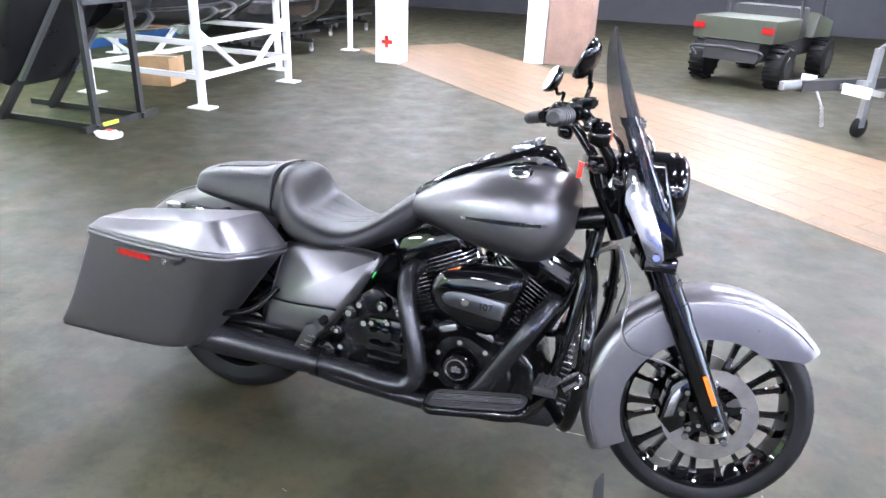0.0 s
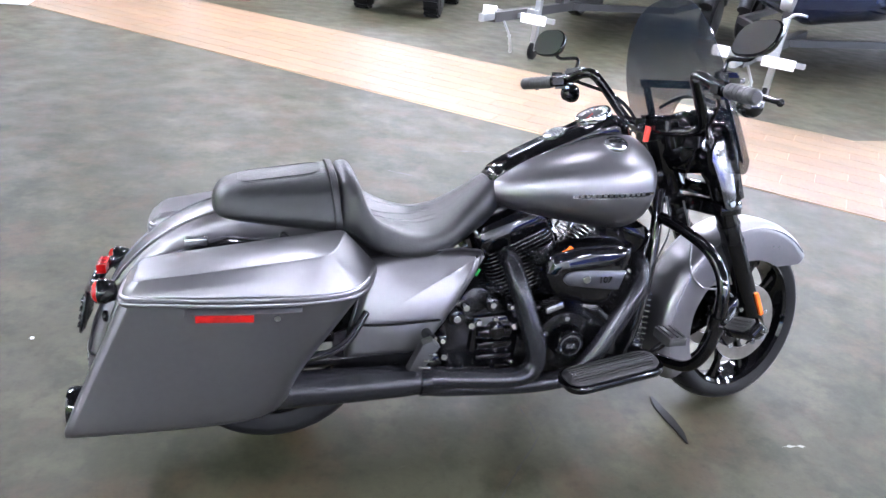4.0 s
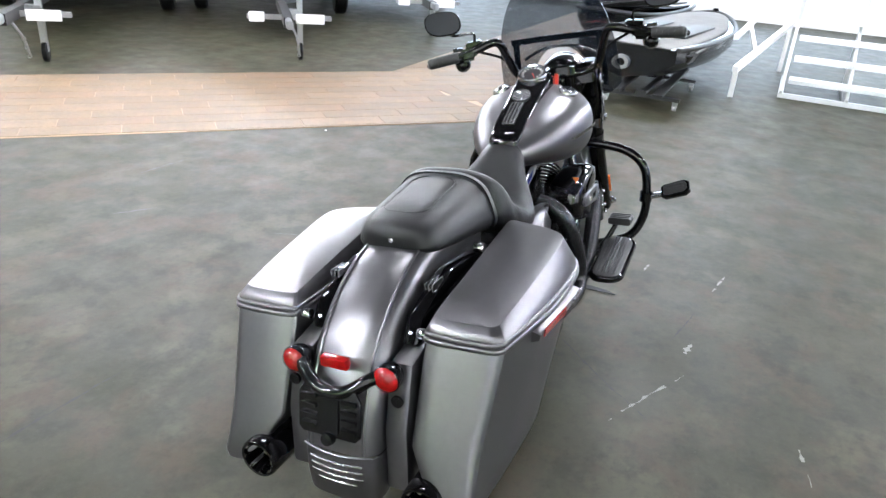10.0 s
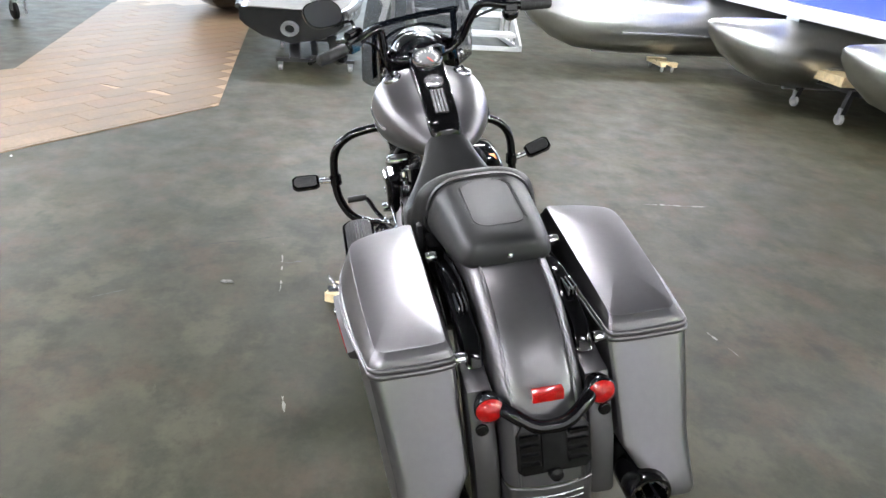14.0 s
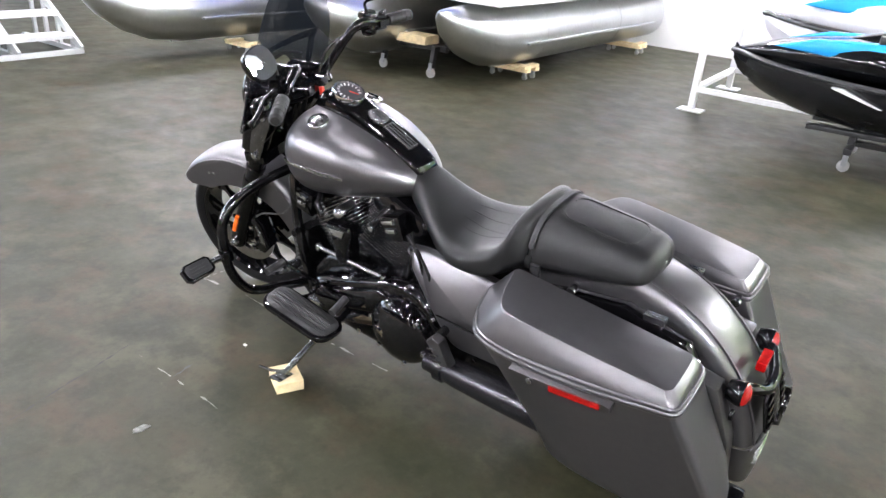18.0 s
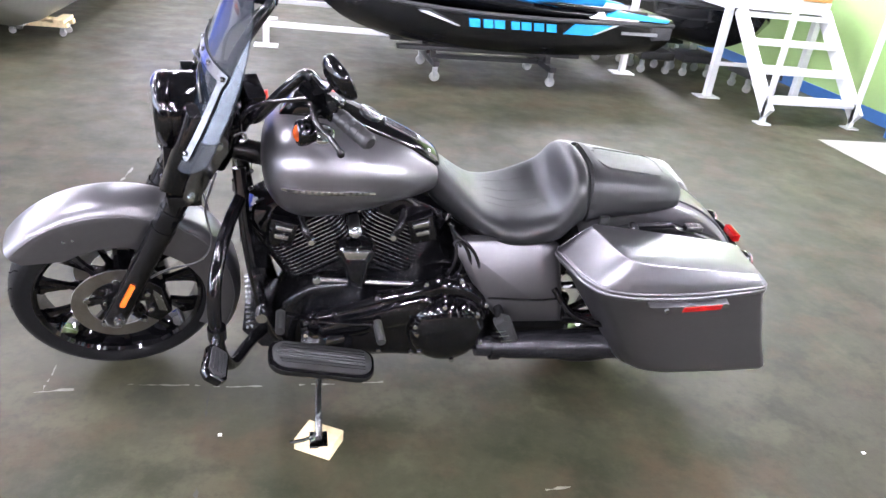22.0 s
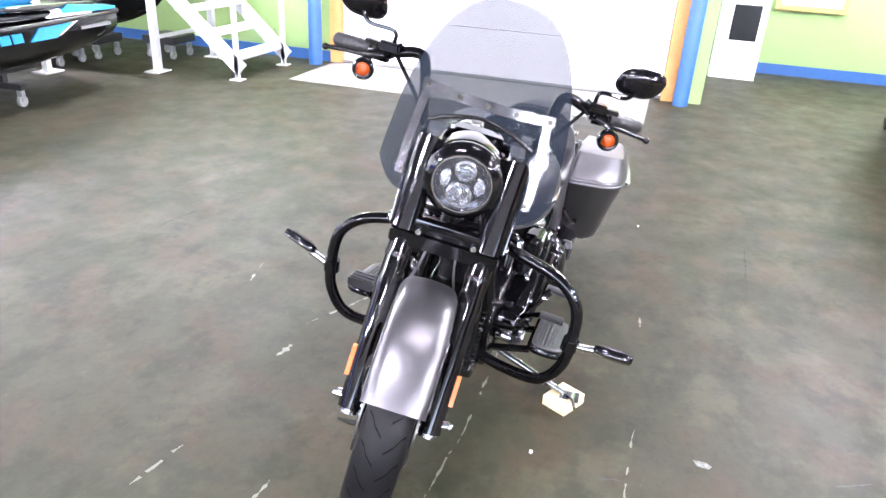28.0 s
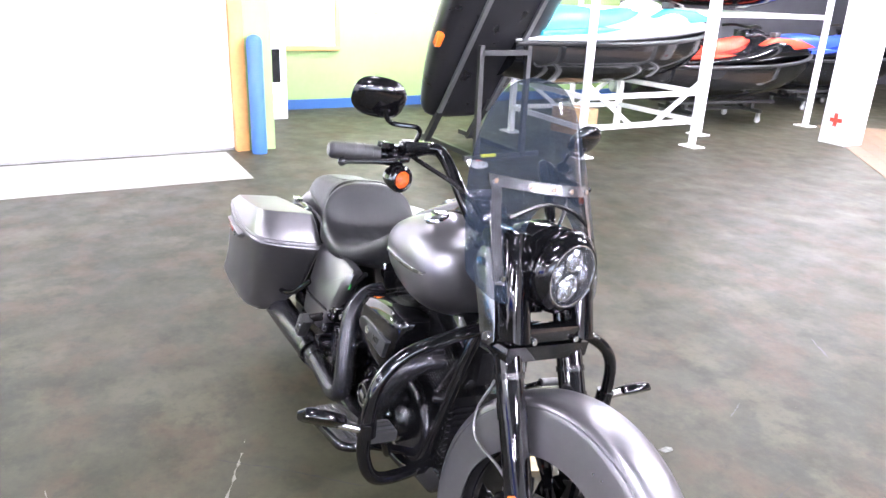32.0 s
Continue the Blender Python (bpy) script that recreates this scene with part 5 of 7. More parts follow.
# oil cooler and chin at the front
oc = part("oil_cooler", brick(1.2, 1.245, -0.11, 0.11, 0.24, 0.5, 0.008), SATIN, bike, "black finned oil cooler", matrix=Matrix.Translation((1.2, 0, 0.3)) @ Matrix.Rotation(radians(-6), 4, "Y") @ Matrix.Translation((-1.2, 0, -0.3)))
for k in range(12):
    part("cooler_fin", brick(1.244, 1.252, -0.1, 0.1, 0.255 + 0.019 * k, 0.261 + 0.019 * k), MATTE, oc, matrix=Matrix.Translation((1.2, 0, 0.3)) @ Matrix.Rotation(radians(-6), 4, "Y") @ Matrix.Translation((-1.2, 0, -0.3)), smooth=False)
for k in range(11):
    for s in (1, -1):
        part("cooler_louver", beam((1.205, s * 0.118, 0.27 + 0.021 * k), (1.245, s * 0.118, 0.262 + 0.021 * k), 0.012, 0.0035), STEEL, oc, smooth=False)
part("chin_cover", slab([(1.1, 0.16), (1.2, 0.17), (1.26, 0.24), (1.2, 0.3), (1.1, 0.28)], -0.12, 0.12, "y", 0.015), MATTE, bike)
part("regulator", brick(1.215, 1.26, -0.06, 0.06, 0.56, 0.66, 0.008), SATIN, bike)
part("oil_filter", lathe([(1.12, 0.036), (1.2, 0.036), (1.206, 0.03)], 20, "x", (0, 0.07, 0.24)), GLOSS, bike)
part("linkage", brick(1.01, 1.07, 0.2, 0.25, 0.27, 0.31, 0.01), ALLOY, bike, "chrome shift linkage")
part("linkage", disc_at((1.19, 0.19, 0.38), 0.02, 0.05, n=14), CHROME, bike)
part("wiring", tube([(1.22, 0.03, 0.8), (1.24, -0.07, 0.72), (1.2, -0.1, 0.6), (1.16, -0.12, 0.5)], 0.007, 8), SATIN, bike)
part("wiring", tube([(0.62, -0.15, 0.66), (0.58, -0.17, 0.6), (0.52, -0.18, 0.52)], 0.008, 8), SATIN, bike)
part("wire_tie", rod((0.6, -0.19, 0.612), (0.59, -0.19, 0.592), 0.0035, 8), GREEN_WIRE, bike, "green plastic tag")
for k in range(4):
    part("hose", tube([(0.62, 0.15 + 0.01 * k, 0.7), (0.6 - 0.02 * k, 0.19, 0.62), (0.62 - 0.03 * k, 0.19, 0.54), (0.66, 0.16, 0.5)], 0.006, 8), SATIN, bike)
# black covers, drawn out rearward to darken the gap between engine and rear wheel
for s in (1, -1):
    part("frame_cover", slab([(0.17, 0.42), (0.17, 0.27), (0.44, 0.2), (0.58, 0.22), (0.58, 0.46), (0.42, 0.47)], s * 0.12, s * 0.17, "y", 0.012), SATIN, bike, "satin black frame side cover")
    for x, z in ((0.33, 0.38), (0.36, 0.3), (0.52, 0.27)):
        part("cover_bolt", disc_at((x, s * 0.174, z), 0.01, 0.012, n=10), CHROME, bike)
# side stand
st = part("side_stand", tube([(1.0, 0.17, 0.19), (1.01, 0.27, 0.165), (1.012, 0.38, 0.13), (1.012, 0.455, 0.107)], 0.012, 12), STEEL, bike, "steel side stand")
part("stand_foot", brick(0.985, 1.04, 0.43, 0.5, 0.1, 0.108, 0.002), CHROME, st, matrix=Matrix.Translation((1.01, 0.465, 0.104)) @ Matrix.Rotation(radians(8), 4, "X") @ Matrix.Translation((-1.01, -0.465, -0.104)))
part("stand_spur", tube([(1.012, 0.44, 0.11), (1.05, 0.475, 0.12), (1.1, 0.49, 0.125)], 0.006, 8), CHROME, st)

# wooden block under the stand
wb = thing("wooden_block", "pale pine wood block under the motorcycle's side stand", "wood block", pose(1.01, 0.455, 0, 0, 0, -28))
part("block", brick(-0.06, 0.06, -0.05, 0.05, 0.0, 0.04, 0.002), PINE, wb)


# ---- the hall ----
def floor_material():
    """Sealed, stained showroom floor: dull green-grey with rusty and pale clouds, scuffs and dark specks."""
    m = bpy.data.materials.new("mottled_floor")
    m.use_nodes = True
    nt = m.node_tree
    b = nt.nodes["Principled BSDF"]
    geo = nt.nodes.new("ShaderNodeNewGeometry")

    def noise_node(scale, detail, rough=0.55, shift=0.0, stretch=None):
        n = nt.nodes.new("ShaderNodeTexNoise")
        n.inputs["Scale"].default_value, n.inputs["Detail"].default_value, n.inputs["Roughness"].default_value = scale, detail, rough
        mp = nt.nodes.new("ShaderNodeMapping")
        mp.inputs["Location"].default_value = (shift, shift * 0.7, 0)
        if stretch:
            mp.inputs["Scale"].default_value = stretch
        nt.links.new(geo.outputs["Position"], mp.inputs["Vector"])
        nt.links.new(mp.outputs[0], n.inputs["Vector"])
        return n.outputs["Fac"]

    def ramp(src, lo, hi, top=1.0):
        r = nt.nodes.new("ShaderNodeMapRange")
        r.interpolation_type = "SMOOTHSTEP"
        r.inputs[1].default_value, r.inputs[2].default_value, r.inputs[4].default_value = lo, hi, top
        nt.links.new(src, r.inputs[0])
        return r.outputs[0]

    def times(a, bb):
        x = nt.nodes.new("ShaderNodeMath")
        x.operation = "MULTIPLY"
        nt.links.new(a, x.inputs[0])
        nt.links.new(bb, x.inputs[1])
        return x.outputs[0]

    def layer(fac, under, colour):
        x = nt.nodes.new("ShaderNodeMix")
        x.data_type = "RGBA"
        nt.links.new(fac, x.inputs[0])
        if isinstance(under, tuple):
            x.inputs[6].default_value = (*under, 1)
        else:
            nt.links.new(under, x.inputs[6])
        x.inputs[7].default_value = (*colour, 1)
        return x.outputs[2]

    big, mid = noise_node(0.9, 4), noise_node(4.2, 6, 0.62, 3.0)
    c = layer(ramp(big, 0.32, 0.68), (0.0214, 0.0232, 0.0117), (0.0347, 0.0329, 0.0186))
    c = layer(ramp(noise_node(2.9, 5, 0.6, 11.0), 0.47, 0.62, 0.85), c, (0.0443, 0.0306, 0.0171))
    c = layer(ramp(noise_node(2.3, 6, 0.62, 23.0), 0.5, 0.64, 0.75), c, (0.0537, 0.0510, 0.0306))
    c = layer(ramp(noise_node(4.4, 6, 0.62, 37.0), 0.49, 0.64, 0.75), c, (0.0148, 0.0176, 0.0089))
    # fine grain, scuffs and specks
    c = layer(ramp(noise_node(20, 6, 0.7, 5.0), 0.42, 0.78, 0.6), c, (0.0430, 0.0396, 0.0237))
    c = layer(ramp(noise_node(27, 6, 0.7, 9.0), 0.45, 0.8, 0.6), c, (0.0161, 0.0158, 0.0093))
    c = layer(times(ramp(noise_node(11, 5, 0.75, 61.0, (1.0, 2.4, 1.0)), 0.6, 0.76, 0.55), ramp(big, 0.42, 0.6)), c, (0.0717, 0.0650, 0.0403))
    c = layer(times(ramp(noise_node(55, 3, 0.6, 71.0), 0.68, 0.78, 0.5), ramp(mid, 0.4, 0.6)), c, (0.0836, 0.0765, 0.0481))
    nt.links.new(c, b.inputs["Base Color"])
    rr = nt.nodes.new("ShaderNodeMapRange")
    rr.inputs[1].default_value, rr.inputs[2].default_value = 0.3, 0.7
    rr.inputs[3].default_value, rr.inputs[4].default_value = 0.46, 0.62
    nt.links.new(mid, rr.inputs[0])
    nt.links.new(rr.outputs[0], b.inputs["Roughness"])
    b.inputs["IOR"].default_value = 1.3
    bp = nt.nodes.new("ShaderNodeBump")
    bp.inputs["Strength"].default_value, bp.inputs["Distance"].default_value = 0.1, 0.004
    nt.links.new(noise_node(48, 4, 0.65, 15.0), bp.inputs["Height"])
    nt.links.new(bp.outputs[0], b.inputs["Normal"])
    return m


FLOORM = floor_material()
GREENW = mat("green_wall_paint", (0.25, 0.38, 0.14), 0.6, vary=0.06, scale=2, bump=0.05, bump_scale=90)
BLUEP = mat("blue_paint", (0.03, 0.11, 0.3), 0.45, vary=0.1, scale=8)
ORANGEW = mat("stained_pine_trim", (0.62, 0.32, 0.1), 0.5, vary=0.2, scale=10)
DOORW = mat("white_door_panel", (0.86, 0.86, 0.86), 0.5, vary=0.02, scale=2)
WALLW = mat("white_wall", (0.75, 0.75, 0.74), 0.6, vary=0.04, scale=2)
CONC = mat("bare_concrete", (0.27, 0.262, 0.24), 0.7, vary=0.18, scale=6, bump=0.15, bump_scale=120)
DARKW = mat("dark_wall", (0.03, 0.03, 0.035), 0.7, vary=0.15, scale=3)
CEIL = mat("ceiling_paint", (0.06, 0.06, 0.065), 0.8, vary=0.08, scale=2)
TUBE = mat("lamp_tube", (0.93, 0.945, 1.0), 0.5, emit=490.0)
# two dimmed copies, turned down to keep the floor near the bike dark
TUBE_MID = mat("dim_lamp_tube", (0.93, 0.945, 1.0), 0.5, emit=150.0)
TUBE_LOW = mat("faint_lamp_tube", (0.962, 0.957, 1.0), 0.5, emit=80.0)
DAY = mat("daylight_pane", (0.72, 0.85, 1.0), 0.5, emit=7.0)
ALU = mat("aluminium", (0.62, 0.63, 0.64), 0.33, 1.0, vary=0.1, rvary=0.1, scale=3)
BLACKHULL = mat("black_gelcoat", (0.005, 0.0055, 0.0065), 0.1, vary=0.2, scale=3, coat=0.15)
CYAN = mat("cyan_gelcoat", (0.02, 0.36, 0.78), 0.2, vary=0.05, scale=4, coat=0.3)
WHITEG = mat("white_gelcoat", (0.8, 0.8, 0.81), 0.2, vary=0.03, scale=4, coat=0.3)
REDG = mat("red_gelcoat", (0.75, 0.06, 0.03), 0.25, vary=0.05, scale=4, coat=0.3)
GALV = mat("galvanised_steel", (0.36, 0.37, 0.38), 0.4, 0.9, vary=0.15, rvary=0.1, scale=8)
BLACKSTEEL = mat("black_powder_coat", (0.015, 0.015, 0.016), 0.45, vary=0.2, scale=10)
OLIVE = mat("olive_plastic", (0.028, 0.033, 0.018), 0.45, vary=0.2, scale=6)
BOATBLUE = mat("blue_vinyl", (0.02, 0.06, 0.42), 0.35, vary=0.1, scale=4)
CLAD = mat("brown_cladding", (0.2, 0.125, 0.095), 0.6, vary=0.25, scale=5, bump=0.1, bump_scale=50)
CARD = mat("brown_cardboard", (0.4, 0.25, 0.13), 0.8, vary=0.2, scale=6)
CASTER = mat("grey_caster", (0.35, 0.35, 0.34), 0.5, vary=0.2, scale=20)
PAPER = mat("paper", (0.75, 0.74, 0.7), 0.7, vary=0.08, scale=5)

XW = -4.42   # inner face of the wall with the big door


def structure(name, bm, m, label, category, smooth=False):
    ob = part(name, bm, m, None, smooth=smooth)
    return tagged(ob, label, category, kind="structure")


structure("floor", brick(-9, 19, -9.6, 19, -0.15, 0.0), FLOORM, "mottled olive-grey showroom floor with scuffs and seams", "floor")
# the ceiling is never in view; kept dark to cut sheen on the floor
structure("ceiling", brick(-9, 19, -9.6, 19, 4.6, 4.75), CEIL, "dark showroom ceiling", "ceiling")
structure("wall_west_a", brick(XW - 0.2, XW, -9.2, -3.12, 0.12, 4.6), GREENW, "green painted wall beside the big door", "wall")
structure("baseboard_a", brick(XW - 0.19, XW + 0.012, -9.2, -3.12, 0.0, 0.12), BLUEP, "blue painted base strip", "baseboard")
structure("wall_west_b", brick(XW - 0.2, XW, 0.74, 1.0, 0.0, 4.6), GREENW, "narrow green wall beside the big door", "wall")
structure("wall_west_over", brick(XW - 0.2, XW, -3.12, 0.74, 3.0, 4.6), WALLW, "white wall over the big door", "wall")
structure("wall_recess_side", brick(-6.75, XW - 0.2, 0.85, 1.0, 0.0, 4.6), GREENW, "green side wall of the recess", "wall")
structure("wall_recess", brick(-6.95, -6.75, 0.85, 8.4, 0.13, 4.6), GREENW, "green painted wall with blue base strip", "wall")
structure("baseboard_recess", brick(-6.94, -6.735, 1.0, 8.4, 0.0, 0.13), BLUEP, "blue painted base strip", "baseboard")
structure("wall_north_west", brick(-6.95, -6.75, 8.4, 19, 0.0, 4.6), DARKW, "dark far wall", "wall")
structure("wall_south", brick(-4.6, 19, -9.5, -9.3, 0.0, 4.6), WALLW, "white painted far wall", "wall")
structure("wall_north", brick(-9, 19, 16.5, 16.7, 0.0, 4.6), DARKW, "dark far wall", "wall")
structure("wall_east_low", brick(15.0, 15.2, -9.6, 19, 0.0, 0.7), WALLW, "white sill wall under the shop windows", "wall")
structure("wall_east_top", brick(15.0, 15.2, -9.6, 19, 3.0, 4.6), WALLW, "white wall over the shop windows", "wall")
win = thing("window_1", "row of bright shop windows with white mullions", "window", kind="structure")
for k in range(6):
    y = -4.0 + 2.4 * k
    part("pane", brick(15.1, 15.11, y + 0.08, y + 2.32, 0.75, 2.95), DAY, win, smooth=False)
    part("mullion", brick(15.0, 15.2, y - 0.08, y + 0.08, 0.7, 3.0), WALLW, win, smooth=False)
structure("wall_east_a", brick(15.0, 15.2, -9.6, -4.08, 0.7, 3.0), WALLW, "white wall beside the shop windows", "wall")
structure("wall_east_b", brick(15.0, 15.2, 10.48, 19, 0.7, 3.0), WALLW, "white wall beside the shop windows", "wall")

# sectional door with its trim
door = thing("door_1", "white sectional overhead door with small round-cornered windows", "overhead door", kind="structure")
for k in range(6):
    z0 = 0.03 + 0.5 * k
    part("panel", brick(XW - 0.12, XW - 0.06, -2.98, 0.6, z0, z0 + 0.494, 0.004), DOORW, door, smooth=False)
for k in range(6):
    y = -2.72 + 0.56 * k
    fr = loft([[(x, yy, zz) for yy, zz, _ in rrect(y - ins, y + 0.42 + ins, 1.14 - ins, 1.42 + ins, 0.05, 0)] for x, ins in ((XW - 0.062, 0.012), (XW - 0.052, 0.012), (XW - 0.052, 0.0), (XW - 0.058, -0.004))], cap=True)
    f = part("window", fr, WALLW, door, "small white-framed door window")
part("weather_strip", brick(XW - 0.13, XW - 0.055, -2.98, 0.6, 0.003, 0.03), mat("grey_rubber_seal", (0.25, 0.25, 0.24), 0.6, vary=0.2, scale=10), door, smooth=False)
part("door_trim", brick(XW - 0.2, XW + 0.02, -3.115, -2.985, 0.0, 3.0, 0.006), ORANGEW, door, "orange stained timber trim")
part("door_trim", brick(XW - 0.2, XW + 0.02, 0.605, 0.735, 0.0, 3.0, 0.006), ORANGEW, door, "orange stained timber trim")
structure("threshold", brick(XW, -3.32, -3.06, 0.5, -0.05, 0.004), CONC, "pale bare concrete strip before the big door", "threshold")
for y, x in ((-3.2, -4.2), (0.8, -4.28)):
    bl = thing("bollard", "blue painted steel bollard beside the door", "bollard", pose(x, y, 0), group="bollards by the door")
    part("post", lathe([(0, 0.075), (1.08, 0.075), (1.12, 0.06), (1.14, 0.02)], 24, "z"), BLUEP, bl)

# recess: framed window, notice and white cabinet
wf = thing("framed_picture", "orange pine-framed board on the green wall", "frame", pose(-6.73, 1.75, 0.78))
part("board", brick(0.0, 0.02, 0.05, 0.75, 0.05, 1.1), PAPER, wf, smooth=False)
for b in ((0.0, 0.045, 0, 0.8, 0, 0.06), (0.0, 0.045, 0, 0.8, 1.09, 1.15), (0.0, 0.045, 0, 0.06, 0.06, 1.09), (0.0, 0.045, 0.74, 0.8, 0.06, 1.09)):
    part("frame_rail", brick(*b, 0.004), ORANGEW, wf)
nt_ = thing("notice", "white torn-edged banner hung on the green wall", "banner", pose(-6.73, 3.0, 1.2))
part("sheet", slab([(0, 0.1), (0.25, 0.05), (0.3, 0.12), (0.55, 0.06), (0.8, 0.14), (1.0, 0.05), (1.0, 0.9), (0, 0.9)], 0.0, 0.006, "x"), WHITE, nt_, smooth=False)
cab = thing("white_cabinet", "white upright cabinet with a dark picture on its door", "cabinet", pose(-6.1, 1.35, 0))
part("body", brick(-0.55, 0.0, -0.25, 0.28, 0.0, 1.9, 0.01), WHITE, cab)
part("picture", brick(0.0, 0.006, -0.1, 0.2, 0.45, 0.85), SATIN, cab, smooth=False)
part("door", brick(0.0, 0.012, -0.23, 0.26, 0.95, 1.85, 0.004), WHITE, cab)

# unseen twin-tube battens in rows round the display, placed to fit its brightness
# (-5.3, 3.2) is added to brighten the recess, (5.6, -0.5) for sheen on the lids
LAMPS = [(x, y) for y in (-7.6, -3.9) for x in (-3.4, -0.4, 2.4, 5.4, 8.2)] + [(5.6, -0.5), (8.2, 0.4)] + [(-5.3, 3.2), (-2.6, 2.8), (-0.3, 3.5), (2.4, 4.4), (5.4, 4.8), (8.2, 4.6)] + [(x, y) for y in (7.6, 10.8) for x in (-3.4, -0.4, 2.4, 5.4, 8.2)]
# added high battens: sheen on the bike's tops, some light on the door
HIGH = [(0.9, 1.3), (-3.6, -0.8), (3.6, -0.2)]
for x, y in LAMPS + HIGH:
    lamp = thing("ceiling_light", "white twin-tube fluorescent batten hung from the ceiling, out of view", "ceiling light", pose(x, y, 4.4 if (x, y) in HIGH else 3.2), group="ceiling lights")
    part("housing", brick(-0.09, 0.09, -0.62, 0.62, -0.09, 0.0, 0.01), WHITE, lamp)
    # tubes near the display are turned down so that the floor there stays darker
    used = TUBE_LOW if (x, y) in HIGH[:2] else TUBE_MID if math.hypot(x - 1.2, y + 0.2) < 4.75 and (x, y) not in HIGH else TUBE
    for s in (-0.05, 0.05):
        part("tube", tube([(s, -0.58, -0.11), (s, 0.58, -0.11)], 0.018, 8, smooth=False), used, lamp)
    for s in (-0.5, 0.5):
        part("hanger", rod((0, s, 0.0), (0, s, 0.2 if (x, y) in HIGH else 1.4), 0.004, 6), WHITE, lamp)

# tan plank path: planks laid as single pieces, cut along the two straight bands
BANDS = ([(-3.6, 8.55), (4.1, 1.25), (5.14, 3.05), (-2.4, 10.1)], [(4.1, 1.25), (11.0, 1.2), (11.0, 3.2), (5.14, 3.05)])
path_bed = structure("floor_path", slab([(-3.6, 8.55), (4.1, 1.25), (13.0, 1.2), (13.0, 3.2), (5.14, 3.05), (-2.4, 10.1)], -0.02, 0.003, "z"), mat("tan_bed", (0.3, 0.19, 0.1), 0.5, vary=0.2, scale=4), "tan wood-look plank path across the floor", "floor path")
planks = [mat("tan_plank_" + "abcd"[k], c, 0.5, vary=0.35, scale=5, rvary=0.1, bump=0.06, bump_scale=60, spec=0.3) for k, c in enumerate(((0.158, 0.106, 0.06), (0.172, 0.116, 0.067), (0.148, 0.098, 0.056), (0.16, 0.1, 0.058)))]


def cut(poly, band):
    """The part of a plank's outline that lies inside a convex band."""
    for a, b in zip(band, band[1:] + band[:1]):
        out = []
        side = [(b[0] - a[0]) * (p[1] - a[1]) - (b[1] - a[1]) * (p[0] - a[0]) for p in poly]
        for k, p in enumerate(poly):
            q, sp, sq = poly[k - 1], side[k], side[k - 1]
            if (sp >= 0) != (sq >= 0):
                f = sq / (sq - sp)
                out.append((q[0] + (p[0] - q[0]) * f, q[1] + (p[1] - q[1]) * f))
            if sp >= 0:
                out.append(p)
        poly = out
        if len(poly) < 3:
            return []
    return poly


pm_len, pm_w, ang = 0.66, 0.215, -43.0
ca, sa = math.cos(radians(ang)), math.sin(radians(ang))
whole = {}
count = 0
rnd = random.Random(4)
for r in range(-30, 60):
    for q in range(-30, 30):
        u, v = q * pm_len + (r % 3) * 0.22, r * pm_w
        x, y = u * ca - v * sa, u * sa + v * ca
        for band in BANDS:
            if count >= 300 or x > 9.5:
                continue
            rect = [(x + a * ca - b * sa, y + a * sa + b * ca) for a, b in ((-0.328, -0.1055), (0.328, -0.1055), (0.328, 0.1055), (-0.328, 0.1055))]
            piece = cut(rect, band)
            area = abs(sum(p[0] * w[1] - w[0] * p[1] for p, w in zip(piece, piece[1:] + piece[:1]))) / 2
            if area < 0.02:
                continue
            full, tone = area > 0.138, rnd.randrange(4)
            if full and tone in whole:
                me = whole[tone]
            else:
                pts = [((p[0] - x) * ca + (p[1] - y) * sa, -(p[0] - x) * sa + (p[1] - y) * ca) for p in piece]
                n = len(pts)
                me = bpy.data.meshes.new("plank")
                me.from_pydata([(*p, 0.003) for p in pts] + [(*p, 0.006) for p in pts], [], [tuple(range(n))[::-1], tuple(range(n, 2 * n))] + [(k, (k + 1) % n, n + (k + 1) % n, n + k) for k in range(n)])
                me.materials.append(planks[tone])
                if full:
                    whole[tone] = me
            ob = new("plank", me)
            ob.matrix_world = pose(x, y, 0, 0, 0, ang)
            ob.parent = path_bed
            count += 1

# pillars
for nm, lab, b, m in (("pillar_1", "white square pillar with a small red mark", (-2.78, -2.43, 7.42, 7.77), WHITE), ("pillar_2", "white square pillar", (-0.9, -0.62, 8.6, 8.9), WHITE), ("pillar_3", "brown clad square pillar", (-0.6, 0.02, 8.65, 9.25), CLAD)):
    structure(nm, brick(b[0], b[1], b[2], b[3], 0, 4.6, 0.008), m, lab, "pillar")
cr = thing("pillar_sign", "red cross-shaped sticker on the white pillar", "sticker", pose(-2.6, 7.415, 0.3))
part("bar", brick(-0.08, 0.08, -0.004, 0.0, -0.03, 0.02), FOB, cr, smooth=False)
part("bar", brick(-0.03, 0.02, -0.006, -0.0045, -0.08, 0.08), FOB, cr, smooth=False)


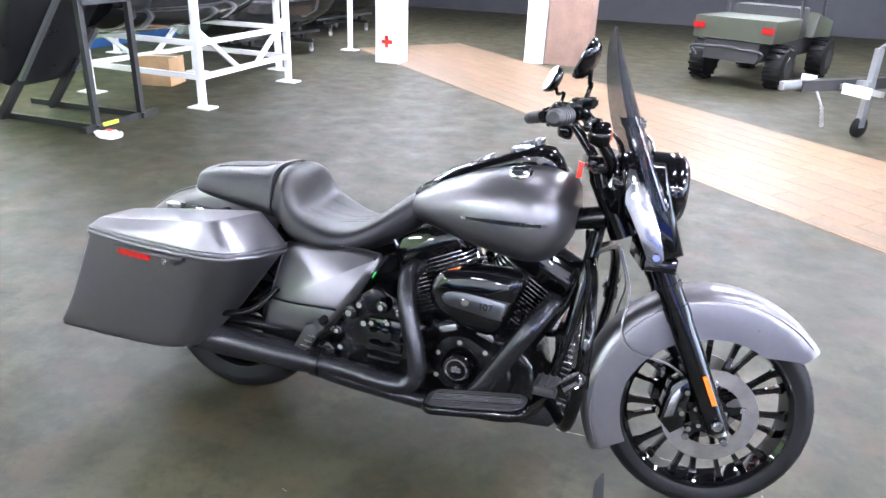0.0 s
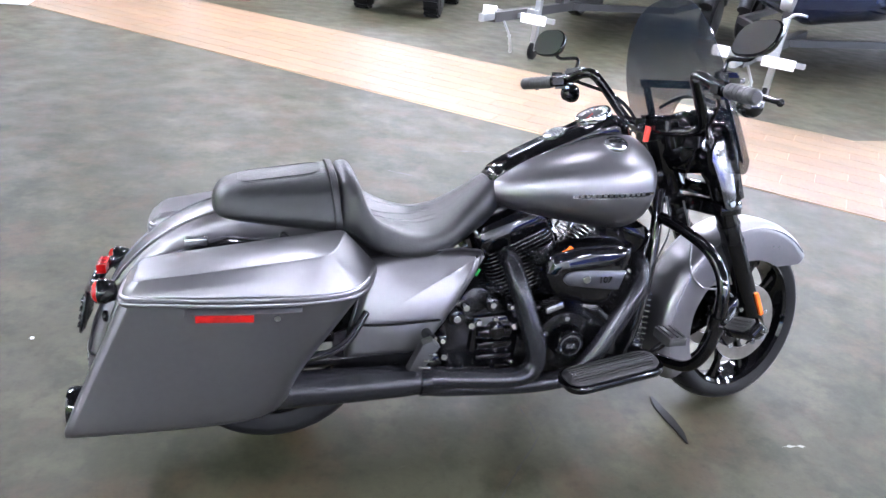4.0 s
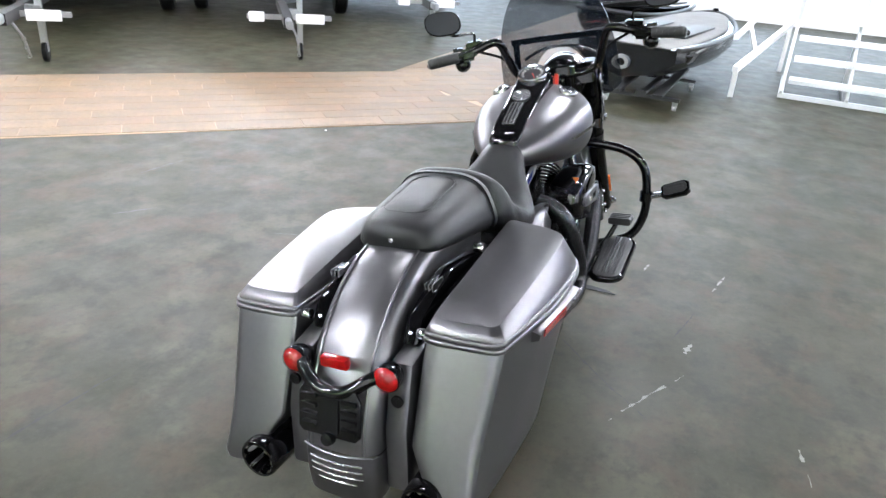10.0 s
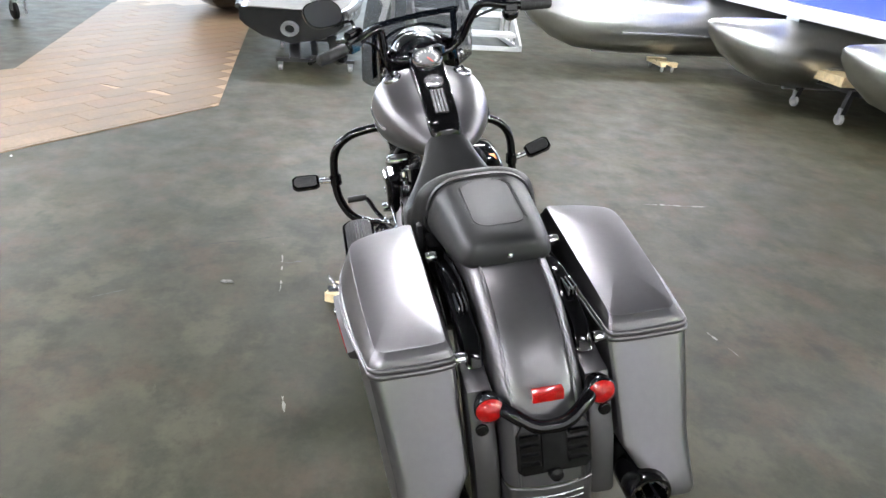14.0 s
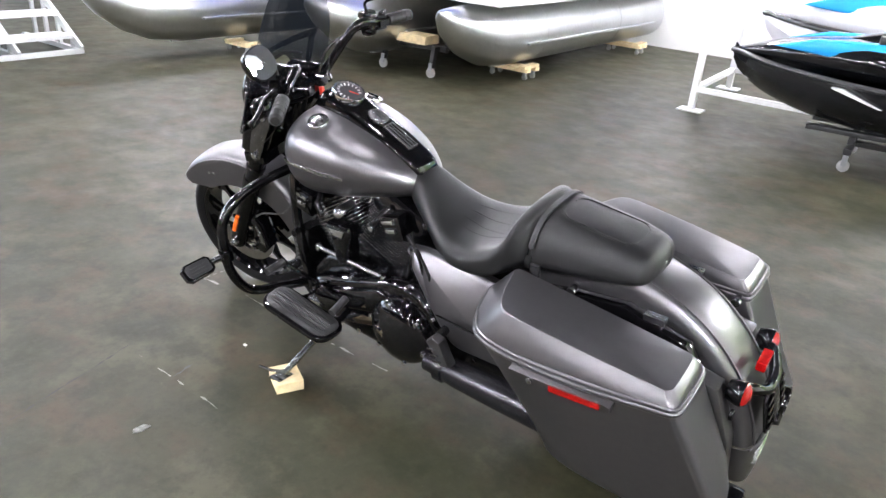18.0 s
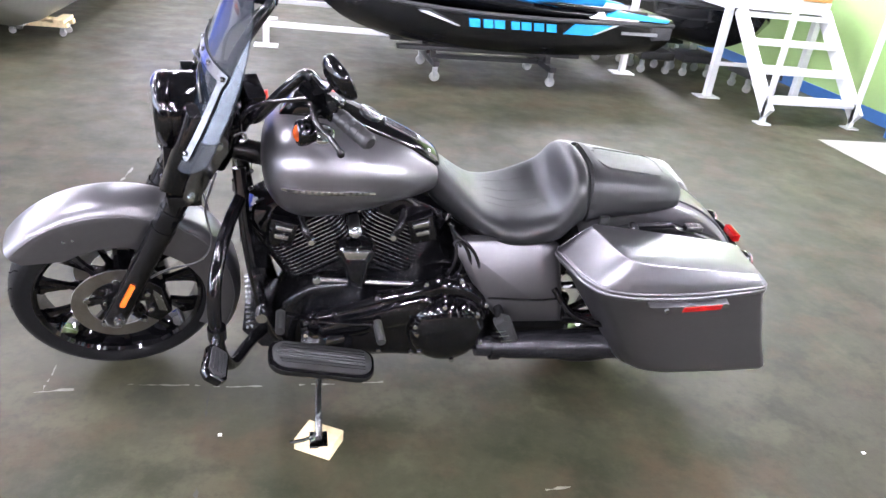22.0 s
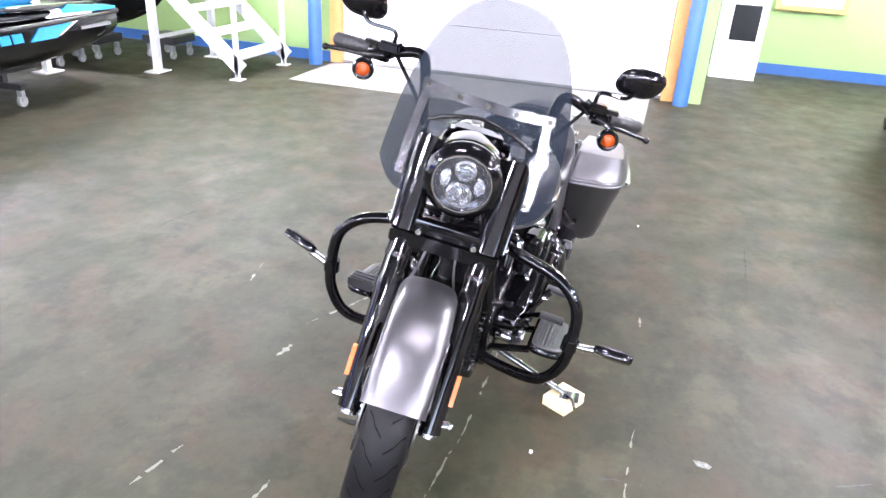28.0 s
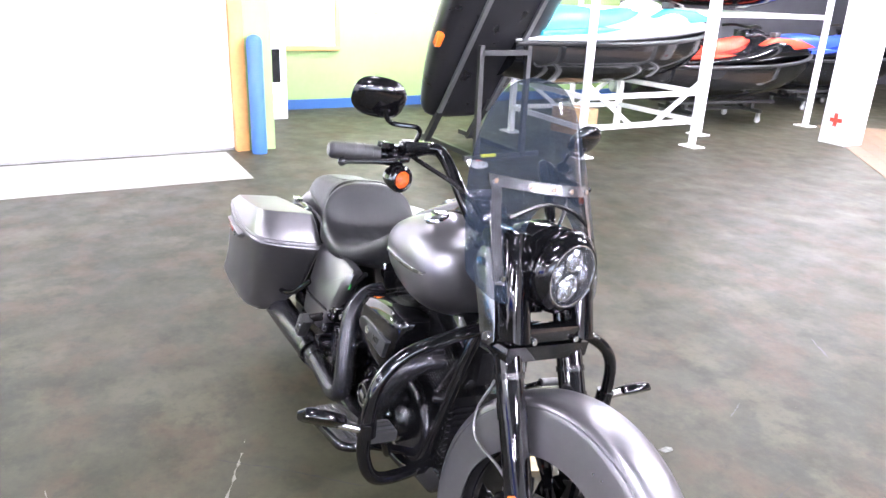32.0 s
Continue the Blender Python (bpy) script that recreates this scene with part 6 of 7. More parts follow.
# ---- personal watercraft ----
def watercraft(label, matrix, hull_m, deck_m, accent_m, mark=True, seat_m=None, bare=False):
    """About 3.3 m long, bow towards +x, keel at z = 0."""
    w = thing("jet_ski", label, "jet ski", matrix)
    H = [(-1.6, 0.5, 0.1, 0.5), (-1.2, 0.56, 0.04, 0.5), (-0.4, 0.58, 0.0, 0.49), (0.4, 0.55, 0.02, 0.5), (1.0, 0.42, 0.1, 0.53), (1.4, 0.26, 0.24, 0.57), (1.62, 0.1, 0.4, 0.6), (1.7, 0.03, 0.52, 0.6)]
    rings = []
    for x, hw, z0, z1 in smooth_rows(H):
        rings.append([(x, 0, z0), (x, hw * 0.55, z0 + 0.07), (x, hw * 0.88, z0 + 0.14 + 0.1 * (z1 - z0)), (x, hw, z0 + 0.62 * (z1 - z0)), (x, hw, z1), (x, -hw, z1), (x, -hw, z0 + 0.62 * (z1 - z0)), (x, -hw * 0.88, z0 + 0.14 + 0.1 * (z1 - z0)), (x, -hw * 0.55, z0 + 0.07)])
    part("hull", loft(rings), hull_m, w, "black hull", sharp=35)
    if bare:
        D = [(-1.58, 0.46, 0.46, 0.51), (-1.0, 0.5, 0.46, 0.52), (-0.4, 0.5, 0.46, 0.53), (0.4, 0.47, 0.47, 0.55), (1.0, 0.35, 0.5, 0.6), (1.4, 0.2, 0.54, 0.62), (1.62, 0.05, 0.56, 0.61)]
        part("deck_tray", loft([superring(r[1], r[2], r[3], 24, 4.0, r[0]) for r in smooth_rows(D)]), deck_m, w, "bare grey deck tray", sharp=60)
        part("jet_ring", lathe([(-1.66, 0.05), (-1.66, 0.085), (-1.56, 0.09), (-1.56, 0.05)], 24, "x", (0, 0.02, 0.28), closed=True), GALV, w, "round jet pump ring")
        for s in (1, -1):
            part("engine_hatch", brick(-0.9, 0.3, s * 0.24 - 0.12, s * 0.24 + 0.12, 0.53, 0.56, 0.01), BLACKSTEEL, w)
            part("rub_rail", tube([(x, s * hw * 1.01, z1) for x, hw, z0, z1 in H], 0.03, 8, per=3), BLACKSTEEL, w)
        part("hose", tube([(-1.3, -0.2, 0.53), (-1.0, -0.1, 0.6), (-0.6, -0.25, 0.57), (-0.2, -0.1, 0.58)], 0.025, 8), BLACKSTEEL, w)
        return w
    D = [(-1.6, 0.5, 0.5, 0.56), (-1.0, 0.54, 0.49, 0.6), (-0.4, 0.52, 0.49, 0.62), (0.2, 0.5, 0.5, 0.72), (0.6, 0.46, 0.51, 0.86), (1.0, 0.38, 0.54, 0.83), (1.4, 0.23, 0.58, 0.74), (1.66, 0.05, 0.6, 0.64)]
    part("deck", loft([superring(r[1], r[2], r[3], 24, 3.0, r[0]) for r in smooth_rows(D)]), deck_m, w, "upper deck", sharp=60)
    part("rub_rail", tube([(x, -hw * 1.01, z1) for x, hw, z0, z1 in H] + [(x, hw * 1.01, z1) for x, hw, z0, z1 in H[::-1]], 0.025, 8, per=3), BLACKSTEEL, w)
    S = [(-1.05, 0.13, 0.58, 0.74), (-0.9, 0.19, 0.56, 0.84), (-0.5, 0.2, 0.56, 0.86), (-0.1, 0.18, 0.58, 0.82), (0.2, 0.15, 0.6, 0.85), (0.4, 0.1, 0.66, 0.86)]
    part("seat", loft([superring(r[1], r[2], r[3], 20, 2.8, r[0]) for r in smooth_rows(S)]), seat_m or accent_m, w, "moulded seat")
    for s in (1, -1):
        part("deck_panel", slab([(0.35, 0.76), (0.6, 0.87), (1.05, 0.84), (1.35, 0.74), (0.95, 0.7), (0.6, 0.7)], s * 0.28, s * 0.4, "y", 0.03), accent_m, w)
        part("foot_panel", slab([(-1.3, 0.575), (-0.5, 0.6), (-0.2, 0.64), (-0.4, 0.66), (-1.3, 0.62)], s * 0.42, s * 0.53, "y", 0.01), deck_m if mark else accent_m, w)
        if mark:
            yy = 0.589
            for k, (x0, wd) in enumerate(((0.33, 0.11), (0.21, 0.1), (0.1, 0.11), (-0.04, 0.09), (-0.15, 0.11), (-0.27, 0.11), (-0.39, 0.11))):
                part("hull_mark", slab([(x0 - 0.012, 0.365), (x0 + wd * 0.85 - 0.012, 0.365), (x0 + wd * 0.85, 0.445), (x0, 0.445)], s * 0.55, s * yy, "y"), accent_m, w, smooth=False)
            part("hull_stripe", slab([(-0.47, 0.355), (-0.74, 0.355), (-0.95, 0.475), (-0.57, 0.465)], s * 0.55, s * (yy + 0.002), "y"), accent_m, w, smooth=False)
            part("hull_stripe", slab([(-0.76, 0.37), (-0.785, 0.37), (-1.02, 0.49), (-0.7, 0.492), (-0.72, 0.478), (-0.96, 0.472)], s * 0.55, s * (yy + 0.004), "y"), WHITEG, w, smooth=False)
            part("hull_stripe", slab([(0.78, 0.475), (0.86, 0.475), (0.52, 0.36), (0.49, 0.36)], s * 0.42, s * 0.55, "y"), WHITEG, w, smooth=False)
            part("side_panel", slab([(-0.85, 0.545), (-1.5, 0.53), (-1.52, 0.56), (-0.98, 0.625)], s * 0.4, s * 0.57, "y", 0.006), accent_m, w, "bright blue side panel")
            part("panel_stripe", slab([(-0.72, 0.53), (-1.2, 0.525), (-1.2, 0.542), (-0.86, 0.556), (-0.84, 0.6)], s * 0.4, s * 0.576, "y", 0.003), WHITEG, w, "white edge stripe")
            part("seat_flank", slab([(0.0, 0.72), (-0.5, 0.72), (-0.36, 0.6), (-0.22, 0.56)], s * 0.2, s * 0.42, "y", 0.03), accent_m, w, "bright blue seat flank")
            part("hull_lettering", slab([(-1.05, 0.385), (-1.42, 0.385), (-1.42, 0.415), (-1.05, 0.415)], s * 0.5, s * 0.575, "y"), GALV, w, smooth=False)
    part("handlebar", tube([(0.3, 0.36, 0.98), (0.36, 0.2, 1.0), (0.42, 0.0, 0.98), (0.36, -0.2, 1.0), (0.3, -0.36, 0.98)], 0.02, 8), BLACKSTEEL, w)
    part("cowl", loft([superring(r[1], r[2], r[3], 16, 2.6, r[0]) for r in ((0.3, 0.12, 0.8, 0.92), (0.45, 0.17, 0.8, 0.97), (0.65, 0.18, 0.8, 0.93), (0.85, 0.12, 0.78, 0.86))]), deck_m, w)
    part("jet_nozzle", lathe([(-1.74, 0.07), (-1.72, 0.085), (-1.55, 0.09)], 18, "x", (0, 0, 0.2)), GALV, w)
    for s in (1, -1):
        part("bar_mirror", brick(0.55, 0.65, s * 0.34 - 0.06, s * 0.34 + 0.06, 0.86, 0.93, 0.02), BLACKSTEEL, w)
    return w


def caster(parent, x, y, r=0.046):
    part("caster_fork", brick(x - 0.02, x + 0.02, y - 0.025, y + 0.025, r, r * 2 + 0.05, 0.004), GALV, parent)
    part("caster_wheel", disc_at((x, y, r), r, 0.035, n=16), CASTER, parent)


def ski_cart(label, matrix):
    c = thing("dolly_cart", label, "cart", matrix)
    for x in (-0.6, 0.55):
        part("crossbar", brick(x - 0.03, x + 0.03, -0.38, 0.38, 0.14, 0.19, 0.004), BLACKSTEEL, c)
        for y in (-0.34, 0.34):
            caster(c, x, y)
            part("upright", brick(x - 0.025, x + 0.025, y * 0.55 - 0.025, y * 0.55 + 0.025, 0.19, 0.27), BLACKSTEEL, c)
        part("bunk_post", brick(x - 0.03, x + 0.03, -0.05, 0.05, 0.19, 0.25), BLACKSTEEL, c)
    for y in (-0.2, 0.2):
        part("bunk", brick(-0.9, 0.9, y - 0.05, y + 0.05, 0.26, 0.3, 0.006), BLACKSTEEL, c)
    part("spine", brick(-0.6, 0.55, -0.03, 0.03, 0.145, 0.185), BLACKSTEEL, c)
    return c


SK = pose(-0.66, -4.68, 0.0, 0, 0, 3)
ski_cart("black rolling cart under the jet ski", SK)
watercraft("black jet ski with bright blue seat and graphics on cart", SK @ pose(-0.08, 0, 0.24) @ Matrix.Diagonal((1, 1, 0.86, 1)), BLACKHULL, BLACKHULL, CYAN, True, CYAN)
# dark hull on a cart, seen from behind
SK2 = pose(6.1, 0.45, 0.0, 0, 0, 0) @ Matrix.Diagonal((1, 1, 0.62, 1))
ski_cart("black rolling cart under a dark jet ski hull", SK2)
watercraft("dark jet ski stripped to its bare deck on a rolling cart", pose(7.1, 0.45, 0.17, 0, 0, -8) @ Matrix.Diagonal((1, 1, 0.8, 1)), BLACKHULL, mat("grey_deck_mat", (0.12, 0.115, 0.11), 0.6, vary=0.25, scale=8, bump=0.1), BLACKSTEEL, False, None, True)
wr = thing("white_rail", "white steel rail leaning along the bare jet ski", "rail")
part("bar", beam((6.6, -0.3, 0.3), (9.0, -0.75, 0.62), 0.06), WHITE, wr, smooth=False)
part("bar", beam((7.2, -0.2, 0.55), (9.2, -0.5, 0.9), 0.05), WHITE, wr, smooth=False)
for t_ in (0.3, 0.9):
    part("rung", beam((6.6 + 2.4 * t_, -0.3 - 0.45 * t_, 0.3 + 0.32 * t_), (7.2 + 2.0 * t_, -0.2 - 0.3 * t_, 0.55 + 0.35 * t_), 0.04), WHITE, wr, smooth=False)
part("leg", beam((8.9, -0.73, 0.0), (8.9, -0.73, 0.6), 0.05), WHITE, wr, smooth=False)
part("leg", beam((6.65, -0.31, 0.0), (6.65, -0.31, 0.3), 0.05), WHITE, wr, smooth=False)
watercraft("black jet ski with white trim parked behind", pose(9.7, 1.5, 0.0, 0, 0, 172), BLACKHULL, BLACKHULL, WHITEG, False, BLACKSTEEL)


# ---- racks and stands ----
def steel_rack(label, feet, h, m, group="", mid=(0.28,), brace=True):
    """feet: two rows of (x, y) posts; beams join them."""
    r = thing("boat_rack", label, "rack", group=group)
    for row in feet:
        for x, y in row:
            part("post", beam((x, y, 0.01), (x, y, h), 0.06), m, r, smooth=False)
            part("foot_plate", brick(x - 0.12, x + 0.12, y - 0.09, y + 0.09, 0.0, 0.014, 0.003), m, r, smooth=False)
    for z in mid:
        for row in feet:
            for a, b in zip(row, row[1:]):
                part("rail", beam((*a, z), (*b, z), 0.05), m, r, smooth=False)
        for a, b in zip(feet[0], feet[1]):
            part("rail", beam((*a, z), (*b, z), 0.05), m, r, smooth=False)
    if brace:
        for row in feet:
            (x0, y0), (x1, y1) = row[0], row[-1]
            part("brace", beam((x0, y0, 0.75), (x0 + (x1 - x0) * 0.4, y0 + (y1 - y0) * 0.4, mid[0]), 0.04), m, r, smooth=False)
            part("brace", beam((x1, y1, 0.75), (x1 + (x0 - x1) * 0.4, y1 + (y0 - y1) * 0.4, mid[0]), 0.04), m, r, smooth=False)
    return r


steel_rack("white steel boat rack behind the blue jet ski", (((1.44, -5.37), (-2.38, -5.2)), ((1.5, -6.9), (-2.3, -6.7))), 3.2, WHITE, mid=(0.22,), brace=False)
upper = watercraft("white and blue jet ski stored on the upper rack", pose(-0.6, -6.1, 0.36, 0, 0, 3), WHITEG, WHITEG, CYAN, False, CYAN)
part("brace", beam((1.43, -5.47, 1.9), (0.8, -5.44, 0.24), 0.05), WHITE, upper, smooth=False)

steel_rack("white steel rack holding a turquoise and white jet ski", (((-3.06, 3.88), (-3.06, 5.52)), ((-4.5, 3.95), (-4.35, 5.5))), 2.6, WHITE, mid=(0.3, 0.62))
watercraft("turquoise and white jet ski resting on the white rack", pose(-3.9, 4.75, 0.64, 0, 0, 92), BLACKHULL, WHITEG, mat("turquoise_gelcoat", (0.05, 0.5, 0.6), 0.25), False)
bx = thing("cardboard_box", "brown cardboard box under the white rack", "box", pose(-4.25, 4.72, 0.0, 0, 0, 12) @ Matrix.Scale(0.72, 4))
part("carton", brick(-0.3, 0.3, -0.25, 0.25, 0.0, 0.42, 0.006), CARD, bx)
part("tape", brick(-0.302, 0.302, -0.03, 0.03, 0.418, 0.424), PAPER, bx, smooth=False)
steel_rack("white steel rack with red and black jet skis", (((-3.6, 6.2), (-3.6, 8.3)), ((-6.2, 6.2), (-6.2, 8.3))), 2.9, WHITE, mid=(1.45,), brace=False)
watercraft("black and red jet ski parked by the white rack", pose(-4.42, 7.3, 0.3, 0, 0, 84), BLACKHULL, BLACKHULL, REDG, False)
watercraft("black and blue jet ski parked by the white rack", pose(-4.9, 10.3, 0.3, 0, 0, 80), BLACKHULL, BLACKHULL, BOATBLUE, False)
watercraft("black and red jet ski on the upper rack", pose(-4.6, 7.3, 1.5, 0, 0, 88), BLACKHULL, BLACKHULL, REDG, False)
for x, y in ((-4.42, 7.3), (-4.9, 10.3)):
    ski_cart("black rolling cart under a dark jet ski", pose(x, y, 0, 0, 0, 82))

# black tilted hull on a black frame stand
fs = thing("display_stand", "black square-tube stand with two uprights", "stand")
for y in (2.74, 3.29):
    part("upright", beam((-3.3, y, 0.0), (-3.3, y, 1.12), 0.05), BLACKSTEEL, fs, smooth=False)
    part("base_tube", beam((-3.25, y, 0.025), (-4.6, y, 0.025), 0.05), BLACKSTEEL, fs, smooth=False)
part("base_tube", beam((-3.3, 2.6, 0.025), (-3.3, 3.5, 0.025), 0.05), BLACKSTEEL, fs, smooth=False)
part("crossbar", beam((-3.3, 2.74, 1.05), (-3.3, 3.29, 1.05), 0.05), BLACKSTEEL, fs, smooth=False)
part("marker", brick(-3.27, -3.25, 2.78, 2.95, 0.03, 0.06), mat("yellow_tape", (0.7, 0.75, 0.05), 0.5), fs, smooth=False)
th = thing("upended_hull", "black boat hull tilted up on the display stand", "boat hull", Matrix.Translation((-4.17, 2.96, 0.22)) @ Matrix(((0, math.cos(radians(52)), math.sin(radians(52)), 0), (1, 0, 0, 0), (0, math.sin(radians(52)), -math.cos(radians(52)), 0), (0, 0, 0, 1))))
HB = [(0.1, 0.2, -0.1, 0.0), (0.14, 0.4, -0.2, 0.03), (0.3, 0.46, -0.26, 0.05), (0.7, 0.54, -0.3, 0.06), (1.2, 0.61, -0.32, 0.06), (2.0, 0.63, -0.34, 0.06), (2.8, 0.6, -0.3, 0.05), (3.1, 0.3, -0.2, 0.0)]
rings = []
for y, hw, z0, z1 in smooth_rows(HB):
    rings.append([(p[1], y, p[2]) for p in superring(hw, z0, z1, 24, 3.0)])
part("shell", loft(rings), mat("black_hull_cover", (0.012, 0.012, 0.014), 0.3, vary=0.3, scale=6, rvary=0.1), th)
for s in (-0.3, 0.3):
    part("runner", beam((s, 0.25, 0.065), (s, 2.6, 0.075), 0.05, 0.03), GALV, th, "grey bunk runner")
    part("skid_leg", beam((s * 0.92, 0.4, 0.04), (s * 0.92, -0.25, 0.02), 0.07, 0.06), BLACKSTEEL, th, smooth=False)
part("marker_light", brick(-0.63, -0.57, 1.1, 1.25, -0.06, 0.0, 0.01), ORANGE, th)
pb2 = thing("plastic_wrap", "crumpled clear plastic wrap on the floor by the stand", "plastic wrap", pose(-3.05, 2.62, 0))
bm = bmesh.new()
bmesh.ops.create_icosphere(bm, subdivisions=3, radius=0.12)
for v in bm.verts:
    nn = noise.noise(v.co * 14) * 0.05 + noise.noise(v.co * 40) * 0.02
    v.co = Vector((v.co.x * (1 + nn * 8), v.co.y * (0.7 + nn * 6), max(0, v.co.z * 0.45 + nn)))
part("sheet", bm, mat("clear_wrap", (0.75, 0.76, 0.78), 0.2, vary=0.2, scale=30), pb2, smooth=False)
part("tag", brick(-0.03, 0.03, -0.02, 0.02, 0.05, 0.062), FOB, pb2, smooth=False)

# ---- boarding stairs by the green wall ----
# white paint greyed: the shade on stairs and platform is put into its colour
STAIRW = mat("shaded_white_powder_coat", (0.56, 0.57, 0.57), 0.5, vary=0.12, scale=5, rvary=0.1, bump=0.03)
sx0, sx1 = -3.93, -3.05
stw = thing("boarding_stairs", "white steel boarding stairs with open treads and rails", "stairs")
for k in range(4):
    y, z = -3.47 - 0.235 * k, 0.215 * (k + 1)
    part("tread", brick(sx0, sx1, y - 0.22, y, z - 0.035, z, 0.004), STAIRW, stw)
for x in (sx0 - 0.02, sx1 + 0.02):
    part("stringer", beam((x, -3.42, 0.1), (x, -4.3, 0.885), 0.04, 0.14), STAIRW, stw, smooth=False)
    part("leg", beam((x, -3.47, 0.0), (x, -3.47, 2.1), 0.04), STAIRW, stw, smooth=False)
    part("handrail", beam((x, -3.47, 1.1), (x, -4.3, 1.855), 0.04), STAIRW, stw, smooth=False)
    part("foot", brick(x - 0.06, x + 0.06, -3.53, -3.41, 0.0, 0.012), STAIRW, stw, smooth=False)
plat = thing("timber_platform", "timber-topped white steel platform at the head of the stairs", "platform")
for k in range(9):
    part("deck_board", brick(-3.96, -2.9, -4.52 - 0.26 * k, -4.264 - 0.26 * k, 1.0, 1.04, 0.004), ORANGEW, plat)
for x in (-3.94, -2.92):
    part("side_beam", brick(x - 0.03, x + 0.03, -6.6, -4.27, 0.87, 1.0, 0.004), STAIRW, plat)
    for y in (-4.36, -6.55):
        part("leg", beam((x - 0.04 if x > -3.4 else x, y, 0), (x - 0.04 if x > -3.4 else x, y, 0.87), 0.065), STAIRW, plat, smooth=False)
        part("foot", brick(x - 0.15, x + 0.08, y - 0.08, y + 0.08, 0.0, 0.012), STAIRW, plat, smooth=False)
    part("rail_post", beam((x, -4.36, 1.0), (x, -4.36, 1.9), 0.04), STAIRW, plat, smooth=False)
    part("rail_post", beam((x, -6.5, 1.0), (x, -6.5, 1.9), 0.04), STAIRW, plat, smooth=False)
    part("handrail", beam((x, -4.36, 1.9), (x, -6.5, 1.9), 0.04), STAIRW, plat, smooth=False)
for y in (-4.3, -6.57):
    part("end_beam", brick(-3.91, -2.95, y - 0.025, y + 0.025, 0.88, 0.995, 0.004), STAIRW, plat)
part("low_brace", beam((-3.94, -4.36, 0.34), (-2.96, -4.36, 0.34), 0.035), STAIRW, plat, smooth=False)
watercraft("black jet ski hull stored on dollies under the timber platform", pose(-3.5, -6.25, 0.24, 0, 0, 90), BLACKHULL, BLACKSTEEL, BLACKSTEEL, bare=True)
for x, y in ((-2.8, -5.45), (-3.3, -5.42), (-3.72, -4.78), (-3.5, -6.6), (-2.45, -5.95)):
    dl = thing("dolly_cart", "small dark rolling dolly under the platform", "cart", pose(x, y, 0), group="rolling dollies")
    part("deck", brick(-0.2, 0.2, -0.2, 0.2, 0.16, 0.24, 0.006), BLACKSTEEL, dl)
    for a in (-0.15, 0.15):
        for b in (-0.15, 0.15):
            caster(dl, a, b, 0.045)

# ---- pontoon boat ----
pon = thing("pontoon_boat", "pontoon boat with aluminium tubes and blue sides, on dollies", "pontoon boat")
for x, yb in ((3.5, -3.75), (4.78, -3.25), (6.42, -1.8)):
    R = 0.33
    rings = []
    for y, f, dz in ((yb, 0.05, 0.26), (yb - 0.06, 0.25, 0.22), (yb - 0.2, 0.5, 0.15), (yb - 0.45, 0.78, 0.07), (yb - 0.75, 0.95, 0.015), (yb - 1.1, 1.0, 0.0), (-9.0, 1.0, 0.0)):
        rings.append([(x + R * f * math.cos(2 * math.pi * k / 28), y, 0.5 + dz + R * f * math.sin(2 * math.pi * k / 28)) for k in range(28)])
    t_ = part("pontoon_tube", loft(rings), ALU, pon, "welded aluminium pontoon tube")
    part("keel_strip", brick(x - 0.02, x + 0.02, -9.0, yb - 1.0, 0.155, 0.175), ALU, t_, smooth=False)
    part("lifting_strake", brick(x - R - 0.03, x - R + 0.05, -8.6, yb - 1.2, 0.42, 0.44), ALU, t_, smooth=False)
    for y in (-5.4, -7.4):
        part("weld_seam", lathe([(y - 0.008, R + 0.003), (y + 0.008, R + 0.003)], 28, "y", (x, 0, 0.5)), ALU, t_)
    part("bracket", brick(x - 0.1, x + 0.1, -8.8, yb - 0.9, 0.82, 0.86), ALU, t_, smooth=False)
part("deck", brick(3.05, 6.85, -9.0, -4.1, 0.86, 0.95, 0.01), WHITE, pon, "white deck edge")
part("fence_side", brick(3.1, 3.15, -8.9, -4.4, 0.96, 1.65), BOATBLUE, pon, "blue side panel", smooth=False)
part("fence_front", brick(3.15, 6.75, -4.45, -4.4, 0.96, 1.65), BOATBLUE, pon, "blue side panel", smooth=False)
for y in (-4.42, -6.6, -8.9):
    part("fence_post", beam((3.12, y, 0.95), (3.12, y, 1.7), 0.04), ALU, pon, smooth=False)
part("fence_rail", beam((3.12, -4.42, 1.68), (3.12, -8.9, 1.68), 0.035), ALU, pon, smooth=False)
for x, y in ((3.5, -5.25), (3.4, -8.27), (6.29, -3.67)):
    d_ = thing("timber_dolly", "low timber dolly on casters under a pontoon", "dolly", pose(x, y, 0) @ Matrix.Scale(0.65 if x > 5 else 0.9, 4), group="timber dollies")
    part("plank", brick(-0.3, 0.3, -0.16, -0.06, 0.1, 0.145, 0.004), PINE, d_)
    part("plank", brick(-0.3, 0.3, 0.06, 0.16, 0.1, 0.145, 0.004), PINE, d_)
    part("batten", brick(-0.28, -0.18, -0.18, 0.18, 0.145, 0.18, 0.004), PINE, d_)
    part("batten", brick(0.18, 0.28, -0.18, 0.18, 0.145, 0.18, 0.004), PINE, d_)
    for a in (-0.24, 0.24):
        for b in (-0.1, 0.1):
            caster(d_, a, b, 0.035)
cr_ = thing("trailer_cradle", "black rolling cradle under the pontoon boat", "cradle")
part("bar", beam((3.9, -4.5, 0.3), (4.8, -4.45, 0.3), 0.06), BLACKSTEEL, cr_, smooth=False)
part("block", brick(4.1, 4.55, -4.6, -4.35, 0.33, 0.42), PINE, cr_, smooth=False)
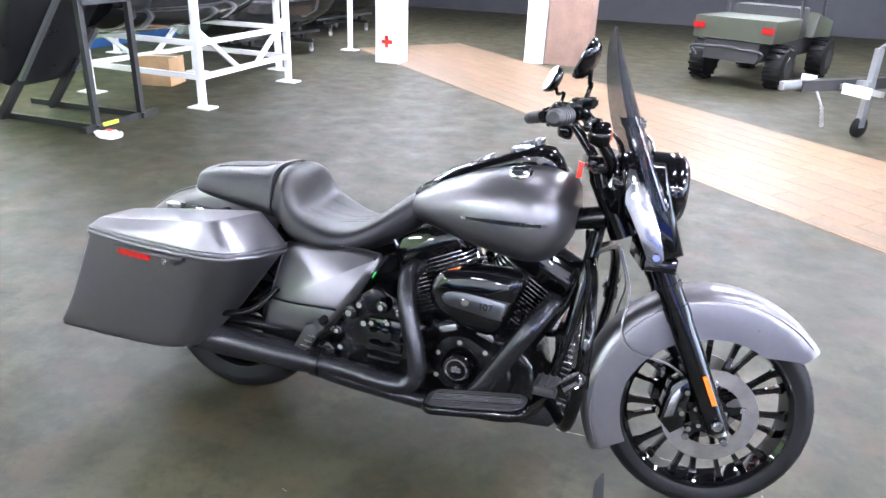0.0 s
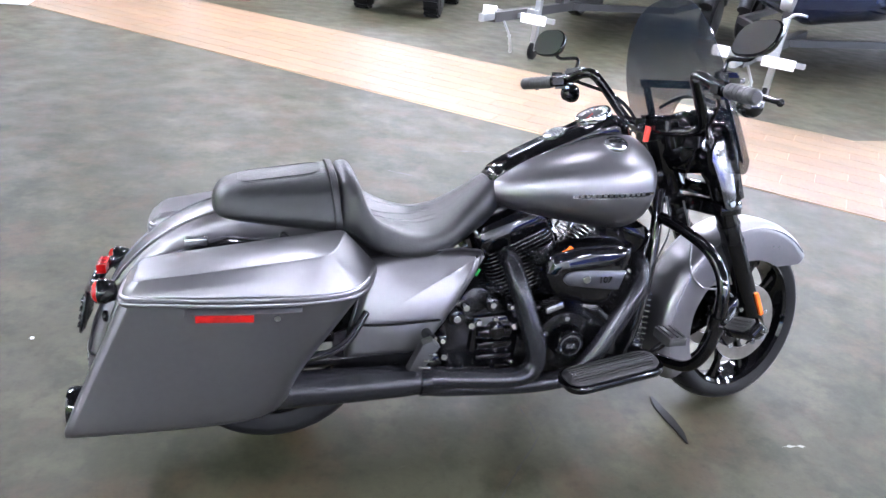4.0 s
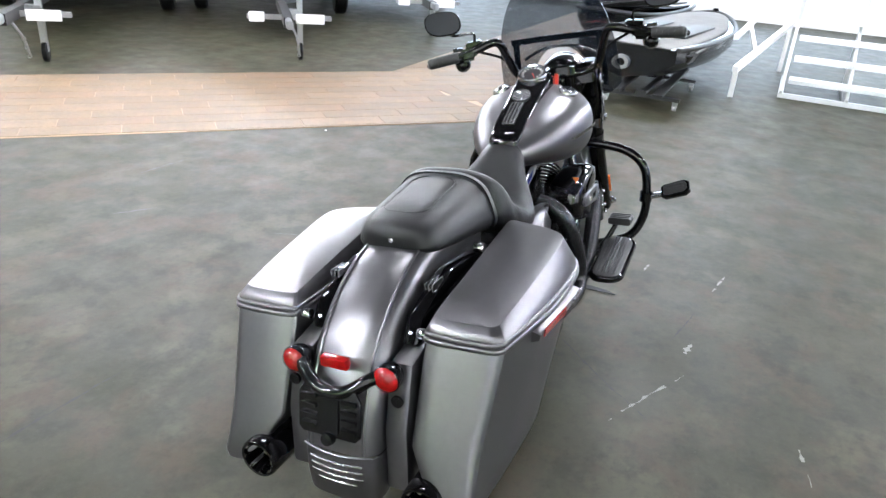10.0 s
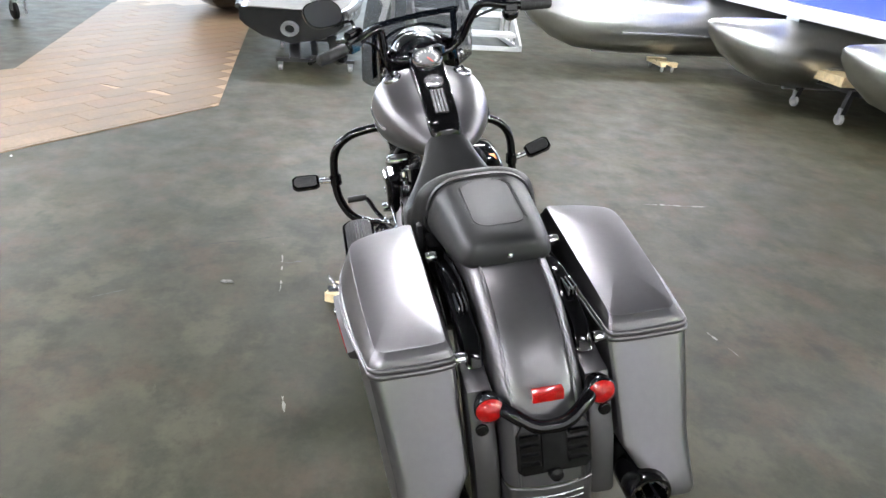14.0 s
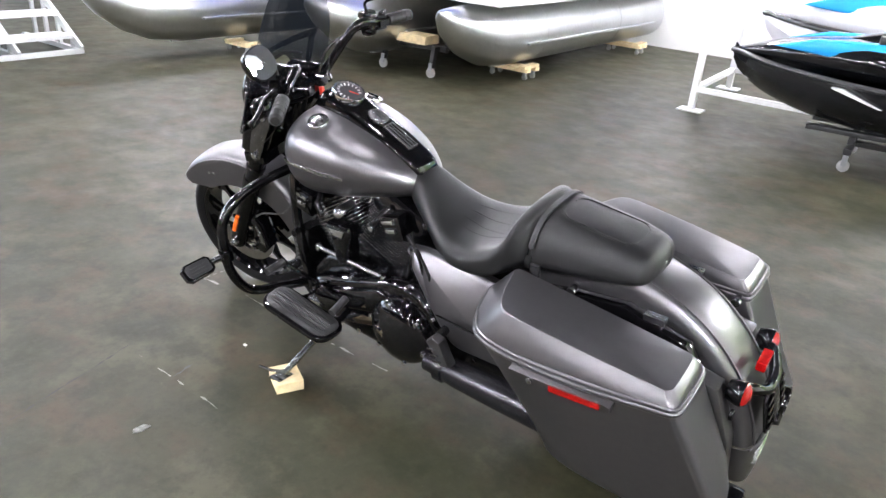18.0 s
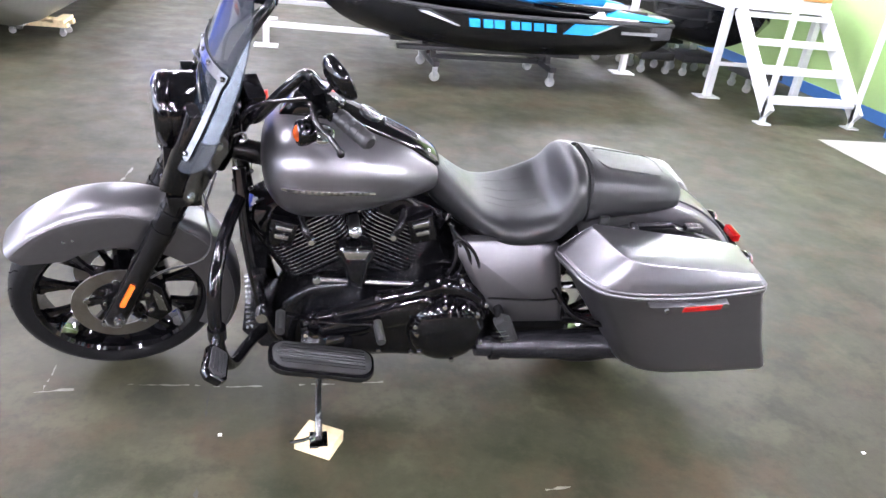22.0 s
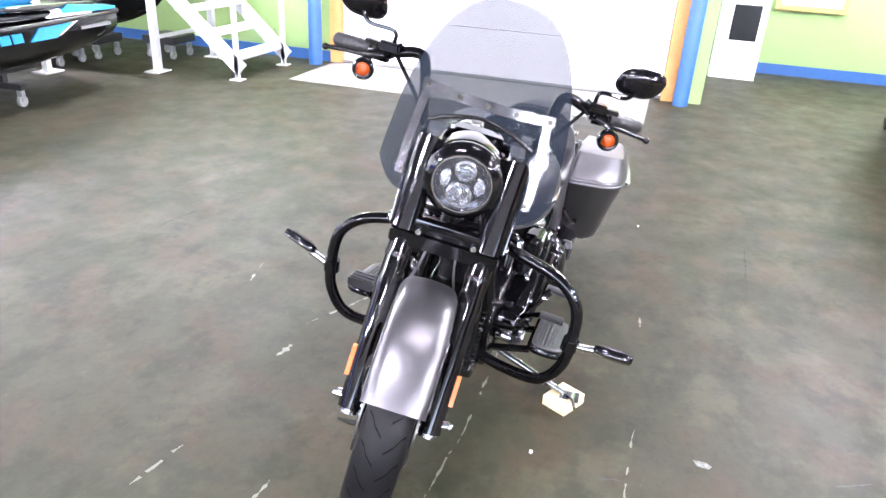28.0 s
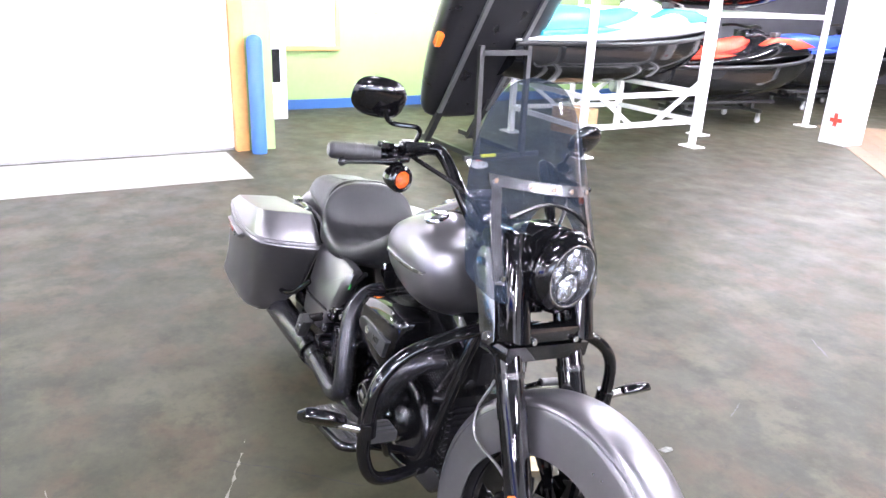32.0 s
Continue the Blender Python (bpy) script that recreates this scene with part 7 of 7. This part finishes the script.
for x in (4.0, 4.68):
    part("leg", beam((x, -4.36, 0.1), (x, -4.4, 0.32), 0.05), BLACKSTEEL, cr_, smooth=False)
    caster(cr_, x, -4.35, 0.055)
    part("arm", beam((x, -4.4, 0.3), (x, -6.2, 0.3), 0.05), BLACKSTEEL, cr_, smooth=False)

# ---- white dock stairs ----
ds = thing("dock_stairs", "white metal dock stairs with treads and side frames", "stairs")
for k in range(4):
    part("tread", brick(7.05 + 0.26 * k, 7.05 + 0.26 * (k + 1), -2.05, -0.85, 0.2 * (k + 1) - 0.04, 0.2 * (k + 1), 0.004), STAIRW, ds)
for y in (-2.1, -1.45, -0.8):
    part("base_rail", beam((7.0, y, 0.03), (8.25, y, 0.03), 0.05), STAIRW, ds, smooth=False)
    for k in range(4):
        part("upright", beam((7.17 + 0.26 * k, y, 0.03), (7.17 + 0.26 * k, y, 0.2 * (k + 1) + (0.7 if k == 3 else 0)), 0.035), STAIRW, ds, smooth=False)
    part("stringer", beam((7.0, y, 0.05), (8.15, y, 0.85), 0.03, 0.08), STAIRW, ds, smooth=False)
part("base_rail", beam((7.02, -2.1, 0.03), (7.02, -0.8, 0.03), 0.05), STAIRW, ds, smooth=False)


# ---- boats on trailers ----
def trailer_boat(label, jack, heading, hull_m, stripe_m):
    """Jack wheel at jack; the boat lies along the heading (degrees) behind its tongue."""
    M = Matrix.Translation((jack[0], jack[1], 0)) @ Matrix.Rotation(radians(heading), 4, "Z")
    t = thing("boat_trailer", "black boat trailer with galvanised jack and chains under a dark boat", "boat trailer", M)
    part("tongue", beam((-0.75, 0.28, 0.5), (2.2, 0.28, 0.48), 0.09, 0.1), BLACKSTEEL, t, smooth=False)
    part("coupler", brick(-0.98, -0.72, 0.245, 0.315, 0.47, 0.55, 0.02), GALV, t)
    part("jack_post", beam((0, 0.12, 0.1), (0, 0.12, 0.85), 0.06), GALV, t, smooth=False)
    part("jack_bracket", brick(-0.05, 0.05, 0.1, 0.3, 0.46, 0.54), GALV, t, smooth=False)
    part("jack_crank", tube([(0, 0.12, 0.85), (0.0, 0.05, 0.9), (0.0, -0.05, 0.9)], 0.014, 8), GALV, t)
    part("jack_fork", brick(-0.04, 0.04, 0.09, 0.15, 0.1, 0.2, 0.006), GALV, t)
    part("jack_wheel", disc_at((0, 0.12, 0.1), 0.1, 0.05, n=20), RUBBER, t, "black jack wheel")
    part("cross_arm", brick(-0.26, -0.21, -0.2, 0.68, 0.46, 0.51, 0.008), GALV, t)
    part("plate", brick(-0.29, -0.283, -0.12, 0.18, 0.43, 0.53), WHITE, t, smooth=False)
    part("lamp", brick(-0.3, -0.26, 0.5, 0.66, 0.44, 0.54, 0.01), WHITEG, t)
    part("winch_post", beam((0.9, 0.28, 0.5), (0.75, 0.28, 1.15), 0.08), BLACKSTEEL, t, smooth=False)
    part("winch", disc_at((0.72, 0.28, 0.95), 0.1, 0.12, n=16), GALV, t)
    for s in (-0.6, 1.15):
        part("side_rail", beam((1.2, 0.28, 0.48), (2.6, s, 0.48), 0.08), BLACKSTEEL, t, smooth=False)
        part("side_rail", beam((2.6, s, 0.48), (5.2, s, 0.48), 0.08), BLACKSTEEL, t, smooth=False)
        part("wheel", disc_at((4.0, s + (0.2 if s > 0 else -0.2), 0.32), 0.32, 0.2, n=28), RUBBER, t, "black trailer tyre")
        part("mudguard", tube([(3.55, s + (0.2 if s > 0 else -0.2), 0.5), (3.7, s + (0.2 if s > 0 else -0.2), 0.68), (4.0, s + (0.2 if s > 0 else -0.2), 0.74), (4.3, s + (0.2 if s > 0 else -0.2), 0.68), (4.45, s + (0.2 if s > 0 else -0.2), 0.5)], 0.1, 10), BLACKSTEEL, t)
    ch = part("safety_chain", tube([(-0.55, 0.24, 0.45), (-0.5, 0.18, 0.3), (-0.46, 0.16, 0.14)], 0.012, 6), GALV, t)
    for k in range(5):
        part("chain_link", lathe([(-0.006, 0.02), (0.006, 0.02), (0.006, 0.012), (-0.006, 0.012)], 10, "y" if k % 2 else "x", (-0.5 + 0.008 * k, 0.18 - 0.004 * k, 0.3 - 0.04 * k), closed=True), GALV, ch)
    b = thing("boat", label, "boat", M @ Matrix.Translation((0.9, 0.28, 0.5)))
    Hh = [(0.0, 0.05, 0.55, 0.95), (0.3, 0.35, 0.32, 0.95), (0.9, 0.7, 0.15, 0.92), (1.8, 0.95, 0.06, 0.88), (3.2, 1.08, 0.03, 0.85), (5.0, 1.08, 0.03, 0.82)]
    rings = []
    for x, hw, z0, z1 in smooth_rows(Hh):
        rings.append([(x, 0, z0), (x, hw * 0.7, z0 + 0.16), (x, hw * 0.93, z0 + 0.3 * (z1 - z0) + 0.1), (x, hw, z1), (x, -hw, z1), (x, -hw * 0.93, z0 + 0.3 * (z1 - z0) + 0.1), (x, -hw * 0.7, z0 + 0.16)])
    part("hull", loft(rings), hull_m, b, sharp=35)
    part("gunwale", tube([(x, hw * 1.01, z1) for x, hw, z0, z1 in Hh[::-1]] + [(x, -hw * 1.01, z1) for x, hw, z0, z1 in Hh], 0.035, 8, per=3), BLACKSTEEL, b)
    for s in (1, -1):
        part("hull_stripe", loft([[(x, s * (hw * 0.975 + 0.004), z1 - 0.22), (x, s * (hw * 0.99 + 0.006), z1 - 0.16), (x, s * (hw * 0.99 - 0.02), z1 - 0.16), (x, s * (hw * 0.975 - 0.02), z1 - 0.22)] for x, hw, z0, z1 in smooth_rows(Hh[1:])]), stripe_m, b, smooth=False)
    part("bow_eye", disc_at((0.1, 0, 0.6), 0.04, 0.03, n=12), CHROME, b)
    return t


trailer_boat("dark glossy boat with a red stripe on its trailer", (3.18, 5.72), 42, BLACKHULL, REDG)
trailer_boat("dark blue glossy boat on its trailer", (5.04, 4.04), 40, mat("navy_gelcoat", (0.012, 0.018, 0.05), 0.15, coat=0.4), GALV)
trailer_boat("dark glossy boat with a grey stripe on its trailer", (7.75, 3.75), 38, BLACKHULL, GALV)

# ---- utility vehicle ----
uv = thing("utility_vehicle", "olive four-wheel utility vehicle with red tail lamps", "utility vehicle", pose(2.15, 8.7, 0, 0, 0, 65) @ Matrix.Scale(0.82, 4))
part("cargo_bed", brick(-0.75, 0.35, -0.65, 0.65, 0.72, 1.05, 0.03), OLIVE, uv, "olive cargo bed")
part("chassis", brick(-0.7, 2.1, -0.45, 0.45, 0.4, 0.7, 0.03), BLACKSTEEL, uv)
part("hood", slab([(1.2, 0.7), (2.1, 0.65), (2.1, 0.95), (1.3, 1.1)], -0.6, 0.6, "y", 0.05), OLIVE, uv)
part("seat", brick(0.4, 0.9, -0.55, 0.55, 0.7, 1.2, 0.05), BLACKSTEEL, uv)
for s in (1, -1):
    part("tail_lamp", brick(-0.79, -0.74, s * 0.55 - 0.09, s * 0.55 + 0.09, 0.86, 0.95, 0.01), RED, uv, "red tail lamp")
    for x in (-0.2, 1.7):
        wv = part("wheel", lathe([(-0.14, 0.2), (-0.13, 0.29), (-0.06, 0.33), (0.06, 0.33), (0.13, 0.29), (0.14, 0.2)], 28, "y", (x, s * 0.62, 0.33)), RUBBER, uv, "knobbly black tyre")
        part("rim", disc_at((x, s * 0.7, 0.33), 0.17, 0.14, n=20), BLACKSTEEL, wv)
        for k in range(18):
            a = 2 * math.pi * k / 18
            part("lug", brick(-0.02, 0.02, s * 0.62 - 0.12, s * 0.62 + 0.12, 0.32, 0.35), RUBBER, wv, matrix=Matrix.Translation((x, 0, 0.33)) @ Matrix.Rotation(a, 4, "Y"), smooth=False)
    part("roll_bar", tube([(0.35, s * 0.6, 1.0), (0.4, s * 0.6, 1.8), (1.2, s * 0.58, 1.85), (1.5, s * 0.58, 1.05)], 0.03, 8), BLACKSTEEL, uv)
part("bumper", tube([(-0.85, -0.5, 0.45), (-0.9, -0.5, 0.6), (-0.9, 0.5, 0.6), (-0.85, 0.5, 0.45)], 0.025, 8), BLACKSTEEL, uv)

# ---- marks on the floor ----
MARK = mat("pale_scrape", (0.17, 0.165, 0.145), 0.7, vary=0.3, scale=40)
DARKM = mat("dark_scrape", (0.02, 0.02, 0.02), 0.5)
SEAM = mat("floor_seam", (0.02, 0.02, 0.018), 0.8, vary=0.3, scale=30)


def streak(name, a, b, w, m, label, broken):
    """A thin mark that wanders a little from a to b; scrapes break up on the way."""
    bm = bmesh.new()
    rnd2 = random.Random(int(a[0] * 1000 + a[1] * 77))
    a, b = Vector((*a, 0.0012)), Vector((*b, 0.0012))
    d = (b - a).normalized()
    side = Vector((-d.y, d.x, 0))
    steps = max(10, int((b - a).length / 0.02))
    prev, off, on = None, 0.0, True
    for i in range(steps + 1):
        off += rnd2.uniform(-1, 1) * 0.003
        if broken and rnd2.random() < 0.3:
            on = not on
        q = a.lerp(b, i / steps) + side * off
        h = w * (rnd2.random() ** 2 * 1.5 + 0.15) * min(1, 6 * i / steps + 0.1, 6 * (1 - i / steps) + 0.1)
        row = (bm.verts.new(q + side * h), bm.verts.new(q - side * h))
        if prev and on:
            bm.faces.new((prev[0], prev[1], row[1], row[0]))
        prev = row
    bmesh.ops.delete(bm, geom=[v for v in bm.verts if not v.link_faces], context="VERTS")
    ob = part(name, bm, m, None, smooth=False)
    return tagged(ob, label, "floor mark", kind="structure")


for kind, a, b, w in (
        ("pale", (1.92, 0.16), (1.64, 0.13), 3), ("pale", (1.64, 0.13), (1.38, 0.15), 2), ("pale", (1.38, 0.15), (0.93, 0.164), 3), ("pale", (0.93, 0.164), (0.74, 0.15), 2),
        ("pale", (1.89, -0.02), (1.9, 0.16), 2), ("seam", (1.37, 0.167), (1.375, 0.316), 2), ("pale", (2.02, -1.87), (2.05, -1.45), 5), ("seam", (0.862, 0.03), (0.867, -0.15), 3),
        ("dark", (0.79, 2.33), (0.98, 2.21), 3), ("dark", (1.32, 2.7), (1.68, 2.66), 3), ("seam", (0.876, -0.16), (0.52, -0.6), 3), ("pale", (1.13, -0.66), (0.95, -0.63), 7),
        ("pale", (0.4, -0.45), (0.875, -0.656), 3), ("seam", (-0.77, 1.195), (-0.21, 1.17), 3), ("pale", (0.42, 0.694), (0.105, 0.676), 3), ("seam", (1.52, 1.22), (1.64, 0.67), 2),
        ("dark", (1.06, 1.48), (1.13, 1.36), 2), ("pale", (1.9, -0.72), (1.63, -0.67), 3), ("pale", (1.88, -0.36), (1.73, -0.35), 3), ("seam", (0.31, -1.87), (-0.03, -1.82), 3),
        ("pale", (0.79, -1.06), (0.44, -1.13), 3), ("dark", (1.36, 0.61), (1.34, 0.705), 3), ("seam", (1.44, -0.64), (1.1, -0.575), 2), ("pale", (1.07, 0.72), (1.55, 0.71), 2)):
    streak("floor_mark", a, b, 0.0016 * w, {"pale": MARK, "dark": DARKM, "seam": SEAM}[kind], {"pale": "thin pale scrape in the floor coating", "dark": "short dark scratch on the floor", "seam": "dark hairline seam in the floor"}[kind], kind == "pale")
rs = thing("rubber_scrap", "curled scrap of black rubber lying on the floor", "scrap", pose(1.389, -0.15, 0))
part("strip", loft([[(x - w, y, 0.001), (x + w, y, 0.001 + h), (x + w, y, 0.004 + h), (x - w, y, 0.005)] for x, y, w, h in ((0.0, 0.13, 0.004, 0.0), (-0.005, 0.08, 0.014, 0.003), (0.0, 0.0, 0.017, 0.005), (0.006, -0.07, 0.012, 0.003), (0.0, -0.123, 0.003, 0.0))]), RUBBER, rs)
fl = thing("plastic_scrap", "small scrap of clear plastic on the floor", "scrap", pose(1.17, 0.945, 0))
part("sheet", slab([(-0.012, -0.03), (0.012, -0.018), (0.016, 0.02), (0.0, 0.03), (-0.014, 0.01)], 0.0, 0.005, "z", 0.002), mat("clear_scrap", (0.2, 0.2, 0.19), 0.2, vary=0.6, scale=90), fl, smooth=False)
for x, y in ((-0.85, 0.61), (2.82, 2.34), (1.314, 0.396)):
    cr2 = thing("crumb", "tiny pale crumb of debris on the floor", "debris", pose(x, y, 0), group="crumbs on the floor")
    part("grain", brick(-0.006, 0.006, -0.005, 0.005, 0.0, 0.005, 0.001), PAPER, cr2)
